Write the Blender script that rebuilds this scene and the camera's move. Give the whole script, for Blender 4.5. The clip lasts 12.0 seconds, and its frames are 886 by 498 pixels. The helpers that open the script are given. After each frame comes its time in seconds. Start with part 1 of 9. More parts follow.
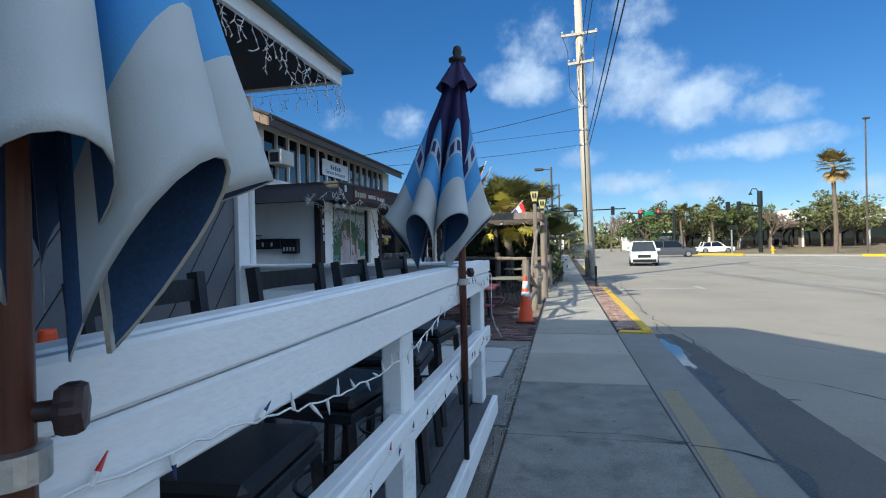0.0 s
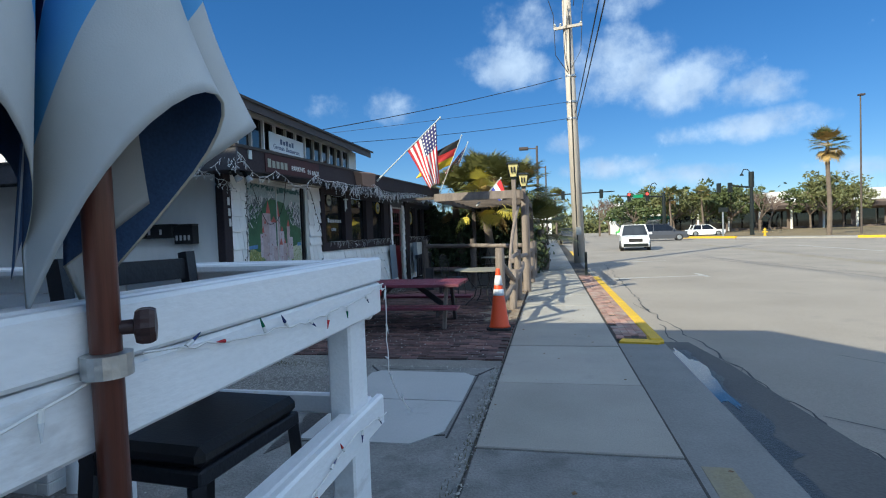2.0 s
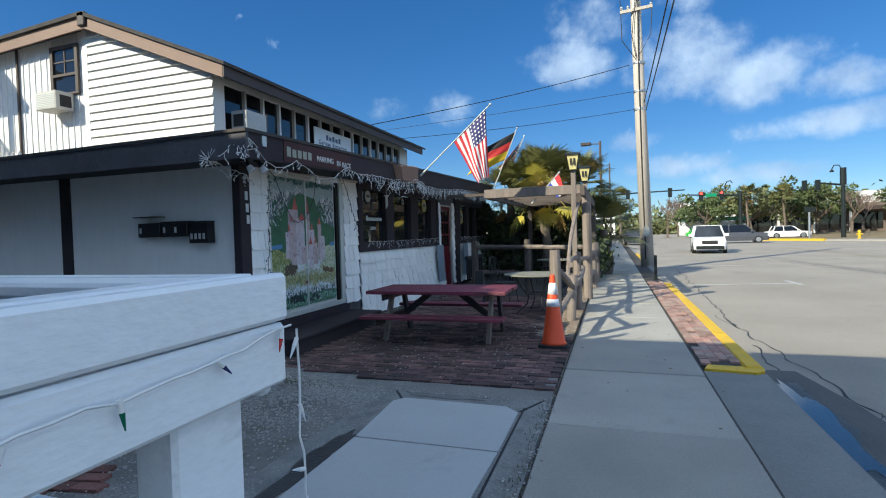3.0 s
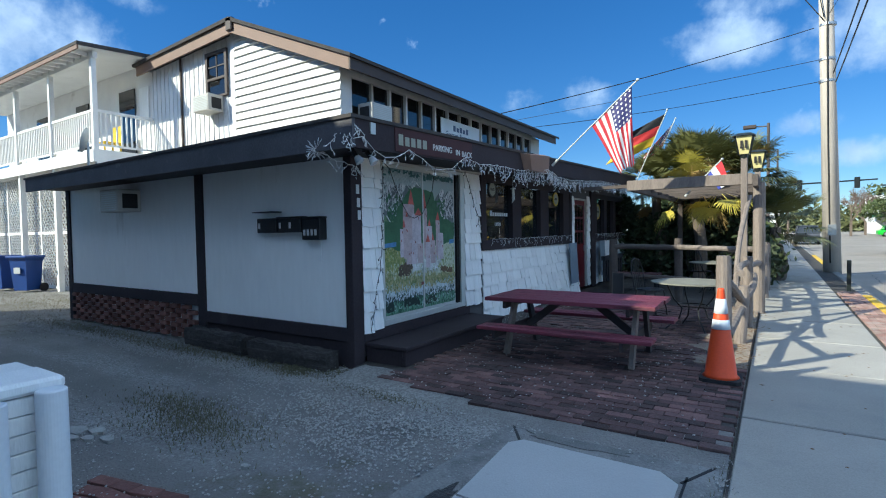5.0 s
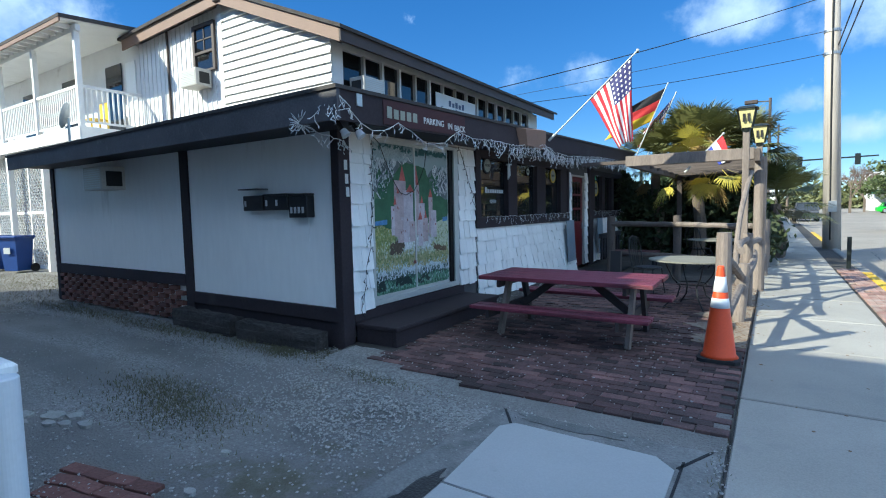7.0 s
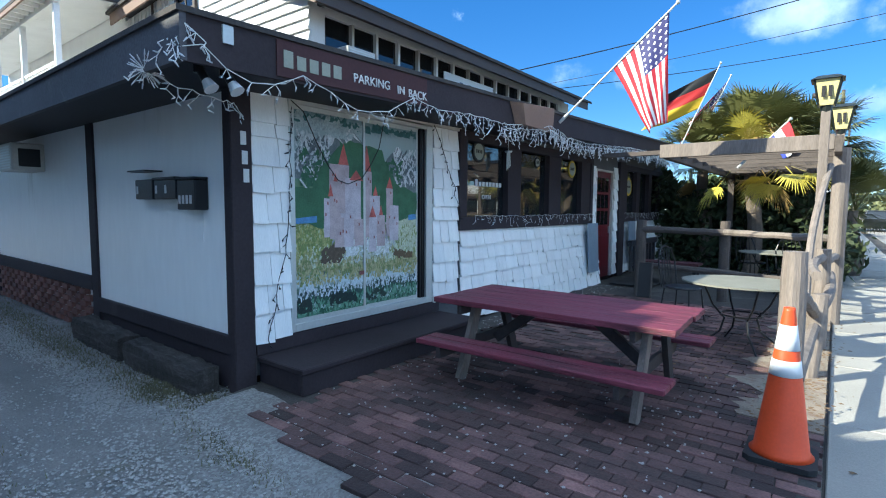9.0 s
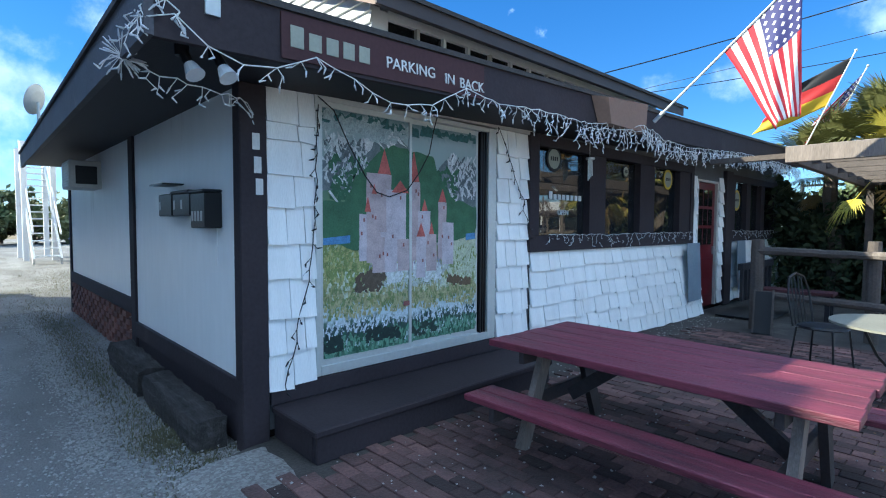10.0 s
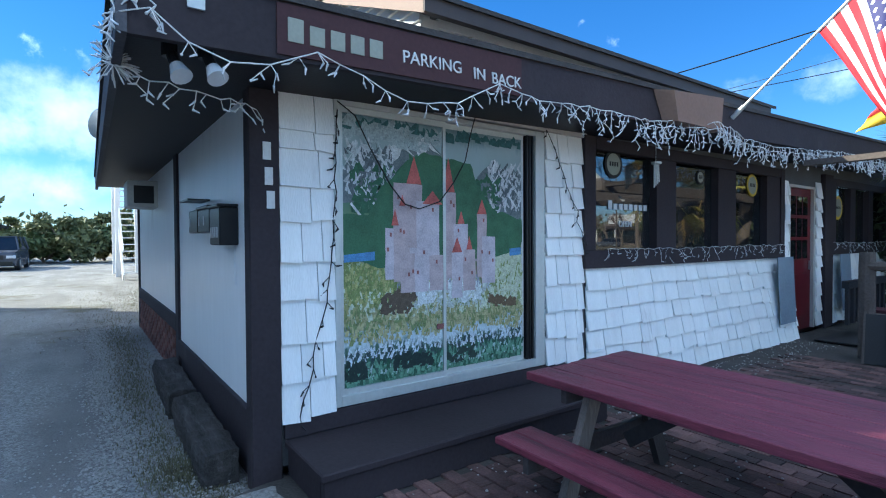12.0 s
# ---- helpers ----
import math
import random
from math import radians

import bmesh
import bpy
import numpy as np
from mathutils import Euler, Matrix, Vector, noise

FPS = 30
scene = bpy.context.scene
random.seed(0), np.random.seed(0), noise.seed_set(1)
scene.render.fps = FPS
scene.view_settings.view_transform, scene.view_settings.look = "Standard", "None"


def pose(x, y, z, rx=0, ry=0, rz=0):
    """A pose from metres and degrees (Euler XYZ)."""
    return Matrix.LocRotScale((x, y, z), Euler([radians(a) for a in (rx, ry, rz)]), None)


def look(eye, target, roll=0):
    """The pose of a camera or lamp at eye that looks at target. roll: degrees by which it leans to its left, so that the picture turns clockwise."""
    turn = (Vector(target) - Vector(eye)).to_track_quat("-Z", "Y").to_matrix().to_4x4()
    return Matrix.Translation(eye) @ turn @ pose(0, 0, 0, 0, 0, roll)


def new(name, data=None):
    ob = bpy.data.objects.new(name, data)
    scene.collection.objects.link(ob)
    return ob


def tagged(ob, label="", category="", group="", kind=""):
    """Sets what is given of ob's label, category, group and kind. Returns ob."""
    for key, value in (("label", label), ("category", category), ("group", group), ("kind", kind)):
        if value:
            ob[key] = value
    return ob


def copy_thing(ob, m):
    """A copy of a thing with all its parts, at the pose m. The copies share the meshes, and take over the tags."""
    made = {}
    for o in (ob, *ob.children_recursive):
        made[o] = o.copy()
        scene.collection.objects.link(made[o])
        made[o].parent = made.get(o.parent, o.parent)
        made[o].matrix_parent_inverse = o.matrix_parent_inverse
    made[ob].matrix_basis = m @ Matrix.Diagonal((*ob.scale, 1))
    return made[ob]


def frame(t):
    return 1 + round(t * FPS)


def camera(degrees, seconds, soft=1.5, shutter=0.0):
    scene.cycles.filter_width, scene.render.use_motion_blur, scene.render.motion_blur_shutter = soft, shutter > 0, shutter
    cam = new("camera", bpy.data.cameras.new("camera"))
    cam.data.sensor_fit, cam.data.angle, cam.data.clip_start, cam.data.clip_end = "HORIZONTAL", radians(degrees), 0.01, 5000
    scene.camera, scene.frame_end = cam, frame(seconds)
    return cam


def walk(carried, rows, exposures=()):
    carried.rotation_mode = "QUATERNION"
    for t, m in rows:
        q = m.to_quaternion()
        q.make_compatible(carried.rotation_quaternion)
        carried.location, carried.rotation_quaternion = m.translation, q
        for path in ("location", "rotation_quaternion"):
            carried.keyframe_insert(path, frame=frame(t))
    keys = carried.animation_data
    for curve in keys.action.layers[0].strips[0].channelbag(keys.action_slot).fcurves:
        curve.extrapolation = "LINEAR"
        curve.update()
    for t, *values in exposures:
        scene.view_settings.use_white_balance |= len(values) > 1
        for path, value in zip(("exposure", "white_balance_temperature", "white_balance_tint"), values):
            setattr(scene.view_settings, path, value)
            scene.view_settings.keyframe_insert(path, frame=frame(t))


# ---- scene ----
cam = camera(82.0, 12.0, soft=1.1)
PATH = [
    (0, (-0.178, 0.435, 1.534), (-0.631, 2.383, 1.525), -1.3),
    (0.5, (-0.199, 1.022, 1.554), (-0.635, 2.974, 1.539), -1.8),
    (1, (-0.162, 1.618, 1.521), (-0.572, 3.575, 1.491), -2.0),
    (1.5, (-0.135, 2.168, 1.485), (-0.527, 4.129, 1.433), -2.1),
    (2, (-0.104, 2.716, 1.503), (-0.515, 4.672, 1.439), -2.0),
    (2.5, (-0.086, 3.262, 1.515), (-0.58, 5.199, 1.454), -1.8),
    (3, (-0.139, 3.772, 1.481), (-0.772, 5.668, 1.426), -1.7),
    (3.5, (-0.203, 4.177, 1.506), (-1.003, 6.009, 1.457), -1.5),
    (3.7, (-0.222, 4.261, 1.53), (-1.086, 6.064, 1.477), -1.2),
    (5.3, (-0.453, 4.64, 1.544), (-1.563, 6.302, 1.467), -1.0),
    (5.5, (-0.46, 4.637, 1.545), (-1.577, 6.294, 1.458), -1.0),
    (6, (-0.469, 4.638, 1.534), (-1.596, 6.287, 1.428), -1.2),
    (6.5, (-0.461, 4.652, 1.543), (-1.583, 6.303, 1.412), -1.5),
    (7, (-0.461, 4.812, 1.523), (-1.547, 6.485, 1.37), -1.2),
    (7.2, (-0.422, 4.964, 1.515), (-1.491, 6.646, 1.352), -1.1),
    (8.8, (-0.602, 6.485, 1.458), (-1.772, 8.098, 1.289), 0.4),
    (9, (-0.678, 6.69, 1.503), (-1.894, 8.27, 1.341), 0.4),
    (9.5, (-0.935, 7.163, 1.482), (-2.273, 8.644, 1.351), 0.4),
    (10, (-1.134, 7.534, 1.506), (-2.588, 8.905, 1.409), 0.3),
    (10.5, (-1.243, 7.851, 1.538), (-2.786, 9.123, 1.475), 0.4),
    (11, (-1.291, 7.96, 1.516), (-2.891, 9.158, 1.471), 0.1),
    (11.5, (-1.307, 7.991, 1.517), (-2.933, 9.154, 1.472), -0.0),
    (12, (-1.29, 8.013, 1.501), (-2.919, 9.173, 1.463), -0.3),
]
walk(cam, [(t, look(eye, target, roll)) for t, eye, target, roll in PATH], exposures=[(0.0, 1.52, 5450, -1), (3.5, 1.50, 5400, -1), (5.5, 1.70, 5050, -3), (7.2, 1.88, 5050, -3), (9.0, 2.2, 5080, -3), (12.0, 2.32, 5000, -2)])
# ---- light ----
SUN_WAY = Vector((-0.96, -1.30, 1.0)).normalized()
world = bpy.data.worlds.new("sky")
scene.world = world
world.use_nodes = True


def sky_nodes():
    nt = world.node_tree
    nt.nodes.clear()
    N, L = nt.nodes.new, nt.links.new
    out, bg, sky = N("ShaderNodeOutputWorld"), N("ShaderNodeBackground"), N("ShaderNodeTexSky")
    sky.sky_type, sky.sun_disc = "NISHITA", False
    sky.sun_elevation = math.asin(SUN_WAY.z)
    sky.sun_rotation = math.atan2(SUN_WAY.x, SUN_WAY.y)
    sky.air_density, sky.dust_density, sky.ozone_density = 0.85, 0.0, 4.0
    bg.inputs["Strength"].default_value = 0.12
    co = N("ShaderNodeTexCoord")
    noise_a = N("ShaderNodeTexNoise")
    noise_a.inputs["Scale"].default_value, noise_a.inputs["Detail"].default_value = 13.0, 10.0
    noise_a.inputs["Roughness"].default_value = 0.6
    L(co.outputs["Generated"], noise_a.inputs["Vector"])
    gam = N("ShaderNodeGamma")
    gam.inputs["Gamma"].default_value = 0.72
    L(sky.outputs[0], gam.inputs["Color"])
    hsv = N("ShaderNodeHueSaturation")
    hsv.inputs["Saturation"].default_value, hsv.inputs["Hue"].default_value = 1.40, 0.510
    hsv.inputs["Value"].default_value = 0.50
    L(gam.outputs[0], hsv.inputs["Color"])
    noise_b = N("ShaderNodeTexNoise")
    noise_b.inputs["Scale"].default_value, noise_b.inputs["Detail"].default_value = 17.0, 7.0
    L(co.outputs["Generated"], noise_b.inputs["Vector"])
    behind = hsv.outputs[0]
    for clouds, dim, lit in ((CLOUDS, (0.9, 1.15, 1.7, 1), (3.1, 3.2, 3.4, 1)), (FILL_CLOUDS, (4.0, 4.4, 5.4, 1), (13.5, 13.5, 13.5, 1))):
        total = None
        # each cloud: the way to its middle, half width, half height, strength
        for az, el, w, h, s in clouds:
            az, el = radians(az), radians(el)
            fwd = Vector((math.sin(az) * math.cos(el), math.cos(az) * math.cos(el), math.sin(el)))
            side = Vector((math.cos(az), -math.sin(az), 0))
            up = side.cross(fwd)
            socks = []
            for axis, size in ((side, w), (up, h)):
                dot = N("ShaderNodeVectorMath")
                dot.operation = "DOT_PRODUCT"
                L(co.outputs["Generated"], dot.inputs[0])
                dot.inputs[1].default_value = axis
                sc = N("ShaderNodeMath")
                sc.operation = "DIVIDE"
                L(dot.outputs["Value"], sc.inputs[0])
                sc.inputs[1].default_value = math.sin(radians(size))
                ab = N("ShaderNodeMath")
                ab.operation = "MULTIPLY"
                L(sc.outputs[0], ab.inputs[0])
                L(sc.outputs[0], ab.inputs[1])
                socks.append(ab.outputs[0])
            add = N("ShaderNodeMath")
            L(socks[0], add.inputs[0])
            L(socks[1], add.inputs[1])
            front = N("ShaderNodeVectorMath")
            front.operation = "DOT_PRODUCT"
            L(co.outputs["Generated"], front.inputs[0])
            front.inputs[1].default_value = fwd
            gt = N("ShaderNodeMath")
            gt.operation = "GREATER_THAN"
            L(front.outputs["Value"], gt.inputs[0])
            gt.inputs[1].default_value = 0.5
            fall = N("ShaderNodeMath")
            fall.operation = "MULTIPLY_ADD"
            L(add.outputs[0], fall.inputs[0])
            fall.inputs[1].default_value, fall.inputs[2].default_value = -0.55 * s, s
            fall.use_clamp = True
            m = N("ShaderNodeMath")
            m.operation = "MULTIPLY"
            L(fall.outputs[0], m.inputs[0])
            L(gt.outputs[0], m.inputs[1])
            if total is None:
                total = m.outputs[0]
            else:
                mx = N("ShaderNodeMath")
                mx.operation = "MAXIMUM"
                L(total, mx.inputs[0])
                L(m.outputs[0], mx.inputs[1])
                total = mx.outputs[0]
        # ragged edge
        rag_off = N("ShaderNodeMath")
        rag_off.operation = "SUBTRACT"
        L(total, rag_off.inputs[0])
        rag_off.inputs[1].default_value = 0.5
        rag = N("ShaderNodeMath")
        rag.operation = "MULTIPLY_ADD"
        L(noise_a.outputs["Fac"], rag.inputs[0])
        rag.inputs[1].default_value = 2.0
        L(rag_off.outputs[0], rag.inputs[2])
        ramp = N("ShaderNodeMapRange")
        ramp.interpolation_type = "SMOOTHSTEP"
        L(rag.outputs[0], ramp.inputs["Value"])
        ramp.inputs["From Min"].default_value, ramp.inputs["From Max"].default_value = 0.84, 1.75
        ramp.inputs["To Max"].default_value = 0.88
        shade = N("ShaderNodeMix")
        shade.data_type = "RGBA"
        L(noise_b.outputs["Fac"], shade.inputs["Factor"])
        shade.inputs["A"].default_value, shade.inputs["B"].default_value = dim, lit
        mix = N("ShaderNodeMix")
        mix.data_type = "RGBA"
        L(ramp.outputs[0], mix.inputs["Factor"])
        L(behind, mix.inputs["A"])
        L(shade.outputs["Result"], mix.inputs["B"])
        behind = mix.outputs["Result"]
    L(behind, bg.inputs["Color"])
    L(bg.outputs[0], out.inputs[0])


CLOUDS = [
    (-4.2, 17.2, 5.4, 2.6, 1.0), (-1.5, 21.2, 5.0, 3.4, 0.75), (7.2, 16.6, 6.2, 3.6, 1.05), (13.4, 13.9, 5.4, 3.0, 1.05), (18.1, 12.3, 5.0, 1.9, 0.9),
    (19.9, 9.1, 7.5, 1.5, 1.0), (9.0, 22.9, 4.6, 2.6, 0.8), (23, 13, 2.0, 0.9, 0.6), (-17.8, 14, 4.0, 2.0, 0.72), (-23.2, 13.9, 3.0, 2.0, 0.62),
    (6.2, 6.2, 5.0, 1.3, 0.85), (13.7, 4.9, 6.0, 1.2, 0.85), (2.5, 9.0, 3.0, 1.1, 0.65), (28, 4.5, 6, 1.0, 0.7),
    (-72.5, 17, 9.0, 5.0, 1.0), (-64, 22, 3.5, 2.0, 0.66), (-92.5, 10.8, 12, 3.6, 1.1), (-95, 5.2, 13, 2.2, 1.0), (-84, 15, 5, 1.6, 0.6), (40, 20, 8, 3, 0.7),
]
# unseen bright clouds, added overhead and behind to brighten the shaded sides
FILL_CLOUDS = [
    (150, 25, 20, 6, 0.8), (95, 22, 16, 5, 0.8), (-150, 30, 20, 6, 0.7), (25, 58, 24, 11, 0.95), (100, 48, 28, 12, 1.0), (80, 14, 20, 6, 0.9), (120, 12, 18, 5, 0.9),
    (-100, 58, 24, 10, 0.85), (170, 48, 28, 11, 0.9), (70, 76, 20, 14, 0.9), (60, 34, 14, 5, 0.8), (125, 32, 16, 6, 0.85), (-40, 52, 18, 7, 0.7), (-150, 56, 26, 12, 0.9),
]
sky_nodes()
sun = new("sun", bpy.data.lights.new("sun", "SUN"))
sun.data.energy, sun.data.angle, sun.data.color = 2.8, radians(0.55), (1.0, 0.80, 0.56)
sun.matrix_world = look(SUN_WAY * 40, (0, 0, 0))

# ---- materials ----


def mat(name, color, rough=0.7, vary=0.18, scale=3.0, fine=60.0, bump=0.15, metal=0.0, dirt=None, dirt_amount=0.0, per_object=0.0, stretch=(1, 1, 1), spec=0.4, dirt_scale=1.2, bump_dist=0.01):
    """A painted or natural surface: colour with coarse and fine variation, stains and fine relief."""
    m = bpy.data.materials.new(name)
    m.use_nodes = True
    nt = m.node_tree
    N, L = nt.nodes.new, nt.links.new
    b = nt.nodes["Principled BSDF"]
    b.inputs["Roughness"].default_value, b.inputs["Metallic"].default_value = rough, metal
    b.inputs["Specular IOR Level"].default_value = spec
    geo = N("ShaderNodeNewGeometry")
    mp = N("ShaderNodeMapping")
    mp.inputs["Scale"].default_value = stretch
    L(geo.outputs["Position"], mp.inputs["Vector"])
    n1, n2 = N("ShaderNodeTexNoise"), N("ShaderNodeTexNoise")
    for n, s, d in ((n1, scale, 4), (n2, fine, 3)):
        n.inputs["Scale"].default_value, n.inputs["Detail"].default_value = s, d
        L(mp.outputs[0], n.inputs["Vector"])
    add = N("ShaderNodeMath")
    L(n1.outputs["Fac"], add.inputs[0])
    L(n2.outputs["Fac"], add.inputs[1])
    half = N("ShaderNodeMapRange")
    L(add.outputs[0], half.inputs["Value"])
    half.inputs["From Min"].default_value, half.inputs["From Max"].default_value = 0.65, 1.35
    half.inputs["To Min"].default_value, half.inputs["To Max"].default_value = 1 - vary, 1 + vary
    val = half.outputs[0]
    if per_object:
        info = N("ShaderNodeObjectInfo")
        r = N("ShaderNodeMapRange")
        L(info.outputs["Random"], r.inputs["Value"])
        r.inputs["To Min"].default_value, r.inputs["To Max"].default_value = 1 - per_object, 1 + per_object
        mu = N("ShaderNodeMath")
        mu.operation = "MULTIPLY"
        L(val, mu.inputs[0])
        L(r.outputs[0], mu.inputs[1])
        val = mu.outputs[0]
    sc = N("ShaderNodeVectorMath")
    sc.operation = "SCALE"
    sc.inputs[0].default_value = color
    L(val, sc.inputs["Scale"])
    col = sc.outputs[0]
    if dirt is not None:
        n3 = N("ShaderNodeTexNoise")
        n3.inputs["Scale"].default_value, n3.inputs["Detail"].default_value, n3.inputs["Roughness"].default_value = dirt_scale, 7, 0.65
        L(mp.outputs[0], n3.inputs["Vector"])
        r3 = N("ShaderNodeMapRange")
        L(n3.outputs["Fac"], r3.inputs["Value"])
        r3.inputs["From Min"].default_value, r3.inputs["From Max"].default_value = 0.66 - 0.3 * dirt_amount, 0.78
        mixd = N("ShaderNodeMix")
        mixd.data_type = "RGBA"
        L(r3.outputs[0], mixd.inputs["Factor"])
        L(col, mixd.inputs["A"])
        mixd.inputs["B"].default_value = (*dirt, 1)
        col = mixd.outputs["Result"]
    L(col, b.inputs["Base Color"])
    if bump:
        bp = N("ShaderNodeBump")
        bp.inputs["Strength"].default_value, bp.inputs["Distance"].default_value = bump, bump_dist
        L(add.outputs[0], bp.inputs["Height"])
        L(bp.outputs[0], b.inputs["Normal"])
    return m


def plain_glass(name, color, rough=0.03, alpha=1.0):
    m = bpy.data.materials.new(name)
    m.use_nodes = True
    b = m.node_tree.nodes["Principled BSDF"]
    b.inputs["Base Color"].default_value = (*color, 1)
    b.inputs["Roughness"].default_value = rough
    b.inputs["Specular IOR Level"].default_value = 0.8
    b.inputs["Alpha"].default_value = alpha
    return m


M_WHITE = mat("white_paint", (0.74, 0.74, 0.73), 0.55, 0.08, 2.0, 40, 0.12, dirt=(0.45, 0.43, 0.40), dirt_amount=0.1)
# wall colour behind the shingles, dark so the gaps read as shadow lines
M_GAP_SHADE = mat("shingle_gap_shade", (0.10, 0.10, 0.105), 0.9, 0.2)
M_RAIL = mat("rail_paint", (0.80, 0.81, 0.82), 0.5, 0.05, 6.0, 90, 0.15, dirt=(0.34, 0.32, 0.30), dirt_amount=0.24, dirt_scale=4.0, stretch=(1, 0.35, 1))
M_SHINGLE = mat("white_shingle", (0.85, 0.85, 0.83), 0.75, 0.07, 3.0, 50, 0.3, per_object=0.05, stretch=(1, 3, 0.5), dirt=(0.55, 0.53, 0.50), dirt_amount=0.05)
M_PANEL = mat("white_panel", (0.84, 0.85, 0.84), 0.4, 0.04, 1.2, 8.0, 0.06, dirt=(0.60, 0.60, 0.57), dirt_amount=0.12, stretch=(1.6, 1, 0.35))
M_CLAP = mat("clapboard_paint", (0.70, 0.70, 0.68), 0.6, 0.10, 2.0, 30, 0.1, stretch=(0.3, 1, 1))
M_DARK = mat("dark_brown_trim", (0.036, 0.029, 0.033), 0.75, 0.2, 2.0, 40, 0.2, dirt=(0.07, 0.062, 0.06), dirt_amount=0.1, spec=0.25)
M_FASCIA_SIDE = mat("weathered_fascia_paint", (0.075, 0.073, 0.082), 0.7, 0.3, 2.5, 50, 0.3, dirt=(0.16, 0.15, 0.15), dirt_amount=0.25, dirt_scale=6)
M_SIGN = mat("maroon_sign_paint", (0.056, 0.024, 0.026), 0.8, 0.15, 2.0, 40, 0.1)
M_LETTER = mat("cream_lettering", (0.30, 0.31, 0.25), 0.6, 0.1)
M_LETTER_W = mat("white_lettering", (0.62, 0.62, 0.60), 0.6, 0.1)
M_ROOF = mat("roof_shingle", (0.055, 0.050, 0.048), 0.9, 0.3, 6.0, 60, 0.4)
M_RAKE = mat("tan_rake_board", (0.20, 0.13, 0.095), 0.6, 0.12, 2.0, 40, 0.15)
M_EAVE = mat("dark_eave_board", (0.060, 0.046, 0.042), 0.6, 0.15, 2.0, 40, 0.15)
M_GREY = mat("grey_siding_paint", (0.13, 0.135, 0.15), 0.55, 0.10, 2.0, 30, 0.12)
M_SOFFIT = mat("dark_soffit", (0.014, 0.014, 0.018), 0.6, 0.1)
M_TEAL = mat("teal_metal_roof", (0.020, 0.055, 0.06), 0.4, 0.1, metal=0.3)
M_DECK = mat("grey_deck_boards", (0.085, 0.09, 0.10), 0.65, 0.25, 3.0, 40, 0.3, per_object=0.2, stretch=(2, 0.3, 1))
M_BLACKWOOD = mat("black_stained_wood", (0.018, 0.018, 0.022), 0.45, 0.2, 5.0, 60, 0.2)
M_VINYL = mat("black_vinyl", (0.013, 0.013, 0.015), 0.4, 0.1, 8.0, 90, 0.1)
M_POLEWOOD = mat("umbrella_pole_wood", (0.11, 0.042, 0.028), 0.35, 0.25, 4.0, 50, 0.1, stretch=(3, 3, 0.2))
M_KNOB = mat("brown_plastic", (0.045, 0.024, 0.022), 0.45, 0.1)
M_STEEL = mat("galvanised_steel", (0.45, 0.46, 0.46), 0.4, 0.15, metal=0.9)
M_CONC = mat("sidewalk_concrete", (0.325, 0.308, 0.275), 0.85, 0.16, 1.2, 90, 0.4, dirt=(0.26, 0.255, 0.24), dirt_amount=0.25, per_object=0.08, dirt_scale=1.6)
M_CONC_ROUGH = mat("worn_concrete", (0.215, 0.213, 0.203), 0.9, 0.3, 3.0, 70, 0.9, dirt=(0.10, 0.10, 0.095), dirt_amount=0.5, dirt_scale=3.5, per_object=0.05)
M_SLAB = mat("apron_concrete", (0.40, 0.405, 0.40), 0.8, 0.07, 1.5, 80, 0.3, dirt=(0.22, 0.22, 0.21), dirt_amount=0.15)
M_CURB = mat("curb_concrete", (0.21, 0.207, 0.198), 0.85, 0.15, 2.0, 60, 0.4)
M_YELLOW = mat("yellow_curb_paint", (0.62, 0.40, 0.02), 0.6, 0.12, 4.0, 70, 0.3, dirt=(0.33, 0.29, 0.20), dirt_amount=0.15, dirt_scale=5)
M_YELLOW_WORN = mat("worn_yellow_line", (0.27, 0.232, 0.145), 0.8, 0.2, 3.0, 60, 0.2, dirt=(0.20, 0.19, 0.17), dirt_amount=0.7, dirt_scale=3)
M_LINE = mat("white_road_paint", (0.42, 0.42, 0.41), 0.8, 0.12, 3.0, 60, 0.2, dirt=(0.20, 0.19, 0.18), dirt_amount=0.5, dirt_scale=4)
M_ASPHALT = mat("worn_asphalt", (0.29, 0.262, 0.225), 0.92, 0.2, 0.35, 70, 0.7, dirt=(0.19, 0.18, 0.17), dirt_amount=0.3, dirt_scale=0.6)
M_ASPHALT_DARK = mat("patched_asphalt", (0.11, 0.107, 0.103), 0.9, 0.2, 0.8, 45, 0.5)
M_TAR = mat("tar_seal", (0.018, 0.018, 0.018), 0.6, 0.1)
M_BRICK = mat("patio_brick", (0.15, 0.083, 0.074), 0.8, 0.4, 5.0, 60, 0.7, per_object=0.75, dirt=(0.030, 0.028, 0.028), dirt_amount=1.3, dirt_scale=1.6)
M_BRICK_RED = mat("red_brick", (0.17, 0.082, 0.066), 0.85, 0.25, 8.0, 60, 0.5, per_object=0.3, dirt=(0.16, 0.12, 0.10), dirt_amount=0.3)
# paler brick for the verge, with pale sandy patches
M_BRICK_PALE = mat("pale_sandy_brick", (0.30, 0.175, 0.14), 0.9, 0.3, 8.0, 60, 0.6, per_object=0.3, dirt=(0.40, 0.36, 0.31), dirt_amount=0.7, dirt_scale=3)
M_SAND = mat("sandy_joint", (0.06, 0.055, 0.05), 0.95, 0.3, 4.0, 60, 0.6, dirt=(0.14, 0.13, 0.115), dirt_amount=0.3)
M_WOODPOST = mat("weathered_post", (0.21, 0.175, 0.15), 0.85, 0.3, 3.0, 40, 0.5, stretch=(4, 4, 0.4), dirt=(0.07, 0.06, 0.052), dirt_amount=0.35)
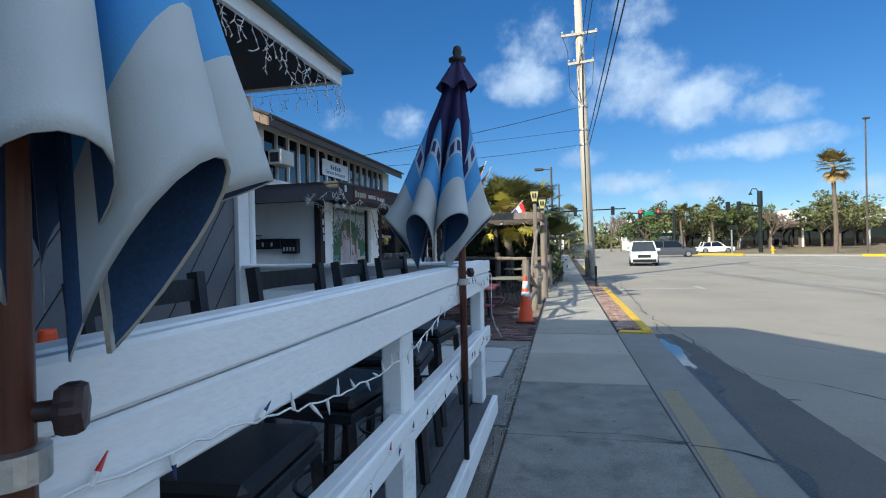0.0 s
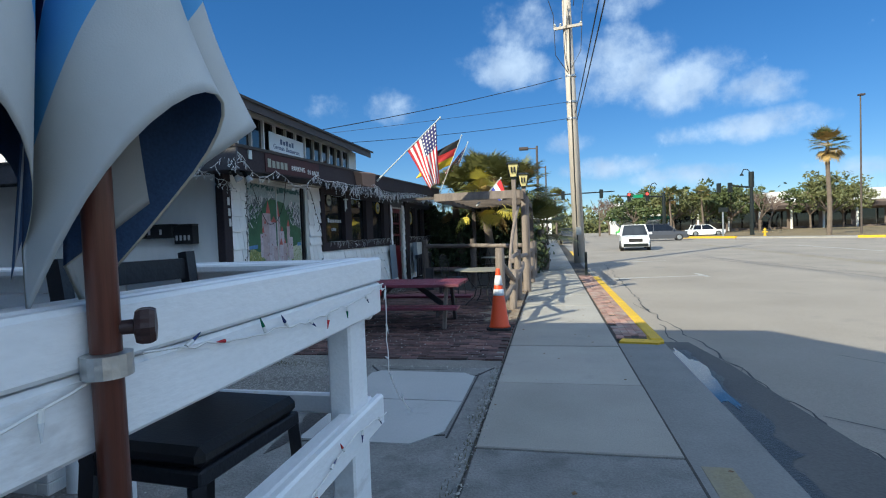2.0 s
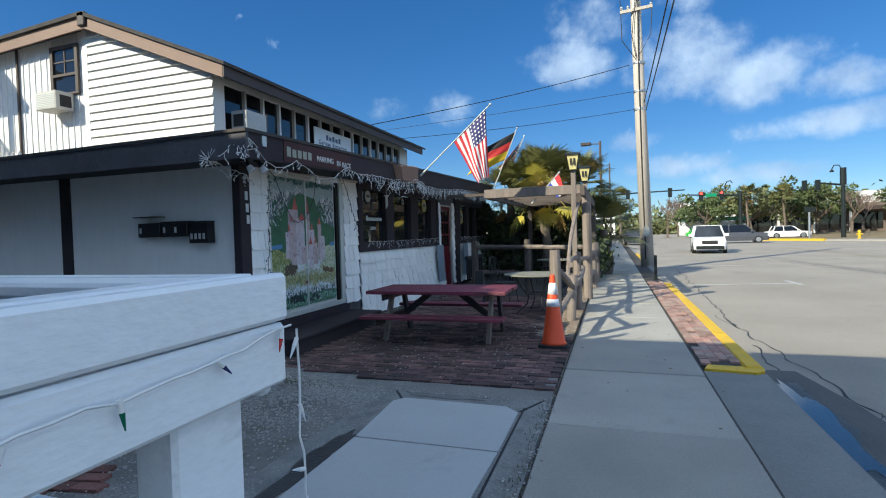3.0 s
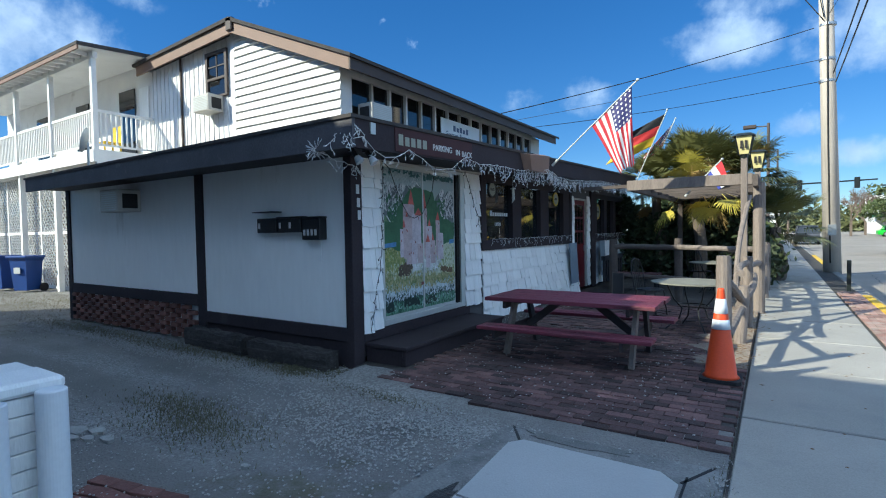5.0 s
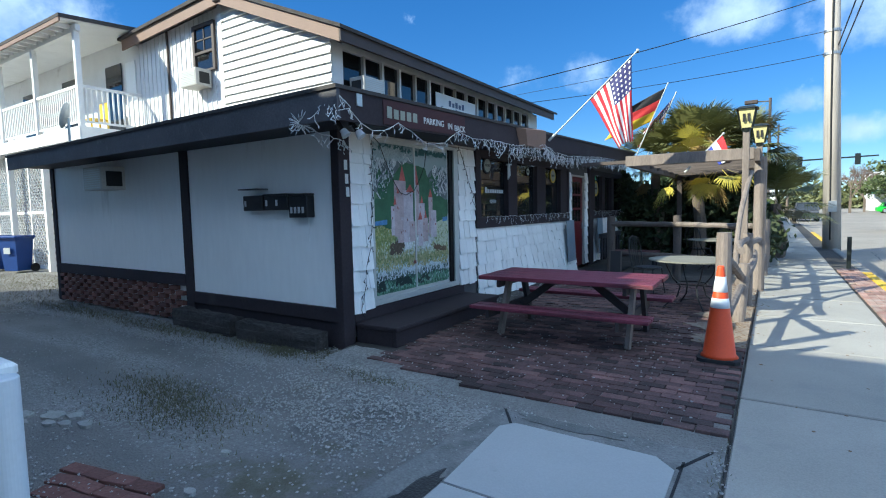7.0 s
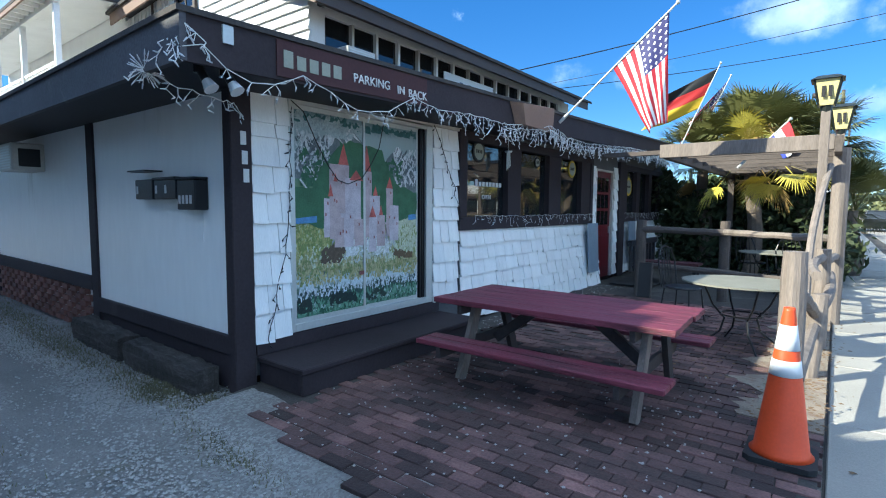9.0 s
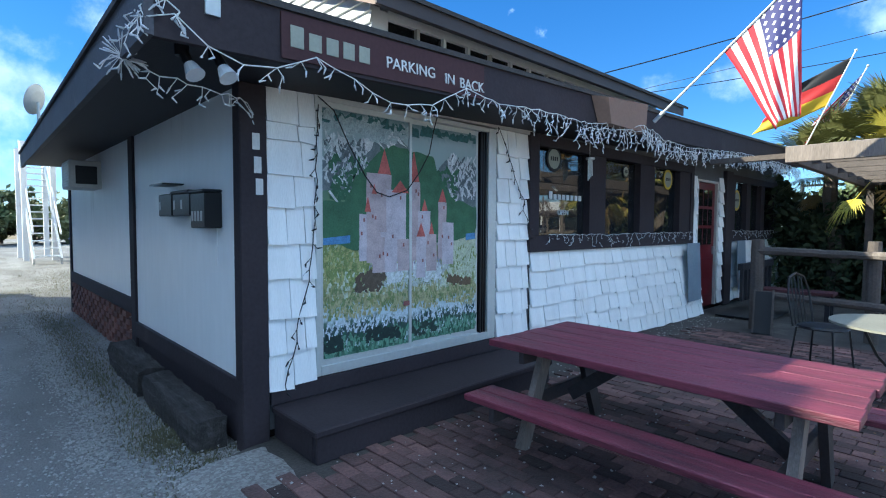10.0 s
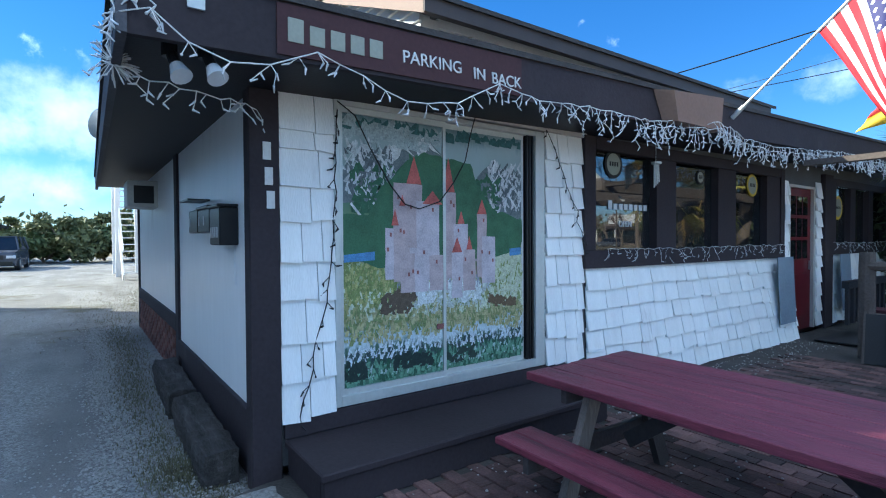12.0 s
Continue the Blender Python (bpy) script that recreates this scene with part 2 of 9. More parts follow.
# dark weathered wood, also the shaded colour of the inner fence
M_WOODRAIL = mat("dark_weathered_and_shaded_wood", (0.095, 0.078, 0.068), 0.85, 0.3, 3.0, 40, 0.5)
M_PURPLE = mat("maroon_table_paint", (0.165, 0.036, 0.058), 0.5, 0.35, 6.0, 70, 0.5, stretch=(0.3, 3, 3), dirt=(0.03, 0.014, 0.02), dirt_amount=0.6, dirt_scale=3.5)
M_TABLELEG = mat("dark_table_leg", (0.050, 0.042, 0.042), 0.7, 0.25, 4.0, 50, 0.3)
M_ORANGE = mat("cone_orange", (0.66, 0.075, 0.015), 0.45, 0.08, 4, 60, 0.05, dirt=(0.3, 0.07, 0.03), dirt_amount=0.15, dirt_scale=5)
M_REFLECT = mat("reflective_collar", (0.75, 0.76, 0.78), 0.35, 0.05, 4, 60, 0.03)
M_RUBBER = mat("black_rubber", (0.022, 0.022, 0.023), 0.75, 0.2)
M_BLACK = mat("black_metal", (0.016, 0.016, 0.018), 0.35, 0.1, metal=0.2)
M_MAIL_W = mat("mailbox_label", (0.5, 0.5, 0.5), 0.6, 0.1)
M_TREETRUNK = mat("palm_bark", (0.15, 0.12, 0.095), 0.95, 0.3, 4, 40, 0.6)
M_PALM = mat("palm_leaf", (0.15, 0.155, 0.052), 0.55, 0.3, 3, 30, 0.1)
M_PALM_DRY = mat("dry_palm_leaf", (0.36, 0.25, 0.09), 0.65, 0.25, 3, 30, 0.1)
M_PALM_YEL = mat("yellow_palm_leaf", (0.42, 0.36, 0.05), 0.55, 0.2, 3, 30, 0.1)
# green leaf with the deep shade behind the patio put into its colour
M_LEAF_SHADED = mat("shade_darkened_leaf", (0.045, 0.06, 0.024), 0.7, 0.35, 2, 30, 0.1)
M_LEAF = mat("evergreen_leaf", (0.085, 0.11, 0.038), 0.65, 0.35, 2, 30, 0.1)
M_LEAF_OLIVE = mat("olive_leaf", (0.13, 0.14, 0.055), 0.65, 0.35, 2, 30, 0.1)
M_TWIG = mat("bare_twigs", (0.17, 0.125, 0.105), 0.9, 0.25, 3, 30, 0.1)
M_UTIL = mat("utility_pole_wood", (0.50, 0.45, 0.39), 0.9, 0.2, 2.0, 40, 0.4, stretch=(5, 5, 0.25), dirt=(0.16, 0.125, 0.10), dirt_amount=0.3)
M_WIRE = mat("black_cable", (0.012, 0.012, 0.013), 0.5, 0.1, bump=0)
M_DKGREEN = mat("dark_green_metal", (0.012, 0.016, 0.015), 0.4, 0.1, bump=0)
M_CARPAINT = mat("white_car_paint", (0.78, 0.79, 0.80), 0.25, 0.03, bump=0)
M_CARGREY = mat("grey_car_paint", (0.07, 0.075, 0.09), 0.25, 0.05, bump=0)
M_CARRED = mat("red_car_paint", (0.35, 0.02, 0.02), 0.3, 0.05, bump=0)
M_CARGREEN = mat("green_car_paint", (0.06, 0.45, 0.03), 0.3, 0.05, bump=0)
M_BLUEBIN = mat("blue_plastic", (0.012, 0.045, 0.20), 0.45, 0.1, 3, 40, 0.05)
M_GLASS = plain_glass("dark_window_glass", (0.012, 0.013, 0.014))
M_DOORRED = mat("red_door_paint", (0.11, 0.008, 0.014), 0.4, 0.15, 3, 40, 0.1)
M_TIN = mat("grey_tin", (0.26, 0.31, 0.37), 0.5, 0.15, 3, 40, 0.1, metal=0.3)
M_ALU = mat("aluminium_frame", (0.55, 0.57, 0.55), 0.45, 0.08, 3, 40, 0.05, metal=0.35)
M_BULBWIRE = mat("white_string_wire", (0.70, 0.70, 0.68), 0.5, 0.05, bump=0)
M_BULB = mat("clear_bulb", (0.62, 0.64, 0.66), 0.2, 0.05, bump=0)
M_BULB_RED = mat("red_bulb", (0.4, 0.02, 0.02), 0.2, 0.05, bump=0)
M_BULB_BLUE = mat("blue_bulb", (0.02, 0.03, 0.12), 0.2, 0.05, bump=0)
M_BULB_GREEN = mat("green_bulb", (0.01, 0.12, 0.06), 0.2, 0.05, bump=0)
# indoor dimness is put into this near-black wall colour
M_INTERIOR = mat("interior_wall_shade", (0.035, 0.026, 0.022), 0.8, 0.3)
M_SIGNWHITE = mat("white_sign_board", (0.72, 0.75, 0.78), 0.5, 0.06)
M_BLUETEXT = mat("blue_lettering", (0.10, 0.13, 0.22), 0.6, 0.05)
M_ACGREY = mat("beige_appliance", (0.48, 0.46, 0.42), 0.5, 0.1, 3, 40, 0.08)
M_TIMBER = mat("railroad_tie", (0.062, 0.056, 0.052), 0.95, 0.6, 5, 50, 0.9, stretch=(0.25, 3, 3), bump_dist=0.03, dirt=(0.17, 0.16, 0.15), dirt_amount=0.4, dirt_scale=7)
M_FARWHITE = mat("far_white_wall", (0.75, 0.75, 0.73), 0.7, 0.05)
M_FARBROWN = mat("far_brown_wall", (0.17, 0.135, 0.115), 0.8, 0.1)
M_LAMPGLASS = mat("cream_lamp_glass", (0.62, 0.55, 0.25), 0.3, 0.1)


def ground_mat():
    """Sandy lot: grey-brown sand, pale gravel in bands, patches of dry grass."""
    m = mat("sandy_gravel", (0.205, 0.197, 0.183), 0.95, 0.25, 1.2, 70, 0.9, bump_dist=0.02)
    nt = m.node_tree
    N, L = nt.nodes.new, nt.links.new
    b = nt.nodes["Principled BSDF"]
    base = b.inputs["Base Color"].links[0].from_socket
    geo = N("ShaderNodeNewGeometry")
    vor = N("ShaderNodeTexVoronoi")
    vor.inputs["Scale"].default_value = 62
    L(geo.outputs["Position"], vor.inputs["Vector"])
    n = N("ShaderNodeTexNoise")
    n.inputs["Scale"].default_value, n.inputs["Detail"].default_value = 0.9, 6
    mp = N("ShaderNodeMapping")
    mp.inputs["Scale"].default_value = (0.35, 1.3, 1)
    L(geo.outputs["Position"], mp.inputs["Vector"])
    L(mp.outputs[0], n.inputs["Vector"])
    r1 = N("ShaderNodeMapRange")
    L(n.outputs["Fac"], r1.inputs["Value"])
    r1.inputs["From Min"].default_value, r1.inputs["From Max"].default_value = 0.46, 0.60
    r1.inputs["To Max"].default_value = 0.9
    r2 = N("ShaderNodeMapRange")
    L(vor.outputs["Color"], r2.inputs["Value"])
    r2.inputs["From Min"].default_value, r2.inputs["From Max"].default_value = 0.35, 0.75
    mul = N("ShaderNodeMath")
    mul.operation = "MULTIPLY"
    L(r1.outputs[0], mul.inputs[0])
    L(r2.outputs[0], mul.inputs[1])
    mix = N("ShaderNodeMix")
    mix.data_type = "RGBA"
    L(mul.outputs[0], mix.inputs["Factor"])
    L(base, mix.inputs["A"])
    mix.inputs["B"].default_value = (0.36, 0.355, 0.335, 1)
    g = N("ShaderNodeTexNoise")
    g.inputs["Scale"].default_value, g.inputs["Detail"].default_value, g.inputs["Roughness"].default_value = 0.55, 8, 0.7
    L(geo.outputs["Position"], g.inputs["Vector"])
    r3 = N("ShaderNodeMapRange")
    L(g.outputs["Fac"], r3.inputs["Value"])
    r3.inputs["From Min"].default_value, r3.inputs["From Max"].default_value = 0.56, 0.66
    r3.inputs["To Max"].default_value = 0.8
    mix2 = N("ShaderNodeMix")
    mix2.data_type = "RGBA"
    L(r3.outputs[0], mix2.inputs["Factor"])
    L(mix.outputs["Result"], mix2.inputs["A"])
    mix2.inputs["B"].default_value = (0.115, 0.105, 0.06, 1)
    L(mix2.outputs["Result"], b.inputs["Base Color"])
    return m


M_GROUND = ground_mat()
M_FARGRASS = mat("dry_winter_grass", (0.20, 0.155, 0.085), 0.95, 0.3, 0.3, 20, 0.5, dirt=(0.10, 0.085, 0.05), dirt_amount=0.4, dirt_scale=0.3)

# ---- mesh helpers ----


def box(bm, x0, x1, y0, y1, z0, z1, bev=0.0, m=None):
    v = [bm.verts.new((x, y, z)) for x in (x0, x1) for y in (y0, y1) for z in (z0, z1)]
    fs = [bm.faces.new([v[i] for i in q]) for q in ((0, 1, 3, 2), (4, 6, 7, 5), (0, 4, 5, 1), (2, 3, 7, 6), (0, 2, 6, 4), (1, 5, 7, 3))]
    if bev:
        es = list({e for f in fs for e in f.edges})
        r = bmesh.ops.bevel(bm, geom=es, offset=bev, segments=1, affect="EDGES", profile=0.5)
        v = list({w for f in r["faces"] for w in f.verts} | {w for w in v if w.is_valid})
    if m is not None:
        for w in v:
            w.co = m @ w.co
    return v


def bar(bm, a, b, w, h=None, bev=0.0, roll=0.0):
    """A square bar from a to b, w wide and h high."""
    a, b = Vector(a), Vector(b)
    h = h or w
    q = (b - a).to_track_quat("Y", "Z").to_matrix().to_4x4()
    mt = Matrix.Translation(a) @ q @ Matrix.Rotation(roll, 4, "Y")
    return box(bm, -w / 2, w / 2, 0, (b - a).length, -h / 2, h / 2, bev, mt)


def rod(bm, a, b, r, r2=None, seg=10):
    a, b = Vector(a), Vector(b)
    r2 = r if r2 is None else r2
    mt = Matrix.Translation((a + b) / 2) @ (b - a).to_track_quat("Z", "Y").to_matrix().to_4x4()
    bmesh.ops.create_cone(bm, cap_ends=True, segments=seg, radius1=r, radius2=r2, depth=(b - a).length, matrix=mt)


def lathe(bm, prof, seg=24, centre=(0, 0, 0)):
    c = Vector(centre)
    rings = [[bm.verts.new(c + Vector((r * math.cos(2 * math.pi * i / seg), r * math.sin(2 * math.pi * i / seg), z))) for i in range(seg)] for r, z in prof]
    for a, b in zip(rings, rings[1:]):
        for i in range(seg):
            j = (i + 1) % seg
            bm.faces.new((a[i], a[j], b[j], b[i]))
    bm.faces.new(rings[0][::-1])
    bm.faces.new(rings[-1])


def tube(bm, pts, r, seg=5):
    """One unbroken round tube through pts."""
    pts = [Vector(p) for p in pts]
    prev = None
    for i, p in enumerate(pts):
        d = (pts[min(i + 1, len(pts) - 1)] - pts[max(i - 1, 0)]).normalized()
        ref = Vector((0, 0, 1)) if abs(d.z) < 0.9 else Vector((1, 0, 0))
        s = d.cross(ref).normalized()
        u = s.cross(d)
        ring = [bm.verts.new(p + (s * math.cos(2 * math.pi * k / seg) + u * math.sin(2 * math.pi * k / seg)) * r) for k in range(seg)]
        if prev:
            for k in range(seg):
                bm.faces.new((prev[k], prev[(k + 1) % seg], ring[(k + 1) % seg], ring[k]))
        prev = ring


def poly(bm, pts, z0, z1):
    """A flat plate with the outline pts, from z0 up to z1."""
    lo = [bm.verts.new((x, y, z0)) for x, y in pts]
    hi = [bm.verts.new((x, y, z1)) for x, y in pts]
    n = len(pts)
    bm.faces.new(lo[::-1])
    bm.faces.new(hi)
    for i in range(n):
        j = (i + 1) % n
        bm.faces.new((lo[i], lo[j], hi[j], hi[i]))


def prism(bm, pts, axis, a, b):
    """A plate whose outline pts lies across axis 'x' or 'y', from a to b along it."""
    def at(p, s):
        return (s, p[0], p[1]) if axis == "x" else (p[0], s, p[1])
    lo = [bm.verts.new(at(p, a)) for p in pts]
    hi = [bm.verts.new(at(p, b)) for p in pts]
    n = len(pts)
    bm.faces.new(lo[::-1])
    bm.faces.new(hi)
    for i in range(n):
        j = (i + 1) % n
        bm.faces.new((lo[i], lo[j], hi[j], hi[i]))


def finish(bm, name, material, smooth=False):
    bmesh.ops.recalc_face_normals(bm, faces=bm.faces)
    me = bpy.data.meshes.new(name)
    bm.to_mesh(me)
    bm.free()
    for m in material if isinstance(material, (list, tuple)) else [material]:
        me.materials.append(m)
    if smooth:
        me.polygons.foreach_set("use_smooth", [True] * len(me.polygons))
    return me


def world_of(ob):
    m = ob.matrix_basis
    return world_of(ob.parent) @ ob.matrix_parent_inverse @ m if ob.parent else m


def part(name, bm, material, parent, label="", smooth=False, kind=""):
    ob = new(name, finish(bm, name, material, smooth))
    ob.parent = parent
    ob.matrix_parent_inverse = world_of(parent).inverted()
    return tagged(ob, label, "", "", kind)


def solid(name, bm, material, label, category, group="", kind="", smooth=False):
    return tagged(new(name, finish(bm, name, material, smooth)), label, category, group, kind)


def thing(name, label, category, at=(0, 0, 0), group="", kind=""):
    e = new(name)
    e.empty_display_size = 0.2
    e.matrix_basis = Matrix.Translation(at)
    return tagged(e, label, category, group, kind)


def B():
    return bmesh.new()


def wire(name, pts, r, material, label="", category="", parent=None, kind="", group=""):
    """A round cable through pts."""
    bm = B()
    tube(bm, pts, r, 6)
    if parent:
        return part(name, bm, material, parent, label)
    return solid(name, bm, material, label, category, group, kind)


def sag(a, b, drop, n=14):
    a, b = Vector(a), Vector(b)
    return [a.lerp(b, i / n) - Vector((0, 0, 4 * drop * (i / n) * (1 - i / n))) for i in range(n + 1)]


def words(name, text, m, size, material, parent, extrude=0.004, label=""):
    cu = bpy.data.curves.new(name, "FONT")
    cu.body, cu.size, cu.extrude = text, size, extrude
    cu.align_x, cu.align_y = "LEFT", "BOTTOM_BASELINE"
    ob = new(name, cu)
    dg = bpy.context.evaluated_depsgraph_get()
    me = bpy.data.meshes.new_from_object(ob.evaluated_get(dg))
    bpy.data.objects.remove(ob)
    me.transform(m)
    me.materials.clear()
    me.materials.append(material)
    o = new(name, me)
    o.parent = parent
    o.matrix_parent_inverse = world_of(parent).inverted()
    return tagged(o, label)

# ---- ground, road, pavement ----
rnd = random.Random(7)


def sheet(x0, x1, y0, y1, z, nx, ny, amp, freq=0.8, edge=0.0):
    bm = B()
    vs = [[bm.verts.new((x0 + (x1 - x0) * i / nx, y0 + (y1 - y0) * j / ny, z)) for j in range(ny + 1)] for i in range(nx + 1)]
    for col in vs:
        for v in col:
            v.co.z += amp * noise.noise(v.co * freq) + amp * 0.4 * noise.noise(v.co * freq * 4)
    for i in range(nx):
        for j in range(ny):
            bm.faces.new((vs[i][j], vs[i + 1][j], vs[i + 1][j + 1], vs[i][j + 1]))
    return bm


bm = B()
v = [bm.verts.new(p) for p in ((-1500, -1500, -0.22), (1500, -1500, -0.22), (1500, 1500, -0.22), (-1500, 1500, -0.22))]
bm.faces.new(v)
solid("ground", bm, M_FARGRASS, "dry winter ground reaching to the horizon", "ground", kind="structure")
solid("ground_lot", sheet(-60, -0.66, -20, 60, -0.015, 120, 160, 0.025), M_GROUND, "grey sandy gravel lot with patches of dry grass", "ground", kind="structure", smooth=True)

bm = B()
poly(bm, [(0.70, -30), (40, -30), (40, 400), (1.0, 400), (1.2, 9.9), (0.70, 9.9)], -0.25, -0.12)
solid("road", bm, M_ASPHALT, "worn grey asphalt road with cracks and faded lines", "road", kind="structure")

# sidewalk panels
pave = thing("pavement", "pale concrete sidewalk panels with dark joints", "pavement", (0, 5, 0), kind="structure")
joints = [-4.6, -3.1, -1.6, -0.1, 1.4, 2.9, 4.55, 6.15, 7.68, 9.3, 11.1, 12.8, 14.5, 16.2, 17.9, 19.6, 21.3, 23.0, 24.7, 26.4, 28.1, 29.8, 31.5, 33.2, 34.9]
bm = B()
box(bm, -0.66, 0.72, -5, 120, -0.2, 0.004)
part("pavement_bed", bm, M_SAND, pave)
for a, b in zip(joints, joints[1:]):
    bm = B()
    t = 0.006 * rnd.uniform(-1, 1)
    vs = box(bm, -0.645, 0.70, a + 0.011, b - 0.011, -0.05, 0.02 + t, 0.008)
    part("panel", bm, M_CONC_ROUGH if b < 6.3 else M_CONC, pave)
bm = B()
box(bm, -0.645, 0.70, 34.91, 120, -0.05, 0.02)
part("panel", bm, M_CONC, pave)

# apron strip and gutter beside the driveway
bm = B()
poly(bm, [(0.715, -6), (1.12, -6), (1.30, 9.6), (0.715, 9.6)], -0.2, -0.012)
gut = solid("pavement_gutter", bm, M_CURB, "smooth concrete gutter strip along the sidewalk", "pavement", kind="structure")
bm = B()
poly(bm, [(0.73, 2.2), (0.93, 2.2), (0.96, 6.1), (0.78, 6.1)], -0.012, -0.008)
part("worn_paint", bm, M_YELLOW_WORN, gut, "worn yellow paint")
bm = B()
poly(bm, [(1.12, -6), (2.2, -6), (2.12, 3.8), (2.06, 6.4), (1.96, 7.6), (1.88, 9.0), (1.72, 10.2), (1.33, 10.2), (1.28, 6.2)], -0.13, -0.1165)
solid("road_patch", bm, M_ASPHALT_DARK, "darker asphalt patch at the gutter", "road", kind="structure")

# yellow curb and brick verge
curb = thing("curb", "concrete curb with yellow painted face and a rounded corner", "curb", (1.25, 10, 0), kind="structure")
ys = [9.72, 11.4, 13.2, 15.0, 16.8, 18.6]
for i, (a, b) in enumerate(zip(ys, ys[1:])):
    bm = B()
    box(bm, 1.13, 1.31, a + 0.004, b - 0.004, -0.2, 0.03, 0.02)
    part("curb_stone", bm, M_YELLOW, curb, "yellow painted curb")
for a in range(10):
    bm = B()
    box(bm, 1.13, 1.31, 18.6 + a * 3 + 0.004, 18.6 + a * 3 + 2.996, -0.2, 0.02, 0.02)
    part("curb_stone", bm, M_YELLOW if a in (3, 4, 5) else M_CURB, curb)
bm = B()
poly(bm, [(0.74, 9.62), (1.20, 9.55), (1.29, 9.62), (1.31, 9.72), (1.13, 9.78), (0.80, 9.80)], -0.2, 0.012)
part("curb_nose", bm, M_YELLOW, curb, "yellow painted curb end")
bm = B()
box(bm, 0.715, 1.14, 9.8, 50, -0.2, 0.0)
verge = solid("pavement_verge", bm, M_SAND, "red brick verge between sidewalk and curb", "pavement", kind="structure")

# puddle at the curb corner
bm = B()
pts = []
for i in range(60):
    a = i / 60 * 2 * math.pi
    r = 1 + 0.45 * noise.noise(Vector((math.cos(a) * 2, math.sin(a) * 2, 3))) + 0.25 * noise.noise(Vector((math.cos(a) * 6, math.sin(a) * 6, 8)))
    pts.append((1.42 + 0.13 * r * math.cos(a) + 0.02 * math.sin(3 * a), 8.6 + 1.0 * r * math.sin(a)))
poly(bm, pts, -0.125, -0.106)
M_WATER = plain_glass("still_water", (0.05, 0.055, 0.06), 0.02)
solid("puddle", bm, M_WATER, "shallow puddle of water in the gutter", "puddle", kind="structure")

# road markings
def mark(name, pts, material, label, z=-0.1165):
    bm = B()
    poly(bm, pts, z - 0.002, z)
    return solid(name, bm, material, label, "road marking", "road markings", kind="structure")


mark("parking_line", [(1.75, 19.3), (4.7, 19.9), (4.7, 20.02), (1.75, 19.42)], M_LINE, "faded white parking bay line on asphalt")
mark("parking_line", [(4.52, 19.55), (4.66, 19.57), (4.62, 20.7), (4.48, 20.7)], M_LINE, "faded white parking bay line on asphalt")
mark("parking_line", [(1.75, 26.8), (5.0, 27.3), (5.0, 27.42), (1.75, 26.92)], M_LINE, "faded white parking bay line on asphalt")
for dx in (0.0, 0.35):
    mark("centre_line", [(11.0 + dx, 5), (11.12 + dx, 5), (11.3 + dx, 46), (11.18 + dx, 46)], M_YELLOW_WORN, "faded double yellow centre line on asphalt")
mark("lane_line", [(15.6, 22), (15.75, 22), (15.75, 40), (15.6, 40)], M_LINE, "faded white lane line on asphalt")
mark("lane_line", [(15.6, 8), (15.75, 8), (15.75, 14), (15.6, 14)], M_LINE, "faded white lane line on asphalt")


def crack(pts, w, z=-0.1175):
    bm = B()
    prev = None
    path = []
    for a, b in zip(pts, pts[1:]):
        a, b = Vector((*a, 0)), Vector((*b, 0))
        k = max(2, int((b - a).length / 0.12))
        path += [a.lerp(b, i / k) for i in range(k)]
    path.append(Vector((*pts[-1], 0)))
    for p in path:
        p += Vector((noise.noise(p * 2.2), noise.noise(p * 2.2 + Vector((9, 0, 0))), 0)) * 0.10
        p += Vector((noise.noise(p * 9), 0, 0)) * 0.025
    for i, p in enumerate(path):
        d = (path[min(i + 1, len(path) - 1)] - path[max(i - 1, 0)]).normalized()
        s = Vector((-d.y, d.x, 0)) * w * (0.35 + abs(noise.noise(p * 5)) * 1.6) / 2
        a, b = bm.verts.new((p.x + s.x, p.y + s.y, z)), bm.verts.new((p.x - s.x, p.y - s.y, z))
        if prev:
            bm.faces.new((prev[0], a, b, prev[1]))
        prev = (a, b)
    return solid("road_crack", bm, M_TAR, "dark crack in the worn asphalt", "crack", "road cracks", kind="structure")


crack([(1.62, 14.0), (1.9, 9.6), (1.95, 7.6), (2.05, 6.5), (2.1, 4.0), (2.2, 0)], 0.03)
crack([(1.42, 6.15), (2.2, 6.3)], 0.03)
crack([(2.0, 6.8), (1.6, 6.9), (1.4, 7.6)], 0.02)
crack([(1.7, 13), (2.0, 20), (2.2, 26)], 0.03)
crack([(1.30, 5.9), (1.36, 2)], 0.035)
crack([(1.9, 4.6), (2.6, 5.0), (3.6, 5.1)], 0.025)
crack([(2.35, 3.2), (2.9, 3.9), (3.0, 4.9)], 0.02)
crack([(1.5, 9.9), (1.6, 11.5)], 0.03)
crack([(7.0, 30), (9.2, 20), (9.6, 14), (10, 6)], 0.05)
crack([(6.4, 31), (8.5, 20), (9.2, 12)], 0.05)

crack([(2.02, 7.4), (2.6, 7.0), (3.4, 6.1), (3.7, 4.4)], 0.02)
crack([(1.95, 8.9), (1.6, 8.2), (1.75, 7.3)], 0.015)
crack([(1.5, 5.0), (1.9, 4.3), (2.1, 3.5)], 0.02)
crack([(3.2, 9.6), (4.4, 8.0), (5.0, 5.5)], 0.018)


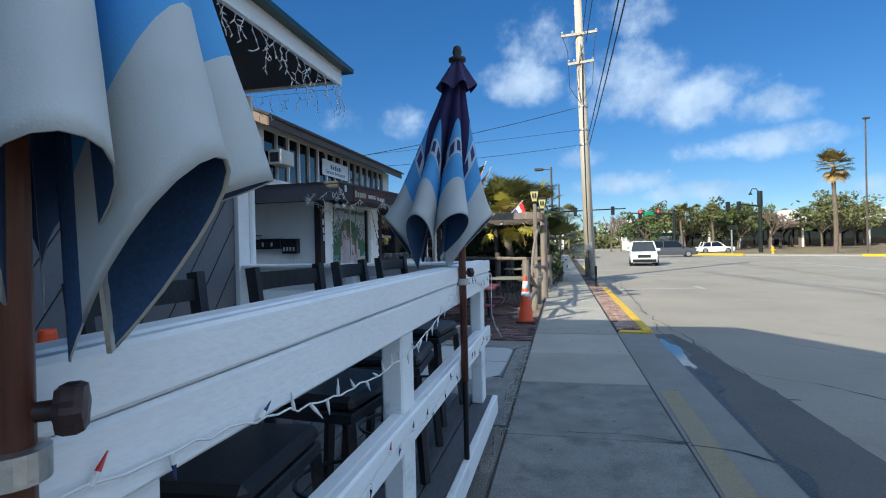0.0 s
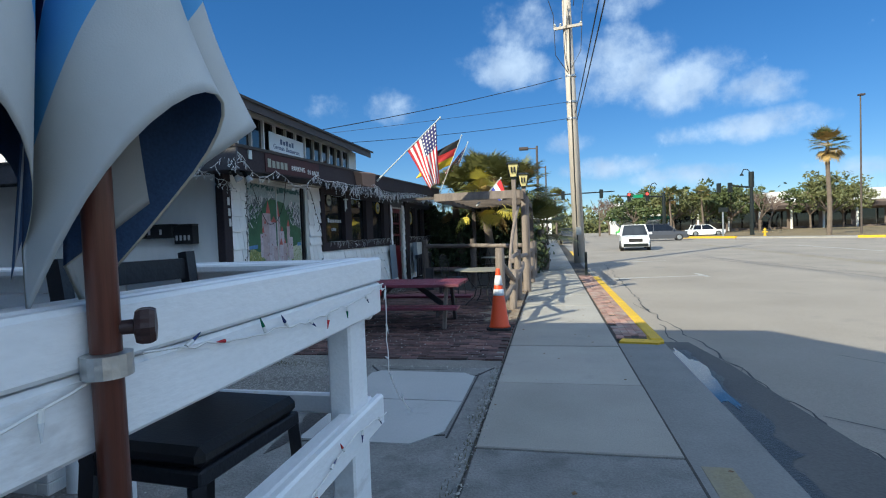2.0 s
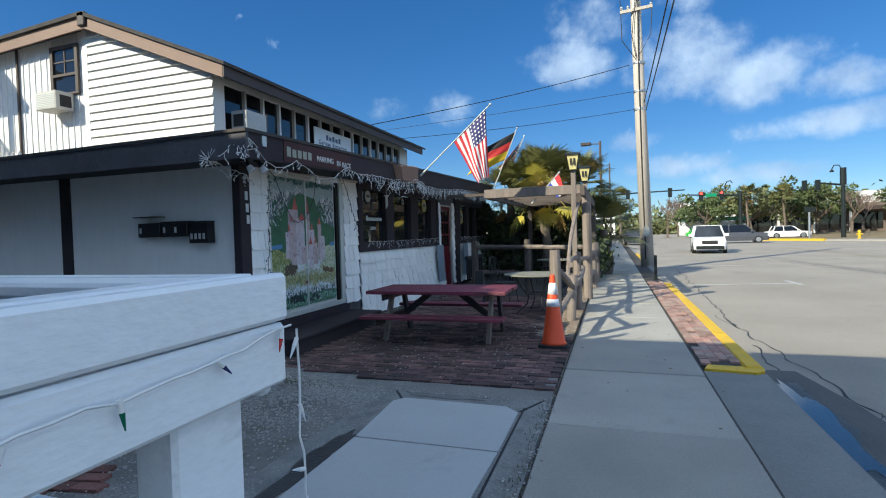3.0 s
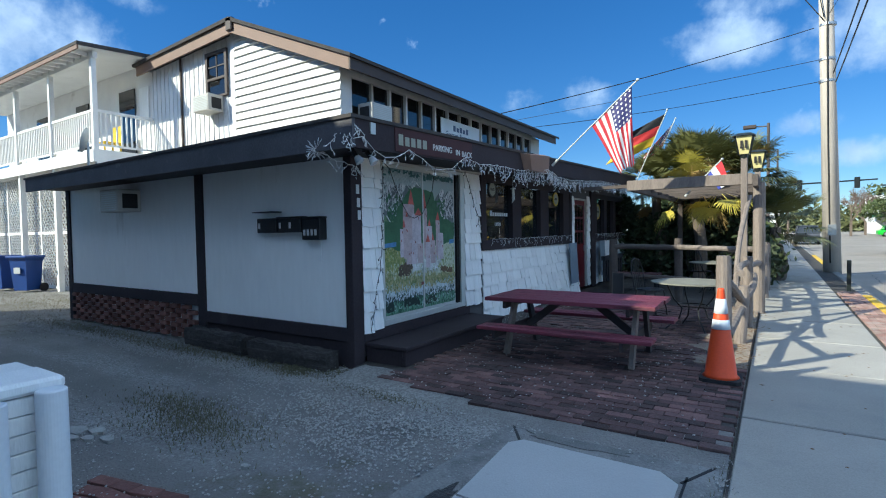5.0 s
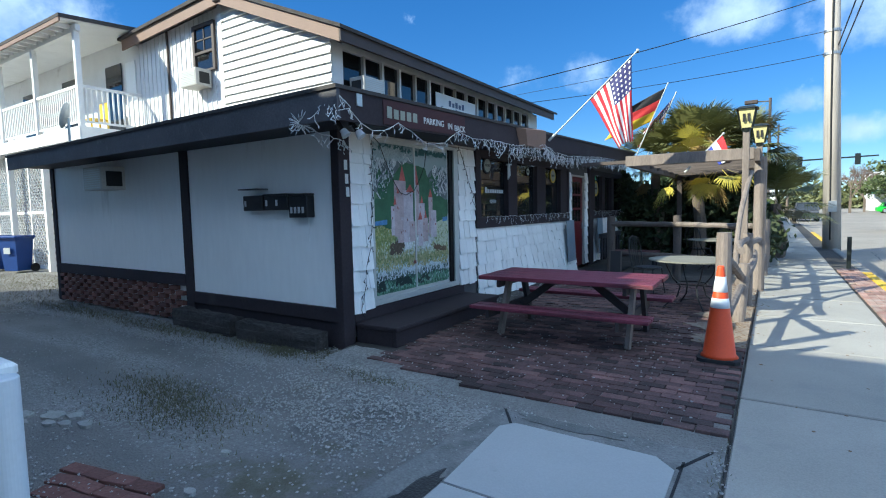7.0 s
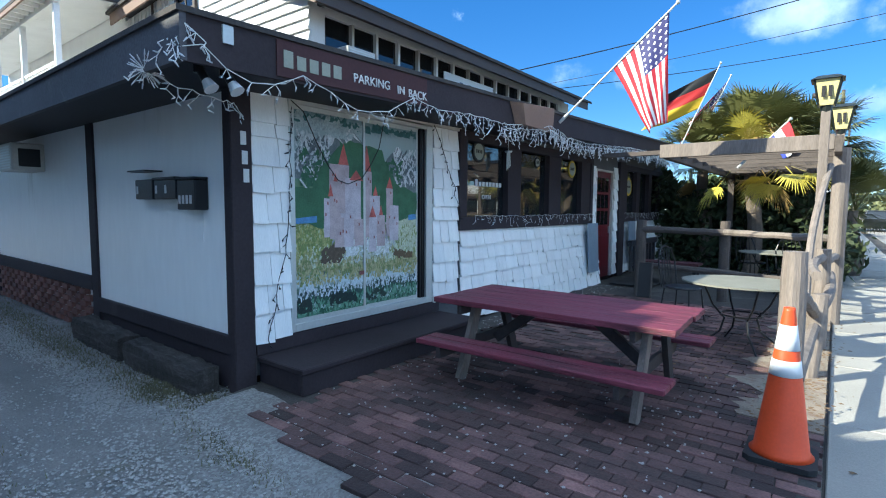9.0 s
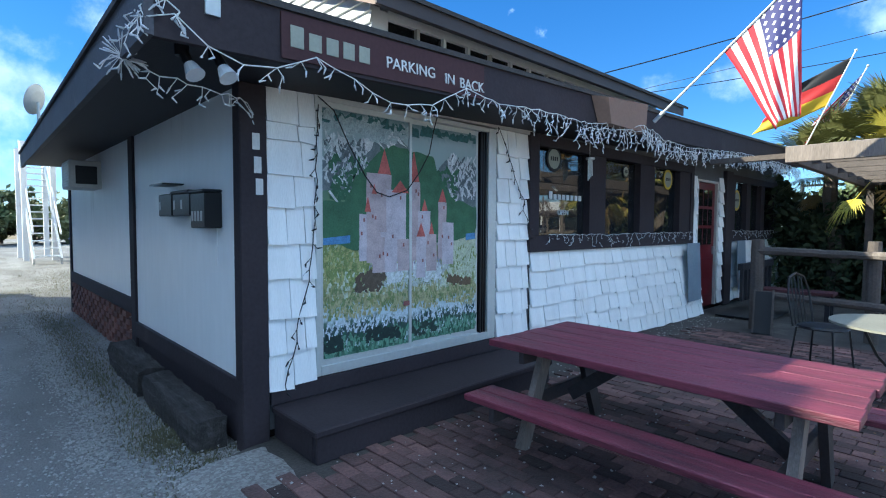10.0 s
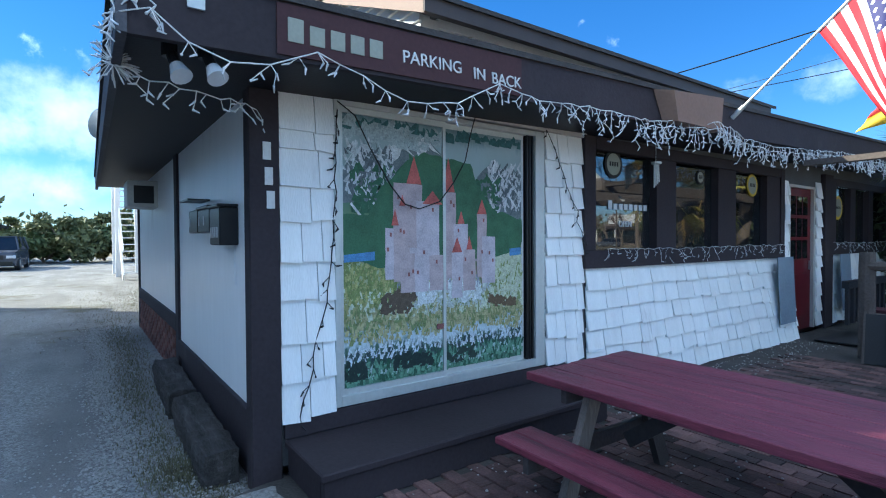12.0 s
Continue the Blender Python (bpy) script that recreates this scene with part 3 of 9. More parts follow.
def stain(name, centre, rx, ry, z, material, label, seed):
    bm = B()
    ring = []
    for i in range(40):
        a = i / 40 * 2 * math.pi
        r = 1 + 0.5 * noise.noise(Vector((math.cos(a) * 1.6, math.sin(a) * 1.6, seed))) + 0.2 * noise.noise(Vector((math.cos(a) * 6, math.sin(a) * 6, seed)))
        ring.append((centre[0] + rx * r * math.cos(a), centre[1] + ry * r * math.sin(a)))
    poly(bm, ring, z - 0.003, z)
    return solid(name, bm, material, label, "stain", kind="structure")


crack([(-0.17, 4.64), (0.17, 4.63), (0.74, 4.6), (0.7, 4.619999999999999)], 0.02, 0.0285)
crack([(0.76, 4.66), (1.02, 4.52), (1.23, 4.38)], 0.03, -0.0075)
M_STAIN = mat("damp_concrete", (0.15, 0.148, 0.14), 0.75, 0.3, 5, 80, 0.5)
M_WET = mat("wet_asphalt", (0.045, 0.044, 0.043), 0.42, 0.4, 4, 60, 0.6)
stain("damp_stain", (-2.05, 6.6), 0.09, 0.55, 0.0145, M_WET, "wet dark patch along the slab edge", 6)
stain("damp_stain", (-1.6, 8.14), 0.34, 0.07, 0.0145, M_STAIN, "wet dark patch along the slab edge", 7)
bm = B()
prev = None
for i in range(76):
    yy = 2.2 + i * 0.1
    xg = 1.12 + (yy + 6) * 0.0115
    q = Vector((yy * 1.7, 2, 0))
    w = 0.16 + 0.14 * noise.noise(q) + 0.08 * noise.noise(q * 3.1) + (0.12 if yy > 6.5 else 0.0)
    a, b = bm.verts.new((xg + 0.01, yy, -0.109)), bm.verts.new((xg + max(0.04, w) + 0.01, yy, -0.109))
    if prev:
        bm.faces.new((prev[0], prev[1], b, a))
    prev = (a, b)
solid("wet_gutter", bm, M_WET, "dark wet grime along the gutter", "stain", kind="structure")

# driveway apron
apron = thing("pavement_apron", "pale concrete driveway apron with a cut-corner slab", "pavement", (-1.4, 7, 0), kind="structure")
bm = B()
poly(bm, [(-2.35, 4.75), (-0.67, 4.75), (-0.67, 8.36), (-2.18, 8.28), (-2.3, 7.0)], -0.1, 0.008)
part("apron_bed", bm, M_CONC_ROUGH, apron)
bm = B()
poly(bm, [(-1.97, 7.09), (-0.90, 7.09), (-0.90, 7.86), (-1.02, 7.98), (-1.95, 8.0), (-2.03, 7.9)], -0.05, 0.017)
part("slab", bm, M_SLAB, apron)
bm = B()
poly(bm, [(-1.97, 6.15), (-1.12, 6.15), (-0.92, 6.4), (-0.90, 7.07), (-1.97, 7.07)], -0.05, 0.017)
part("slab", bm, M_SLAB, apron)
for a, b, w in (((-0.89, 7.9), (-0.68, 8.34), 0.02), ((-1.99, 8.0), (-2.17, 8.27), 0.02), ((-2.0, 6.1), (-0.9, 6.35), 0.015), ((-0.88, 6.3), (-0.87, 8.0), 0.015)):
    bm = B()
    bar(bm, (*a, 0.009), (*b, 0.009), w, 0.006)
    part("joint", bm, M_TAR, apron)

# ---- house: lower storey ----
house = thing("house_front_lower", "white-shingled one-storey restaurant front with dark brown trim", "building", (-8, 12, 0), kind="structure")
FX, SY = -4.40, 8.87           # front wall and side wall planes
bm = B()
box(bm, -11.72, FX - 0.15, SY + 0.03, SY + 0.15, 0.0, 2.5)
part("side_wall", bm, M_PANEL, house)
# front wall in pieces round the openings
bm = B()
for y0, y1, z0, z1 in ((8.90, 9.37, 0.1, 2.6), (9.37, 11.30, 2.44, 2.7), (9.37, 11.30, 0.1, 0.39), (11.30, 11.95, 0.1, 2.7), (11.95, 16.12, 0.1, 1.36), (11.95, 16.12, 2.42, 2.8), (16.12, 16.38, 0.1, 2.8), (16.38, 17.36, 2.28, 2.8), (17.36, 17.98, 0.1, 2.8), (17.98, 20.9, 0.1, 1.36), (17.98, 20.9, 2.42, 2.8), (20.9, 21.4, 0.1, 2.8)):
    box(bm, FX - 0.15, FX - 0.02, y0, y1, z0, z1)
part("front_wall", bm, M_GAP_SHADE, house, "wall behind the shingles, coloured dark as gap shade")
bm = B()
box(bm, -11.72, FX - 0.15, 21.25, 21.4, 0, 2.8)
box(bm, -11.72, -11.6, SY + 0.15, 21.25, 0, 2.8)
part("back_wall", bm, M_WHITE, house)
# inner floor and walls carry the room's dimness in their colour
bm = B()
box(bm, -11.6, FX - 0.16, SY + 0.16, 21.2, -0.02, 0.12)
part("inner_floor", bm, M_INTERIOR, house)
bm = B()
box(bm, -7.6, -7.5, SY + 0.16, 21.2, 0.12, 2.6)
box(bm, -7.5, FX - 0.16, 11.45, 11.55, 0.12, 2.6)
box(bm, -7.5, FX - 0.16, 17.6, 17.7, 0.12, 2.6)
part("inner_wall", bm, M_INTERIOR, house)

# side panels and dark trim
for x0, x1 in ((-11.58, -7.42), (-7.27, -4.50)):
    bm = B()
    z0 = 0.66 if x0 < -8 else 0.44
    box(bm, x0, x1, SY - 0.005, SY + 0.04, z0, 2.42)
    part("wall_panel", bm, M_PANEL, house, "smooth white wall panel")
for x0, x1, z0, z1, y0 in ((-11.70, -11.56, 0.0, 2.45, SY - 0.03), (-7.44, -7.25, 0.15, 2.45, SY - 0.03), (-11.56, -7.44, 0.52, 0.69, SY - 0.03), (-7.25, -4.49, 0.30, 0.46, SY - 0.035)):
    bm = B()
    box(bm, x0, x1, y0, SY + 0.05, z0, z1, 0.006)
    part("trim_board", bm, M_DARK, house, "dark brown trim board")
bm = B()
box(bm, FX - 0.09, FX + 0.03, SY - 0.05, 9.0, 0.0, 2.40, 0.008)
post = part("corner_post", bm, M_DARK, house, "dark brown corner post")
# number plaques on the post, plain bars
for i, z in enumerate((1.98, 1.83, 1.69)):
    bm = B()
    box(bm, FX + 0.031, FX + 0.036, SY + 0.03 + 0.01 * i, SY + 0.078 + 0.01 * i, z, z + 0.105)
    part("number_bar", bm, M_LETTER_W, post)
bm = B()
box(bm, -7.28, -4.49, SY - 0.005, SY + 0.06, 0.0, 0.305)
part("base_skirt", bm, M_DARK, house)

# roof of the lower storey: soffit, fascia, shallow roof
bm = B()
def fz(y):
    return 2.63 + 0.030 * (y - 8.18)
F0, F1 = 8.18, 19.6
v = [bm.verts.new(p) for p in ((-3.71, F0, fz(F0) - 0.29), (-3.71, F1, fz(F1) - 0.29), (-3.71, F1, fz(F1)), (-3.71, F0, fz(F0)), (-3.75, F0, fz(F0) - 0.29), (-3.75, F1, fz(F1) - 0.29), (-3.75, F1, fz(F1)), (-3.75, F0, fz(F0)))]
for q in ((0, 1, 2, 3), (7, 6, 5, 4), (0, 4, 5, 1), (3, 2, 6, 7), (0, 3, 7, 4), (1, 5, 6, 2)):
    bm.faces.new([v[i] for i in q])
fascia = part("fascia_front", bm, M_DARK, house, "dark brown fascia board")
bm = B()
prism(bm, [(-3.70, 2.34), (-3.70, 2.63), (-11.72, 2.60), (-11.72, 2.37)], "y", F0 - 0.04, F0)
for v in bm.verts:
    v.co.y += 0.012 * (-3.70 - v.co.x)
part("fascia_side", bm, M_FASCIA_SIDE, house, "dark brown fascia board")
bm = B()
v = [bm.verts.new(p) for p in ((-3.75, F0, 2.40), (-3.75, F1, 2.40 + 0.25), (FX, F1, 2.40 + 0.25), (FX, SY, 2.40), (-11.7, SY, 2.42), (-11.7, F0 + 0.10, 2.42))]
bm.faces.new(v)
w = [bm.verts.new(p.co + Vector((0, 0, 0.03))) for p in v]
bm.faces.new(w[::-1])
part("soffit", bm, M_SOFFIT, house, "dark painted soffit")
bm = B()
top = [(-3.69, F0 - 0.06, 2.645), (-3.69, F1 + 0.02, fz(F1) + 0.015), (-7.9, 22.0, 3.05), (-7.9, 12.2, 2.98), (-11.75, 12.2, 2.98), (-11.75, F0 + 0.04, 2.62)]
v = [bm.verts.new(p) for p in top]
w = [bm.verts.new((p[0], p[1], p[2] - 0.035)) for p in top]
bm.faces.new((v[0], v[1], v[2], v[3]))
bm.faces.new((v[0], v[3], v[4], v[5]))
bm.faces.new((w[3], w[2], w[1], w[0]))
bm.faces.new((w[5], w[4], w[3], w[0]))
for i in range(6):
    j = (i + 1) % 6
    bm.faces.new((v[i], w[i], w[j], v[j]))
part("lower_roof", bm, M_ROOF, house, "dark asphalt shingle roof")

# sliding doors with painted mural
slider = thing("door_1", "aluminium sliding glass doors painted inside with a castle mural", "sliding door", (FX, 10.3, 0.39), kind="structure")
bm = B()
for y0, y1, z0, z1 in ((9.36, 9.40, 0.40, 2.42), (11.20, 11.31, 0.40, 2.42), (9.40, 11.20, 0.40, 0.47), (9.40, 11.20, 2.38, 2.42)):
    box(bm, FX - 0.08, FX + 0.01, y0, y1, z0, z1, 0.004)
part("door_frame", bm, M_ALU, slider, "pale aluminium frame")
bm = B()
box(bm, FX - 0.1, FX + 0.03, 9.33, 11.85, 2.43, 2.50, 0.004)
part("head_rail", bm, M_ACGREY, slider, "weathered beige head board")
for y0, y1, dx in ((9.40, 10.26, 0.0), (10.22, 11.10, -0.035)):
    bm = B()
    for a, b, c, d in ((y0, y0 + 0.025, 0.47, 2.38), (y1 - 0.025, y1, 0.47, 2.38), (y0 + 0.025, y1 - 0.025, 0.47, 0.51), (y0 + 0.025, y1 - 0.025, 2.34, 2.38)):
        box(bm, FX - 0.035 + dx, FX - 0.005 + dx, a, b, c, d)
    part("sash", bm, M_ALU, slider)
bm = B()
for i in range(3):
    box(bm, FX - 0.05, FX - 0.01, 11.115 + i * 0.03, 11.13 + i * 0.03, 0.47, 2.40)
part("track", bm, M_BLACK, slider, "dark door tracks")

# steps below the doors
steps = thing("step", "dark brown painted wooden step with a lower tread", "step", (-4.2, 10, 0.0))
bm = B()
box(bm, FX + 0.005, -3.80, 9.02, 11.44, 0.225, 0.27, 0.008)
part("tread", bm, M_DARK, steps)
bm = B()
box(bm, -3.87, -3.825, 9.04, 11.42, 0.05, 0.224, 0.006)
part("riser", bm, M_DARK, steps)
for y0, y1 in ((9.04, 9.08), (11.38, 11.42)):
    bm = B()
    box(bm, FX + 0.005, -3.871, y0, y1, 0.05, 0.224, 0.006)
    part("riser", bm, M_DARK, steps)
bm = B()
box(bm, FX - 0.018, FX + 0.012, 9.02, 11.44, 0.272, 0.395, 0.004)
part("kick_board", bm, M_DARK, steps, "dark painted board under the door sill")

# window bands
def window_band(nm, y0, y1, panes, z0=1.22, z1=2.46):
    win = thing(nm, "row of dark-framed restaurant windows with dim interior behind", "window", (FX, (y0 + y1) / 2, z0), kind="structure")
    bm = B()
    box(bm, FX - 0.03, FX + 0.045, y0, y1, z0, z0 + 0.17, 0.006)
    part("window_sill", bm, M_DARK, win, "dark brown sill board")
    bm = B()
    box(bm, FX - 0.03, FX + 0.04, y0, y0 + 0.16, z0 + 0.17, z1, 0.005)
    box(bm, FX - 0.03, FX + 0.04, y1 - 0.12, y1, z0 + 0.17, z1, 0.005)
    box(bm, FX - 0.03, FX + 0.04, y0 + 0.16, y1 - 0.12, z1 - 0.12, z1, 0.005)
    prev = y0 + 0.16
    for a, b in panes:
        if a - prev > 0.03:
            box(bm, FX - 0.1, FX + 0.02, prev, a, z0 + 0.17, z1 - 0.12)
        prev = b
    if y1 - 0.12 - prev > 0.03:
        box(bm, FX - 0.1, FX + 0.02, prev, y1 - 0.12, z0 + 0.17, z1 - 0.12)
    part("window_frame", bm, M_DARK, win, "dark brown frame")
    for a, b in panes:
        bm = B()
        box(bm, FX - 0.075, FX - 0.065, a, b, z0 + 0.17, z1 - 0.12)
        part("pane", bm, M_PANE, win, "reflecting window pane")
    return win


M_PANE = bpy.data.materials.new("window_glass")
M_PANE.use_nodes = True
_b = M_PANE.node_tree.nodes["Principled BSDF"]
_b.inputs["Base Color"].default_value = (0.02, 0.022, 0.024, 1)
_b.inputs["Roughness"].default_value, _b.inputs["IOR"].default_value, _b.inputs["Alpha"].default_value = 0.01, 2.3, 0.8
window_1 = window_band("window_1", 11.81, 16.14, ((12.0, 13.0), (13.37, 14.30), (14.74, 15.62)))
window_2 = window_band("window_2", 17.96, 20.95, ((18.15, 18.85), (19.1, 19.8), (20.05, 20.75)))

# red entrance door
door = thing("door_2", "dark red wooden entrance door with small glass panes", "door", (FX, 16.87, 0.1), kind="structure")
bm = B()
box(bm, FX - 0.09, FX - 0.045, 16.44, 17.30, 0.10, 2.24, 0.004)
leaf = part("door_leaf", bm, M_DOORRED, door)
for i in range(3):
    for j in range(3):
        bm = B()
        box(bm, FX - 0.046, FX - 0.04, 16.56 + i * 0.215, 16.74 + i * 0.215, 1.18 + j * 0.33, 1.46 + j * 0.33)
        part("pane", bm, M_GLASS, leaf)
bm = B()
box(bm, FX - 0.043, FX - 0.032, 16.56, 17.18, 0.3, 0.95, 0.005)
part("door_panel", bm, M_DOORRED, leaf)
bm = B()
box(bm, FX - 0.12, FX + 0.0, 16.38, 16.44, 0.1, 2.28)
box(bm, FX - 0.12, FX + 0.0, 17.30, 17.36, 0.1, 2.28)
box(bm, FX - 0.12, FX + 0.0, 16.44, 17.30, 2.24, 2.28)
part("door_frame", bm, M_ACGREY, door)
bm = B()
box(bm, FX - 0.04, FX - 0.0, 17.2, 17.24, 1.0, 1.14, 0.004)
part("door_handle", bm, M_STEEL, leaf, "steel handle")
bm = B()
box(bm, FX - 0.02, FX + 0.05, 17.62, 17.96, 0.06, 2.5, 0.005)
part("trim_board", bm, M_DARK, house, "dark brown trim board")

# ---- house: upper storey ----
upper = thing("house_upper_storey", "white clapboard upper storey with low gable and brown eaves", "building", (-11, 16, 3.3), kind="structure")
GY, UX = 12.30, -7.85          # gable wall and street wall
def rake(x):                   # underside of the roof at the gable
    return 6.42 - 0.415 * (x + 11.0) if x > -11.0 else 6.42 + 0.055 * (x + 11.0)
bm = B()
prism(bm, [(UX, 2.7), (UX, rake(UX) - 0.05), (-11.0, rake(-11.0) - 0.05), (-15.2, rake(-15.2) - 0.05), (-15.2, 2.7)], "y", GY + 0.02, GY + 0.16)
part("gable_wall", bm, M_WHITE, upper)
bm = B()
box(bm, -26, -15.2, GY + 0.02, GY + 0.16, 3.0, 6.5)
part("rear_wall", bm, M_WHITE, upper)
# clapboards
zb = 2.99
while zb < 6.3:
    bm = B()
    zt = zb + 0.185
    xr = UX + 0.02
    xe = min(xr, -11.0 + (6.37 - zb) / 0.415)
    xt = min(xr, -11.0 + (6.37 - zt) / 0.415)
    if xe < -11.25:
        bm.free()
        break
    xt = max(xt, -11.27)
    vs = [(-11.28, zb, -0.055), (xe, zb, -0.055), (xt, zt, -0.008), (-11.28, zt, -0.008)]
    f0 = [bm.verts.new((x, GY + d, z)) for x, z, d in vs]
    f1 = [bm.verts.new((x, GY + 0.02, z)) for x, z, d in vs]
    bm.faces.new(f0)
    for i in range(4):
        bm.faces.new((f0[i], f0[(i + 1) % 4], f1[(i + 1) % 4], f1[i]))
    part("clapboard", bm, M_CLAP, upper)
    zb = zt
# battens on the vertical boarding
for i in range(19):
    x = -11.45 - i * 0.2
    bm = B()
    box(bm, x - 0.012, x + 0.012, GY, GY + 0.02, 3.2, rake(x) - 0.06)
    part("batten", bm, M_WHITE, upper)
bm = B()
box(bm, -11.42, -11.28, GY - 0.03, GY + 0.02, 3.2, 6.35)
part("corner_board", bm, M_WHITE, upper)
bm = B()
box(bm, -13.62, -13.57, GY - 0.04, GY + 0.0, 3.2, 6.2)
part("conduit", bm, M_EAVE, upper)
# gable boards and roof
bm = B()
for x0, x1, mt in ((-11.0, -7.33, 0), (-15.3, -11.0, 1)):
    v = []
    for y in (GY - 0.30, GY - 0.26):
        v += [bm.verts.new((x0, y, rake(x0) + 0.06)), bm.verts.new((x1, y, rake(x1) + 0.06)), bm.verts.new((x1, y, rake(x1) - 0.20)), bm.verts.new((x0, y, rake(x0) - 0.20))]
    for q in ((0, 1, 2, 3), (7, 6, 5, 4), (0, 4, 5, 1), (3, 2, 6, 7), (0, 3, 7, 4), (1, 5, 6, 2)):
        bm.faces.new([v[i] for i in q])
part("rake_board", bm, M_RAKE, upper, "tan brown rake board")
bm = B()
box(bm, -11.12, -10.9, GY - 0.36, GY - 0.24, 6.26, 6.56, 0.02)
part("ridge_end", bm, M_EAVE, upper)
bm = B()
prism(bm, [(-7.25, rake(-7.25) + 0.06), (-7.25, rake(-7.25) + 0.13), (-11.0, 6.57), (-15.4, rake(-15.4) + 0.13), (-15.4, rake(-15.4) + 0.06), (-11.0, 6.48)], "y", GY - 0.36, 23.2)
part("roof", bm, M_ROOF, upper, "dark shingle roof")
bm = B()
prism(bm, [(-7.30, rake(-7.3) + 0.05), (-7.34, rake(-7.3) + 0.05), (-7.34, rake(-7.3) - 0.17), (-7.30, rake(-7.3) - 0.17)], "y", GY - 0.30, 23.0)
part("eave_board", bm, M_EAVE, upper, "dark brown eave board")
bm = B()
prism(bm, [(-7.34, 4.74), (-7.34, 4.77), (UX, 4.97), (UX, 4.94)], "y", GY - 0.26, 23.0)
part("upper_soffit", bm, M_EAVE, upper)
bm = B()
box(bm, UX - 0.14, UX, GY + 0.16, 12.62, 2.8, 4.9)
box(bm, UX - 0.14, UX, 12.62, 22.7, 2.8, 3.50)
box(bm, UX - 0.14, UX, 21.95, 22.7, 3.50, 4.9)
box(bm, UX - 0.14, UX, 12.62, 21.95, 4.80, 4.95)
prism(bm, [(UX - 0.14, 2.9), (UX - 0.14, rake(UX) - 0.1), (-11.0, 6.3), (-15, 6.0), (-15, 2.9)], 'y', 22.55, 22.7)
part("street_wall", bm, M_WHITE, upper)
strip = thing("window_3", "long strip of narrow dark upstairs windows with pale mullions", "window", (UX, 17, 3.8), kind="structure")
n = 15
for i in range(n):
    y0 = 12.64 + i * (21.93 - 12.64) / n
    y1 = 12.64 + (i + 1) * (21.93 - 12.64) / n
    bm = B()
    box(bm, UX - 0.07, UX - 0.055, y0 + 0.04, y1 - 0.04, 3.52, 4.79)
    part("pane", bm, M_GLASS, strip)
    bm = B()
    box(bm, UX - 0.09, UX + 0.015, y1 - 0.03, y1 + 0.03, 3.50, 4.80)
    part("mullion", bm, M_WHITE if i % 3 else M_ACGREY, strip)
    if i in (1, 3, 5, 7):
        bm = B()
        box(bm, UX - 0.12, UX - 0.09, y0 + 0.1, y1 - 0.12, 3.82, 4.6)
        part("blind", bm, M_ACGREY, strip, "pale curtain behind glass")

# grey deck building beside it
grey = thing("house_grey", "dark grey building with diagonal siding, white trim and teal roof edge", "building", (-5, 0, 0), kind="structure")
bm = B()
box(bm, -5.8, -3.03, -9, 4.60, 0, 3.05)
box(bm, -18, -5.8, -9, 4.58, 0, 3.05)
part("wall", bm, M_GREY, grey)
# unseen upper storey; the taller west blocks are added to shade lot and table
bm = B()
prism(bm, [(3.55, 3.06), (3.55, 5.35), (-5.2, 5.35), (-5.2, 3.06)], 'x', -7.8, -3.1)
box(bm, -18, -7.8, -6, 3.6, 3.06, 6.5)
box(bm, -7.79, -6.65, -5.2, 3.74, 3.06, 5.95)
part("unseen_upper_wall", bm, M_GREY, grey)
# unseen roof, its edges set by the shadow they have to cast
bm = B()
prism(bm, [(3.78, 5.36), (3.78, 5.5), (-0.7, 7.0), (-5.4, 5.5), (-5.4, 5.36)], 'x', -7.8, -2.35)
box(bm, -18.1, -7.8, -6.2, 3.78, 6.5, 6.65)
part("unseen_upper_roof", bm, M_TEAL, grey, "teal metal roof")
bm = B()
for i in range(40):
    s = -3.4 + i * 0.26
    a, b = Vector((-3.027, s, 0.3)), Vector((-3.027, s + 2.0, 3.0))
    if b.y > 4.45:
        k = (4.45 - a.y) / (b.y - a.y)
        if k <= 0:
            continue
        b = a.lerp(b, k)
    bar(bm, a, b, 0.006, 0.005)
part("siding_groove", bm, M_BLACK, grey, "dark diagonal board joints", kind="stuff")
bm = B()
box(bm, -3.03, -2.985, 4.46, 4.62, 0.3, 2.92, 0.004)
part("corner_trim", bm, M_WHITE, grey, "white corner board")
bm = B()
rod(bm, (-3.02, 4.69, 0.1), (-3.02, 4.69, 2.98), 0.045, 0.045, 12)
part("downpipe", bm, M_WHITE, grey, "white downpipe")
bm = B()
box(bm, -3.03, -2.985, -9, 4.46, 2.90, 3.02)
part("frieze", bm, M_WHITE, grey, "white frieze board")
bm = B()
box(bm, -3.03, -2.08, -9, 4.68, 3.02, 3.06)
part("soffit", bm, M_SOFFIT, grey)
bm = B()
box(bm, -2.09, -2.05, -9, 4.66, 2.985, 3.13, 0.004)
box(bm, -3.03, -2.09, 4.62, 4.66, 3.0, 3.10)
part("fascia", bm, M_RAIL, grey, "white painted fascia")
bm = B()
v = [bm.verts.new(p) for p in ((-1.96, 4.72, 3.10), (-1.96, -9, 3.10), (-5.8, -9, 3.7), (-5.8, 1.5, 3.7), (-5.8, 4.72, 3.11), (-1.96, 4.72, 3.14), (-1.96, -9, 3.14), (-5.8, -9, 3.75), (-5.8, 1.5, 3.75), (-5.8, 4.72, 3.15))]
for q in ((5, 6, 7, 8), (5, 8, 9), (3, 2, 1, 0), (4, 3, 0), (0, 1, 6, 5), (0, 5, 9, 4)):
    bm.faces.new([v[i] for i in q])
part("roof", bm, M_TEAL, grey, "teal metal roof")

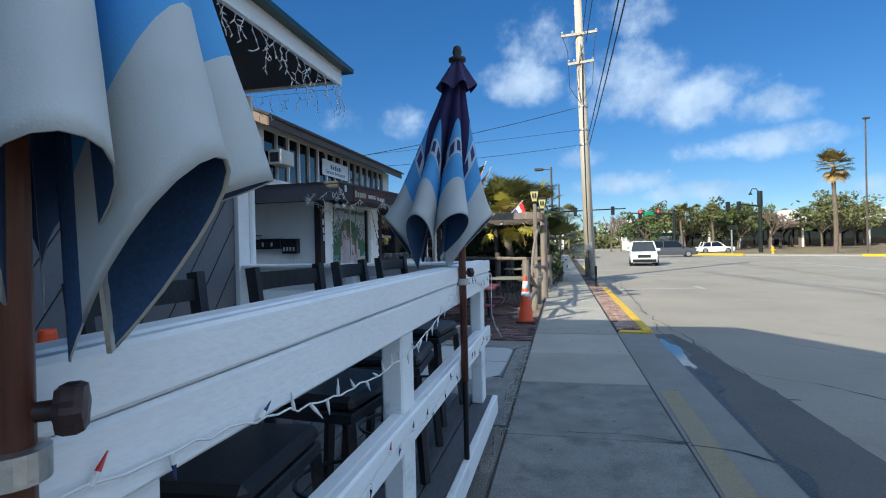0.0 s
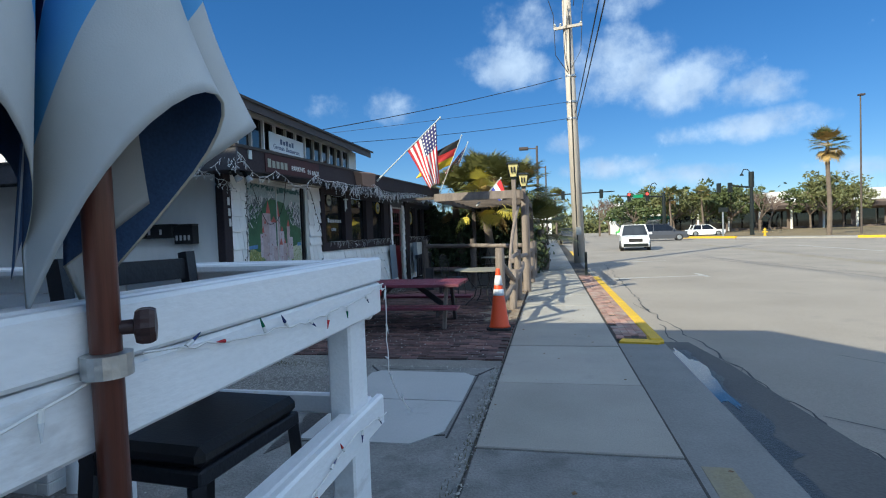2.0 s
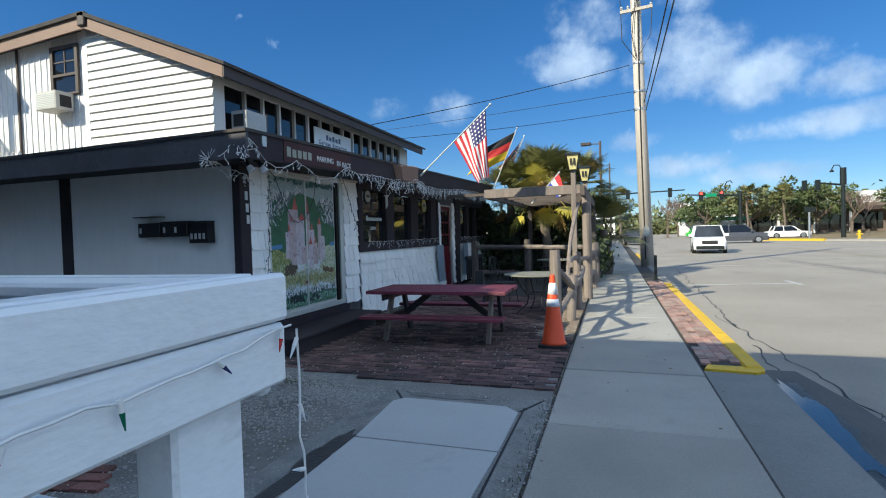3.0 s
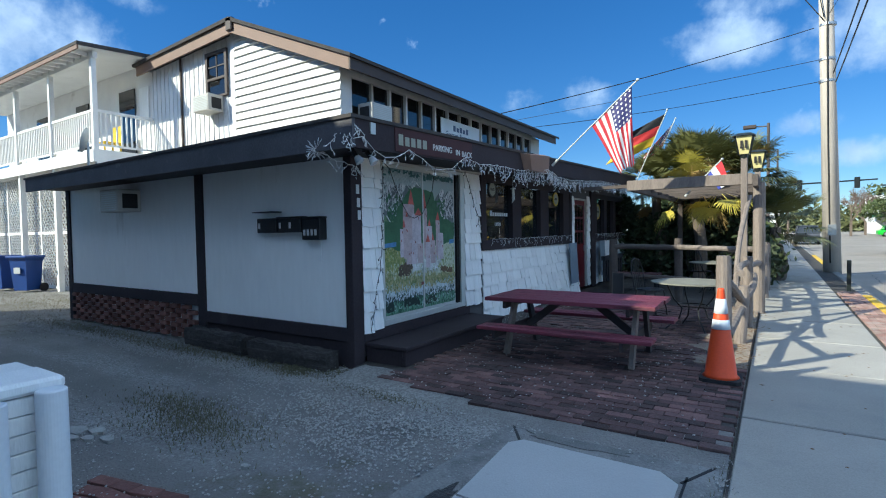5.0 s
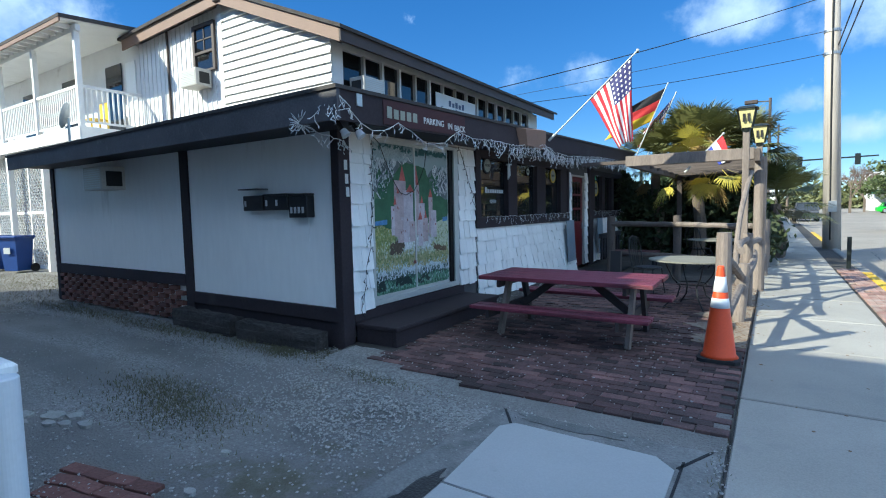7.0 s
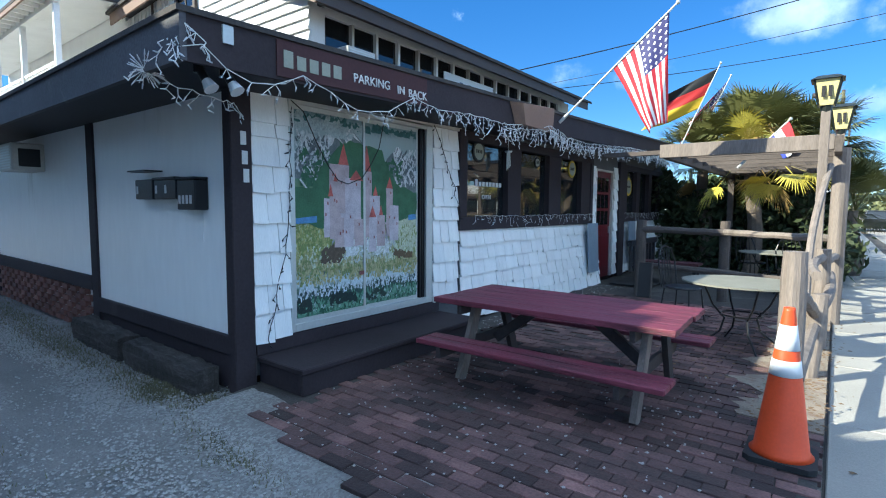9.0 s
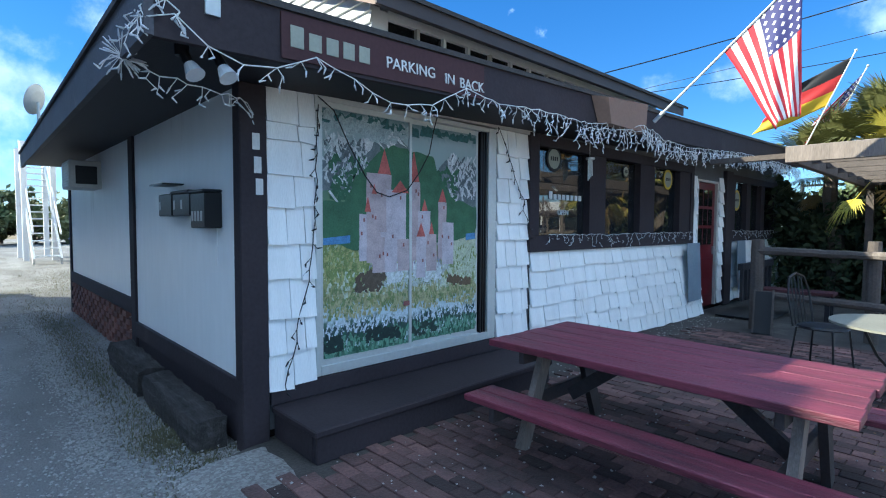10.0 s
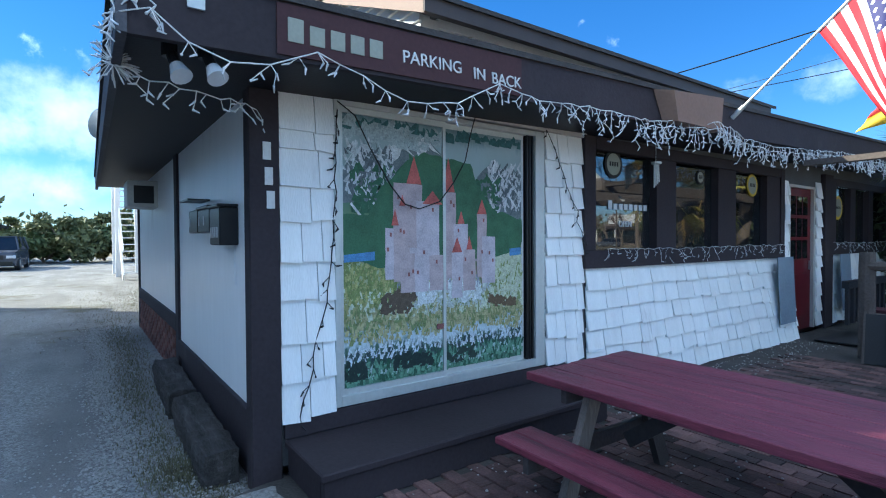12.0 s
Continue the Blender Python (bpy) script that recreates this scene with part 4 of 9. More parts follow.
# ---- deck and rail ----
deck = thing("deck", "grey board deck with white edge board, one step above the ground", "deck", (-1.9, 0, 0), kind="structure")
bm = B()
box(bm, -3.0, -0.78, -6, 4.62, 0.0, 0.26)
part("deck_frame", bm, M_BLACKWOOD, deck)
for i in range(15):
    x = -2.98 + i * 0.149
    bm = B()
    box(bm, x, x + 0.14, -6, 4.64, 0.262, 0.295, 0.004)
    part("deck_board", bm, M_DECK, deck)
bm = B()
box(bm, -0.765, -0.72, -6, 4.64, 0.15, 0.295, 0.004)
part("edge_board", bm, M_RAIL, deck, "white edge board")

rail = thing("railing", "white painted wooden deck railing with wide top boards", "railing", (-0.8, 0, 0.3), kind="structure")
RY0 = 0.86
def rail_piece(nm, *b6, bev=0.008):
    bm = B()
    box(bm, *b6, bev)
    return part(nm, bm, M_RAIL, rail)
rail_piece("top_board", -0.80, -0.762, RY0, 4.645, 1.321, 1.415)
rail_piece("lower_board", -0.80, -0.768, RY0, 4.642, 1.195, 1.316)
rail_piece("cap_board", -0.872, -0.802, RY0, 4.60, 1.385, 1.417)
rail_piece("inner_board", -0.915, -0.892, RY0, 4.55, 1.22, 1.34)
rail_piece("bottom_rail", -0.80, -0.765, -0.5, 4.625, 0.755, 0.875)
rail_piece("bottom_rail_cap", -0.86, -0.801, -0.5, 4.6, 0.80, 0.872)
for y in (-0.3, 1.02, 2.42, 4.45):
    rail_piece("post", -0.89, -0.802, y - 0.06 , y + 0.10, 0.295, 1.30)
rail_piece("end_top_board", -3.0, -0.802, 4.603, 4.64, 1.29, 1.41)
rail_piece("end_cap_board", -3.1, -0.93, 4.48, 4.70, 1.375, 1.408)
rail_piece("end_lower_board", -3.0, -0.802, 4.605, 4.638, 1.17, 1.287)
rail_piece("end_bottom_rail", -3.0, -0.90, 4.605, 4.638, 0.79, 0.87)
rail_piece("end_post", -2.0, -1.91, 4.51, 4.60, 0.295, 1.37)

# ---- mural on the sliding doors ----


def flat(color, rough=0.6, vary=0.4, scale=11.0):
    return mat("mural_paint", color, rough, vary, scale, 90, 0.05)


def mural_ground():
    """Layered brush strokes: dark foliage at the foot, a white stream, yellow-green meadow, pale sky above."""
    m = bpy.data.materials.new("mural_background")
    m.use_nodes = True
    nt = m.node_tree
    N, L = nt.nodes.new, nt.links.new
    b = nt.nodes["Principled BSDF"]
    b.inputs["Roughness"].default_value = 0.35
    geo = N("ShaderNodeNewGeometry")
    sep = N("ShaderNodeSeparateXYZ")
    L(geo.outputs["Position"], sep.inputs[0])
    mp = N("ShaderNodeMapping")
    mp.inputs["Scale"].default_value = (1, 1, 0.35)
    L(geo.outputs["Position"], mp.inputs["Vector"])
    n = N("ShaderNodeTexNoise")
    n.inputs["Scale"].default_value, n.inputs["Detail"].default_value, n.inputs["Roughness"].default_value = 22, 6, 0.7
    L(mp.outputs[0], n.inputs["Vector"])
    n2 = N("ShaderNodeTexNoise")
    n2.inputs["Scale"].default_value, n2.inputs["Detail"].default_value = 3, 3
    L(geo.outputs["Position"], n2.inputs["Vector"])
    a = N("ShaderNodeMath")
    a.operation = "MULTIPLY_ADD"
    L(n.outputs["Fac"], a.inputs[0])
    a.inputs[1].default_value = 0.26
    L(sep.outputs["Z"], a.inputs[2])
    c = N("ShaderNodeMath")
    c.operation = "MULTIPLY_ADD"
    L(n2.outputs["Fac"], c.inputs[0])
    c.inputs[1].default_value = 0.16
    L(a.outputs[0], c.inputs[2])
    r = N("ShaderNodeMapRange")
    L(c.outputs[0], r.inputs["Value"])
    r.inputs["From Min"].default_value, r.inputs["From Max"].default_value = 0.70, 2.62
    ramp = N("ShaderNodeValToRGB")
    L(r.outputs[0], ramp.inputs[0])
    stops = [(0.0, (0.10, 0.20, 0.13)), (0.09, (0.03, 0.06, 0.05)), (0.13, (0.10, 0.17, 0.12)), (0.155, (0.62, 0.70, 0.74)), (0.19, (0.45, 0.54, 0.58)),
             (0.215, (0.26, 0.27, 0.10)), (0.32, (0.36, 0.37, 0.17)), (0.42, (0.44, 0.50, 0.34)), (0.52, (0.30, 0.34, 0.13)), (0.60, (0.14, 0.22, 0.10)),
             (0.66, (0.10, 0.20, 0.12)), (0.76, (0.28, 0.36, 0.32)), (0.9, (0.33, 0.40, 0.40)), (1.0, (0.07, 0.15, 0.17))]
    e = ramp.color_ramp.elements
    e[0].position, e[0].color = 0.0, (*stops[0][1], 1)
    e[1].position, e[1].color = 1.0, (*stops[-1][1], 1)
    for p, col in stops[1:-1]:
        e.new(p).color = (*col, 1)
    L(ramp.outputs[0], b.inputs["Base Color"])
    return m


M_MURAL = mural_ground()
for y0, y1, dx in ((9.425, 10.235, 0.0), (10.245, 11.075, -0.02)):
    bm = B()
    box(bm, FX - 0.03 + dx, FX - 0.022 + dx, y0, y1, 0.51, 2.34)
    part("painted_pane", bm, M_MURAL, slider, "glass pane painted with a meadow and stream")
P_MOUNT, P_SNOW, P_HILL, P_CASTLE = flat((0.15, 0.18, 0.185)), flat((0.62, 0.64, 0.63)), flat((0.055, 0.135, 0.065), vary=0.3), flat((0.44, 0.36, 0.36), vary=0.25)
P_CASTLE_B, P_ROOF_R, P_WIN, P_LAKE, P_TREE = flat((0.50, 0.45, 0.48), vary=0.25), flat((0.42, 0.11, 0.09)), flat((0.24, 0.10, 0.09)), flat((0.10, 0.22, 0.42)), flat((0.50, 0.56, 0.42))
MURAL_X = [FX - 0.0195]


def paint(name, pts, material):
    MURAL_X[0] += 0.00018
    for lo, hi, dx in ((9.425, 10.235, 0.0), (10.245, 11.075, -0.02)):
        # clip to the pane
        q = [(max(lo, min(hi, y)), z) for y, z in pts]
        if max(p[0] for p in q) - min(p[0] for p in q) < 0.01:
            continue
        bm = B()
        vs = [bm.verts.new((MURAL_X[0] + dx, y, z)) for y, z in q]
        try:
            bm.faces.new(vs)
        except ValueError:
            bm.free()
            continue
        bm.normal_update()
        bmesh.ops.triangulate(bm, faces=bm.faces)
        part(name, bm, material, slider)


def wobble(pts, k=0.03, n=6):
    out = []
    for (a, b), (c, d) in zip(pts, pts[1:] + pts[:1]):
        for i in range(n):
            y, z = a + (c - a) * i / n, b + (d - b) * i / n
            out.append((y + k * noise.noise(Vector((y * 9, z * 9, 0))), z + k * noise.noise(Vector((y * 9, z * 9, 5)))))
    return out


paint("painted_mountain", wobble([(9.42, 1.95), (9.5, 2.08), (9.62, 2.17), (9.72, 2.07), (9.85, 2.22), (9.98, 2.14), (10.1, 2.26), (10.3, 2.1), (10.3, 1.75), (9.42, 1.75)]), P_MOUNT)
paint("painted_mountain", wobble([(10.6, 2.0), (10.78, 2.16), (10.9, 2.03), (11.07, 2.05), (11.07, 1.6), (10.6, 1.6)]), P_MOUNT)
for pk in ((9.60, 2.17), (9.86, 2.22), (10.1, 2.26), (10.78, 2.16)):
    paint("painted_snow", wobble([(pk[0], pk[1]), (pk[0] + 0.13, pk[1] - 0.12), (pk[0] + 0.02, pk[1] - 0.07), (pk[0] - 0.06, pk[1] - 0.20), (pk[0] - 0.10, pk[1] - 0.09)]), P_SNOW)
rs = random.Random(31)
for k in range(46):
    y = rs.choice((rs.uniform(9.46, 9.8), rs.uniform(10.8, 11.04)))
    z = rs.uniform(1.72, 2.12)
    l, d = rs.uniform(0.03, 0.10), rs.choice((-0.7, 0.9))
    paint("painted_snow", [(y, z), (y + l * d, z - l), (y + l * d + 0.012, z - l + 0.01), (y + 0.014, z + 0.012)], P_SNOW)
paint("painted_hill", wobble([(9.42, 1.40), (9.42, 1.68), (9.62, 1.66), (9.72, 1.86), (9.9, 2.05), (10.07, 2.13), (10.3, 2.12), (10.5, 2.08), (10.62, 1.90), (10.75, 1.74), (11.07, 1.66), (11.07, 1.42), (10.8, 1.36), (9.7, 1.30)]), P_HILL)
paint("painted_lake", [(9.43, 1.40), (9.66, 1.42), (9.66, 1.36), (9.43, 1.35)], P_LAKE)
paint("painted_lake", [(10.93, 1.42), (11.06, 1.43), (11.06, 1.37), (10.93, 1.36)], P_LAKE)
blocks = [(9.93, 0.24, 1.25, 1.90, 0), (10.10, 0.20, 1.2, 1.78, 1), (10.30, 0.14, 1.2, 1.86, 0), (9.80, 0.12, 1.22, 1.58, 1), (9.86, 0.10, 1.2, 1.72, 0), (10.42, 0.14, 1.2, 1.62, 1), (10.63, 0.10, 1.2, 1.70, 0), (10.70, 0.14, 1.15, 1.52, 1),
          (10.02, 0.16, 1.12, 1.44, 1), (10.2, 0.18, 1.12, 1.38, 0), (10.38, 0.10, 1.05, 1.40, 1), (10.5, 0.12, 1.1, 1.42, 0), (9.92, 0.12, 1.12, 1.40, 0)]
for y, w, z0, z1, k in blocks:
    paint("painted_castle_wall", wobble([(y - w / 2, z0), (y + w / 2, z0), (y + w / 2, z1), (y - w / 2, z1)], 0.008), P_CASTLE_B if k else P_CASTLE)
for y, w, z0, z1 in ((9.98, 0.13, 1.90, 2.10), (10.30, 0.12, 1.86, 2.12), (10.14, 0.18, 1.76, 1.86), (10.63, 0.10, 1.70, 1.82), (9.82, 0.06, 1.60, 1.72), (10.38, 0.10, 1.40, 1.52), (10.5, 0.06, 1.42, 1.53), (9.88, 0.05, 1.74, 1.82), (10.42, 0.07, 1.62, 1.72)):
    paint("painted_castle_roof", [(y - w / 2, z0), (y + w / 2, z0), (y, z1)], P_ROOF_R)
r5 = random.Random(5)
for i in range(22):
    y, w, z0, z1, k = blocks[i % len(blocks)]
    yy, zz = y + r5.uniform(-0.35, 0.35) * w, r5.uniform(z0 + 0.1, z1 - 0.05)
    paint("painted_castle_window", [(yy - 0.008, zz), (yy + 0.008, zz), (yy + 0.008, zz + 0.028), (yy - 0.008, zz + 0.028)], P_WIN)
# brush strokes: reeds, grass, foam and leaves
def strokes(zone, n, size, color, seed, slim=0.3, over=False, tilt=0.4):
    R = random.Random(seed)
    V, F = [], []
    y0, y1, z0, z1 = zone
    for _ in range(n):
        y, z = R.uniform(y0, y1), R.uniform(z0, z1)
        z = z + 0.05 * noise.noise(Vector((y * 2.5, seed, 0)))
        if 10.22 < y < 10.26 or not 0.53 < z < 2.32:
            continue
        if not over and 9.84 < y < 10.76 and z > 1.16:
            continue
        h, w, a = size * R.uniform(0.5, 1.4), size * slim * R.uniform(0.5, 1.3), R.uniform(-tilt, tilt)
        x = FX - (0.0128 if over else 0.0145) + R.uniform(0, 0.0012) + (0.0 if y < 10.24 else -0.02)
        k = len(V)
        V += [(x, y - w, z - h * 0.4), (x, y + w * 0.8, z - h * 0.5), (x, y + w * 0.6 + a * h, z + h * 0.4), (x, y + a * h, z + h * 0.6)]
        F.append((k, k + 1, k + 2, k + 3))
    me = bpy.data.meshes.new("painted_stroke")
    me.from_pydata(V, [], F)
    me.materials.append(flat(color, vary=0.4, scale=40))
    ob = new("painted_strokes", me)
    ob.parent = slider
    ob.matrix_parent_inverse = world_of(slider).inverted()
    ob["kind"] = "stuff"


for zone, n, size, color, sd in (
        ((9.43, 11.07, 0.52, 0.66), 420, 0.05, (0.16, 0.30, 0.20), 1), ((9.43, 11.07, 0.53, 0.68), 240, 0.045, (0.04, 0.10, 0.06), 2), ((9.43, 11.07, 0.56, 0.64), 120, 0.04, (0.42, 0.52, 0.50), 3),
        ((9.43, 11.07, 0.68, 0.78), 340, 0.035, (0.60, 0.66, 0.70), 4), ((9.43, 11.07, 0.66, 0.74), 160, 0.035, (0.05, 0.08, 0.08), 5), ((9.43, 11.07, 0.80, 1.0), 520, 0.045, (0.40, 0.38, 0.20), 6),
        ((9.43, 11.07, 0.82, 1.05), 420, 0.04, (0.20, 0.25, 0.10), 7), ((9.43, 11.07, 0.95, 1.15), 300, 0.045, (0.52, 0.56, 0.42), 8), ((9.43, 9.86, 1.05, 1.36), 360, 0.045, (0.20, 0.25, 0.08), 9),
        ((9.43, 9.80, 1.05, 1.34), 200, 0.04, (0.36, 0.36, 0.14), 10), ((10.74, 11.07, 1.0, 1.38), 320, 0.045, (0.50, 0.54, 0.38), 11), ((10.70, 11.07, 1.0, 1.3), 140, 0.04, (0.22, 0.27, 0.10), 12),
        ((9.43, 9.84, 1.46, 1.66), 160, 0.04, (0.06, 0.14, 0.07), 13), ((10.76, 11.07, 1.46, 1.66), 140, 0.04, (0.07, 0.17, 0.08), 14), ((9.9, 10.75, 0.98, 1.16), 260, 0.045, (0.46, 0.50, 0.46), 15)):
    strokes(zone, n, size, color, sd)
for zone, n, size, color, sd, slim in (
        ((9.82, 10.74, 1.12, 1.50), 150, 0.05, (0.30, 0.31, 0.38), 41, 0.16), ((9.84, 10.72, 1.14, 1.56), 150, 0.045, (0.60, 0.56, 0.56), 42, 0.2), ((9.84, 10.06, 1.5, 1.86), 60, 0.045, (0.55, 0.40, 0.36), 43, 0.2),
        ((9.88, 10.34, 1.45, 1.80), 70, 0.05, (0.60, 0.58, 0.60), 44, 0.2), ((9.86, 10.70, 1.2, 1.70), 110, 0.022, (0.20, 0.13, 0.14), 45, 0.25), ((10.56, 10.72, 1.2, 1.66), 40, 0.045, (0.50, 0.34, 0.32), 46, 0.2),
        ((9.72, 9.98, 1.00, 1.13), 70, 0.05, (0.10, 0.075, 0.05), 47, 0.6), ((10.72, 11.0, 0.97, 1.03), 40, 0.04, (0.13, 0.09, 0.05), 48, 0.7), ((10.0, 10.62, 1.03, 1.18), 120, 0.05, (0.60, 0.63, 0.62), 49, 0.5),
        ((9.44, 9.58, 0.56, 0.66), 40, 0.045, (0.02, 0.035, 0.03), 50, 0.6), ((9.82, 10.12, 0.58, 0.67), 60, 0.045, (0.02, 0.035, 0.03), 51, 0.6), ((10.26, 10.55, 0.56, 0.64), 40, 0.04, (0.03, 0.05, 0.04), 52, 0.6),
        ((9.50, 9.86, 1.66, 2.02), 90, 0.06, (0.045, 0.12, 0.06), 53, 0.5), ((10.44, 10.82, 1.62, 1.98), 90, 0.06, (0.045, 0.12, 0.06), 54, 0.5), ((9.95, 10.36, 1.86, 2.10), 60, 0.05, (0.06, 0.16, 0.075), 55, 0.5),
        ((9.44, 9.80, 1.80, 2.16), 90, 0.06, (0.52, 0.55, 0.55), 56, 0.25), ((10.72, 11.05, 1.72, 2.12), 90, 0.06, (0.56, 0.58, 0.58), 57, 0.25), ((9.44, 9.80, 1.84, 2.14), 60, 0.05, (0.11, 0.13, 0.14), 58, 0.25),
        ((10.72, 11.05, 1.74, 2.10), 60, 0.05, (0.10, 0.12, 0.13), 59, 0.25), ((9.44, 10.2, 2.16, 2.30), 80, 0.06, (0.36, 0.42, 0.42), 60, 0.6), ((9.44, 11.05, 2.27, 2.31), 90, 0.05, (0.05, 0.13, 0.13), 61, 0.8)):
    strokes(zone, n, size, color, sd, slim, True, 0.25 if slim < 0.25 else 0.8)
paint("painted_hut", [(10.17, 0.83), (10.26, 0.83), (10.26, 0.87), (10.17, 0.87)], P_WIN)

# ---- shop sign on the fascia ----
sign = thing("fascia_sign", "maroon painted sign board with pale hand-painted lettering", "sign", (-3.70, 9.6, 2.4))
bm = B()
y0, y1 = 8.78, 10.36
v = [bm.verts.new((x, y, fz(y) + dz)) for x in (-3.709, -3.698) for y, dz in ((y0, -0.27), (y1, -0.27), (y1, -0.03), (y0, -0.03))]
for q in ((4, 5, 6, 7), (3, 2, 1, 0), (0, 1, 5, 4), (2, 3, 7, 6), (0, 4, 7, 3), (1, 2, 6, 5)):
    bm.faces.new([v[i] for i in q])
part("sign_board", bm, M_SIGN, sign)
for i in range(5):            # the owner's name, as plain bars
    y = 8.83 + i * 0.108
    bm = B()
    box(bm, -3.697, -3.693, y, y + 0.078, fz(y) - 0.205, fz(y) - 0.10 + (0.01 if i == 0 else -0.01), 0.002)
    part("name_bar", bm, M_LETTER, sign)
for word, y, dz in (("PARKING", 9.46, -0.200), ("IN", 9.955, -0.215), ("BACK", 10.10, -0.222)):
    words("word", word, Matrix.Translation((-3.695, y, fz(y) + dz)) @ Matrix.Rotation(radians(90), 4, "Z") @ Matrix.Rotation(radians(90), 4, "X") @ Matrix.Rotation(math.atan(0.030), 4, "Z"), 0.098, M_LETTER_W, sign)
bm = B()
box(bm, -3.709, -3.695, 8.40, 8.47, fz(8.4) - 0.14, fz(8.4) - 0.03)
solid("plaque", bm, M_ALU, "small metal plaque on the dark fascia", "plaque")

# upstairs sign
usign = thing("upper_sign", "white painted sign board with thin blue lettering on the upper wall", "sign", (-7.8, 17, 4.1))
bm = B()
box(bm, UX + 0.02, UX + 0.05, 15.95, 18.0, 4.02, 4.55, 0.006)
part("sign_board", bm, M_SIGNWHITE, usign)
for i in range(5):
    bm = B()
    box(bm, UX + 0.05, UX + 0.056, 16.55 + i * 0.17, 16.66 + i * 0.17, 4.27, 4.42 - 0.04 * (i % 2))
    part("name_bar", bm, M_BLUETEXT, usign)
for word, y in (("German", 16.15), ("Restaurant", 16.88)):
    words("word", word, Matrix.Translation((UX + 0.052, y, 4.10)) @ Matrix.Rotation(radians(90), 4, "Z") @ Matrix.Rotation(radians(90), 4, "X"), 0.19, M_BLUETEXT, usign)

# flag box under the fascia, floodlights
bm = B()
v = [bm.verts.new(p) for p in ((-3.70, 11.98, 2.47), (-3.70, 12.80, 2.47), (-3.70, 12.80, 2.80), (-3.70, 11.85, 2.72), (-3.60, 12.05, 2.47), (-3.60, 12.76, 2.47), (-3.58, 12.76, 2.76), (-3.58, 11.95, 2.70))]
for q in ((4, 5, 6, 7), (3, 2, 1, 0), (0, 1, 5, 4), (2, 3, 7, 6), (0, 4, 7, 3), (1, 2, 6, 5)):
    bm.faces.new([v[i] for i in q])
solid("bracket_box", bm, M_RAKE, "tan painted timber block on the fascia carrying the flagpole", "bracket")
for y, x in ((8.36, -3.92), (8.5, -3.86)):
    fl = thing("floodlight", "small grey outdoor floodlight under the eave", "lamp", (x, y, 2.38), "eave floodlights")
    bm = B()
    rod(bm, (x, y, 2.40), (x, y, 2.34), 0.035)
    part("mount", bm, M_BLACK, fl)
    bm = B()
    rod(bm, (x, y, 2.37), (x + 0.05, y + 0.02, 2.29), 0.024, 0.03, 14)
    part("socket", bm, M_BLACK, fl, "dark lamp socket")
    bm = B()
    rod(bm, (x + 0.05, y + 0.02, 2.29), (x + 0.085, y + 0.035, 2.235), 0.03, 0.048, 16)
    part("lamp_bulb", bm, M_BULB, fl, "clear reflector bulb")

# ---- mailboxes ----
def mailbox(x0, x1, z0, z1, lid, open_lid):
    mb = thing("mailbox", "black metal wall mailbox" + (" with its lid propped open" if open_lid else " with a closed lid"), "mailbox", ((x0 + x1) / 2, SY, z0), "wall mailboxes")
    bm = B()
    box(bm, x0, x1, SY - 0.125, SY - 0.006, z0, z1, 0.008)
    part("body", bm, M_BLACK, mb)
    bm = B()
    if open_lid:
        bar(bm, ((x0 + x1) / 2 - (x1 - x0) / 2, SY - 0.11, z1 + 0.075), ((x0 + x1) / 2 + (x1 - x0) / 2, SY - 0.11, z1 + 0.075), 0.16, 0.012)
    else:
        box(bm, x0 - 0.006, x1 + 0.006, SY - 0.14, SY - 0.006, z1, z1 + 0.02, 0.006)
    part("lid", bm, M_BLACK, mb)
    for i in range(lid):
        xx = x0 + 0.03 + i * (x1 - x0 - 0.05) / max(1, lid)
        bm = B()
        box(bm, xx, xx + 0.035, SY - 0.128, SY - 0.1255, z0 + 0.05, z0 + 0.12)
        part("label", bm, M_MAIL_W, mb, "pale stick-on label")


mailbox(-5.92, -5.56, 1.56, 1.74, 1, True)
mailbox(-5.53, -5.12, 1.56, 1.73, 2, False)
mailbox(-5.10, -4.80, 1.47, 1.72, 4, False)
bm = B()
box(bm, -5.32, -4.90, SY - 0.012, SY - 0.0055, 1.20, 1.49)
solid("wall_plate", bm, M_PANEL, "white painted plate below the mailboxes", "plate")

# ---- window air conditioners ----
def ac_unit(m, label):
    ac = thing("air_conditioner", label, "air conditioner", (0, 0, 0), "window air conditioners")
    bm = B()
    box(bm, -0.33, 0.33, -0.40, 0.0, 0.0, 0.40, 0.012)
    part("casing", bm, M_ACGREY, ac)
    for i in range(9):
        bm = B()
        box(bm, -0.29, 0.29, -0.408, -0.400, 0.03 + i * 0.038, 0.05 + i * 0.038)
        part("slat", bm, M_ALU, ac)
    for s in (-0.334, 0.330):
        bm = B()
        box(bm, s, s + 0.004, -0.32, -0.06, 0.06, 0.32)
        part("side_grille", bm, M_RUBBER, ac, "dark side louvres")
    ac.matrix_basis = m
    return ac


ac1 = ac_unit(pose(-12.10, GY - 0.02, 4.55, 0, 0, 0), "pale window air conditioner below the gable window")
ac2 = copy_thing(ac1, pose(UX + 0.02, 13.1, 3.86, 0, 0, 90))
tagged(ac2, "pale window air conditioner in the upstairs window strip")
ac3 = copy_thing(ac1, pose(-9.28, SY - 0.0, 1.94, 0, 0, 0) @ Matrix.Scale(0.88, 4))
tagged(ac3, "pale window air conditioner set into the white side wall")

# gable window
gw = thing("window_4", "dark-framed gable window above an air conditioner", "window", (-12, GY, 4.9), kind="structure")
bm = B()
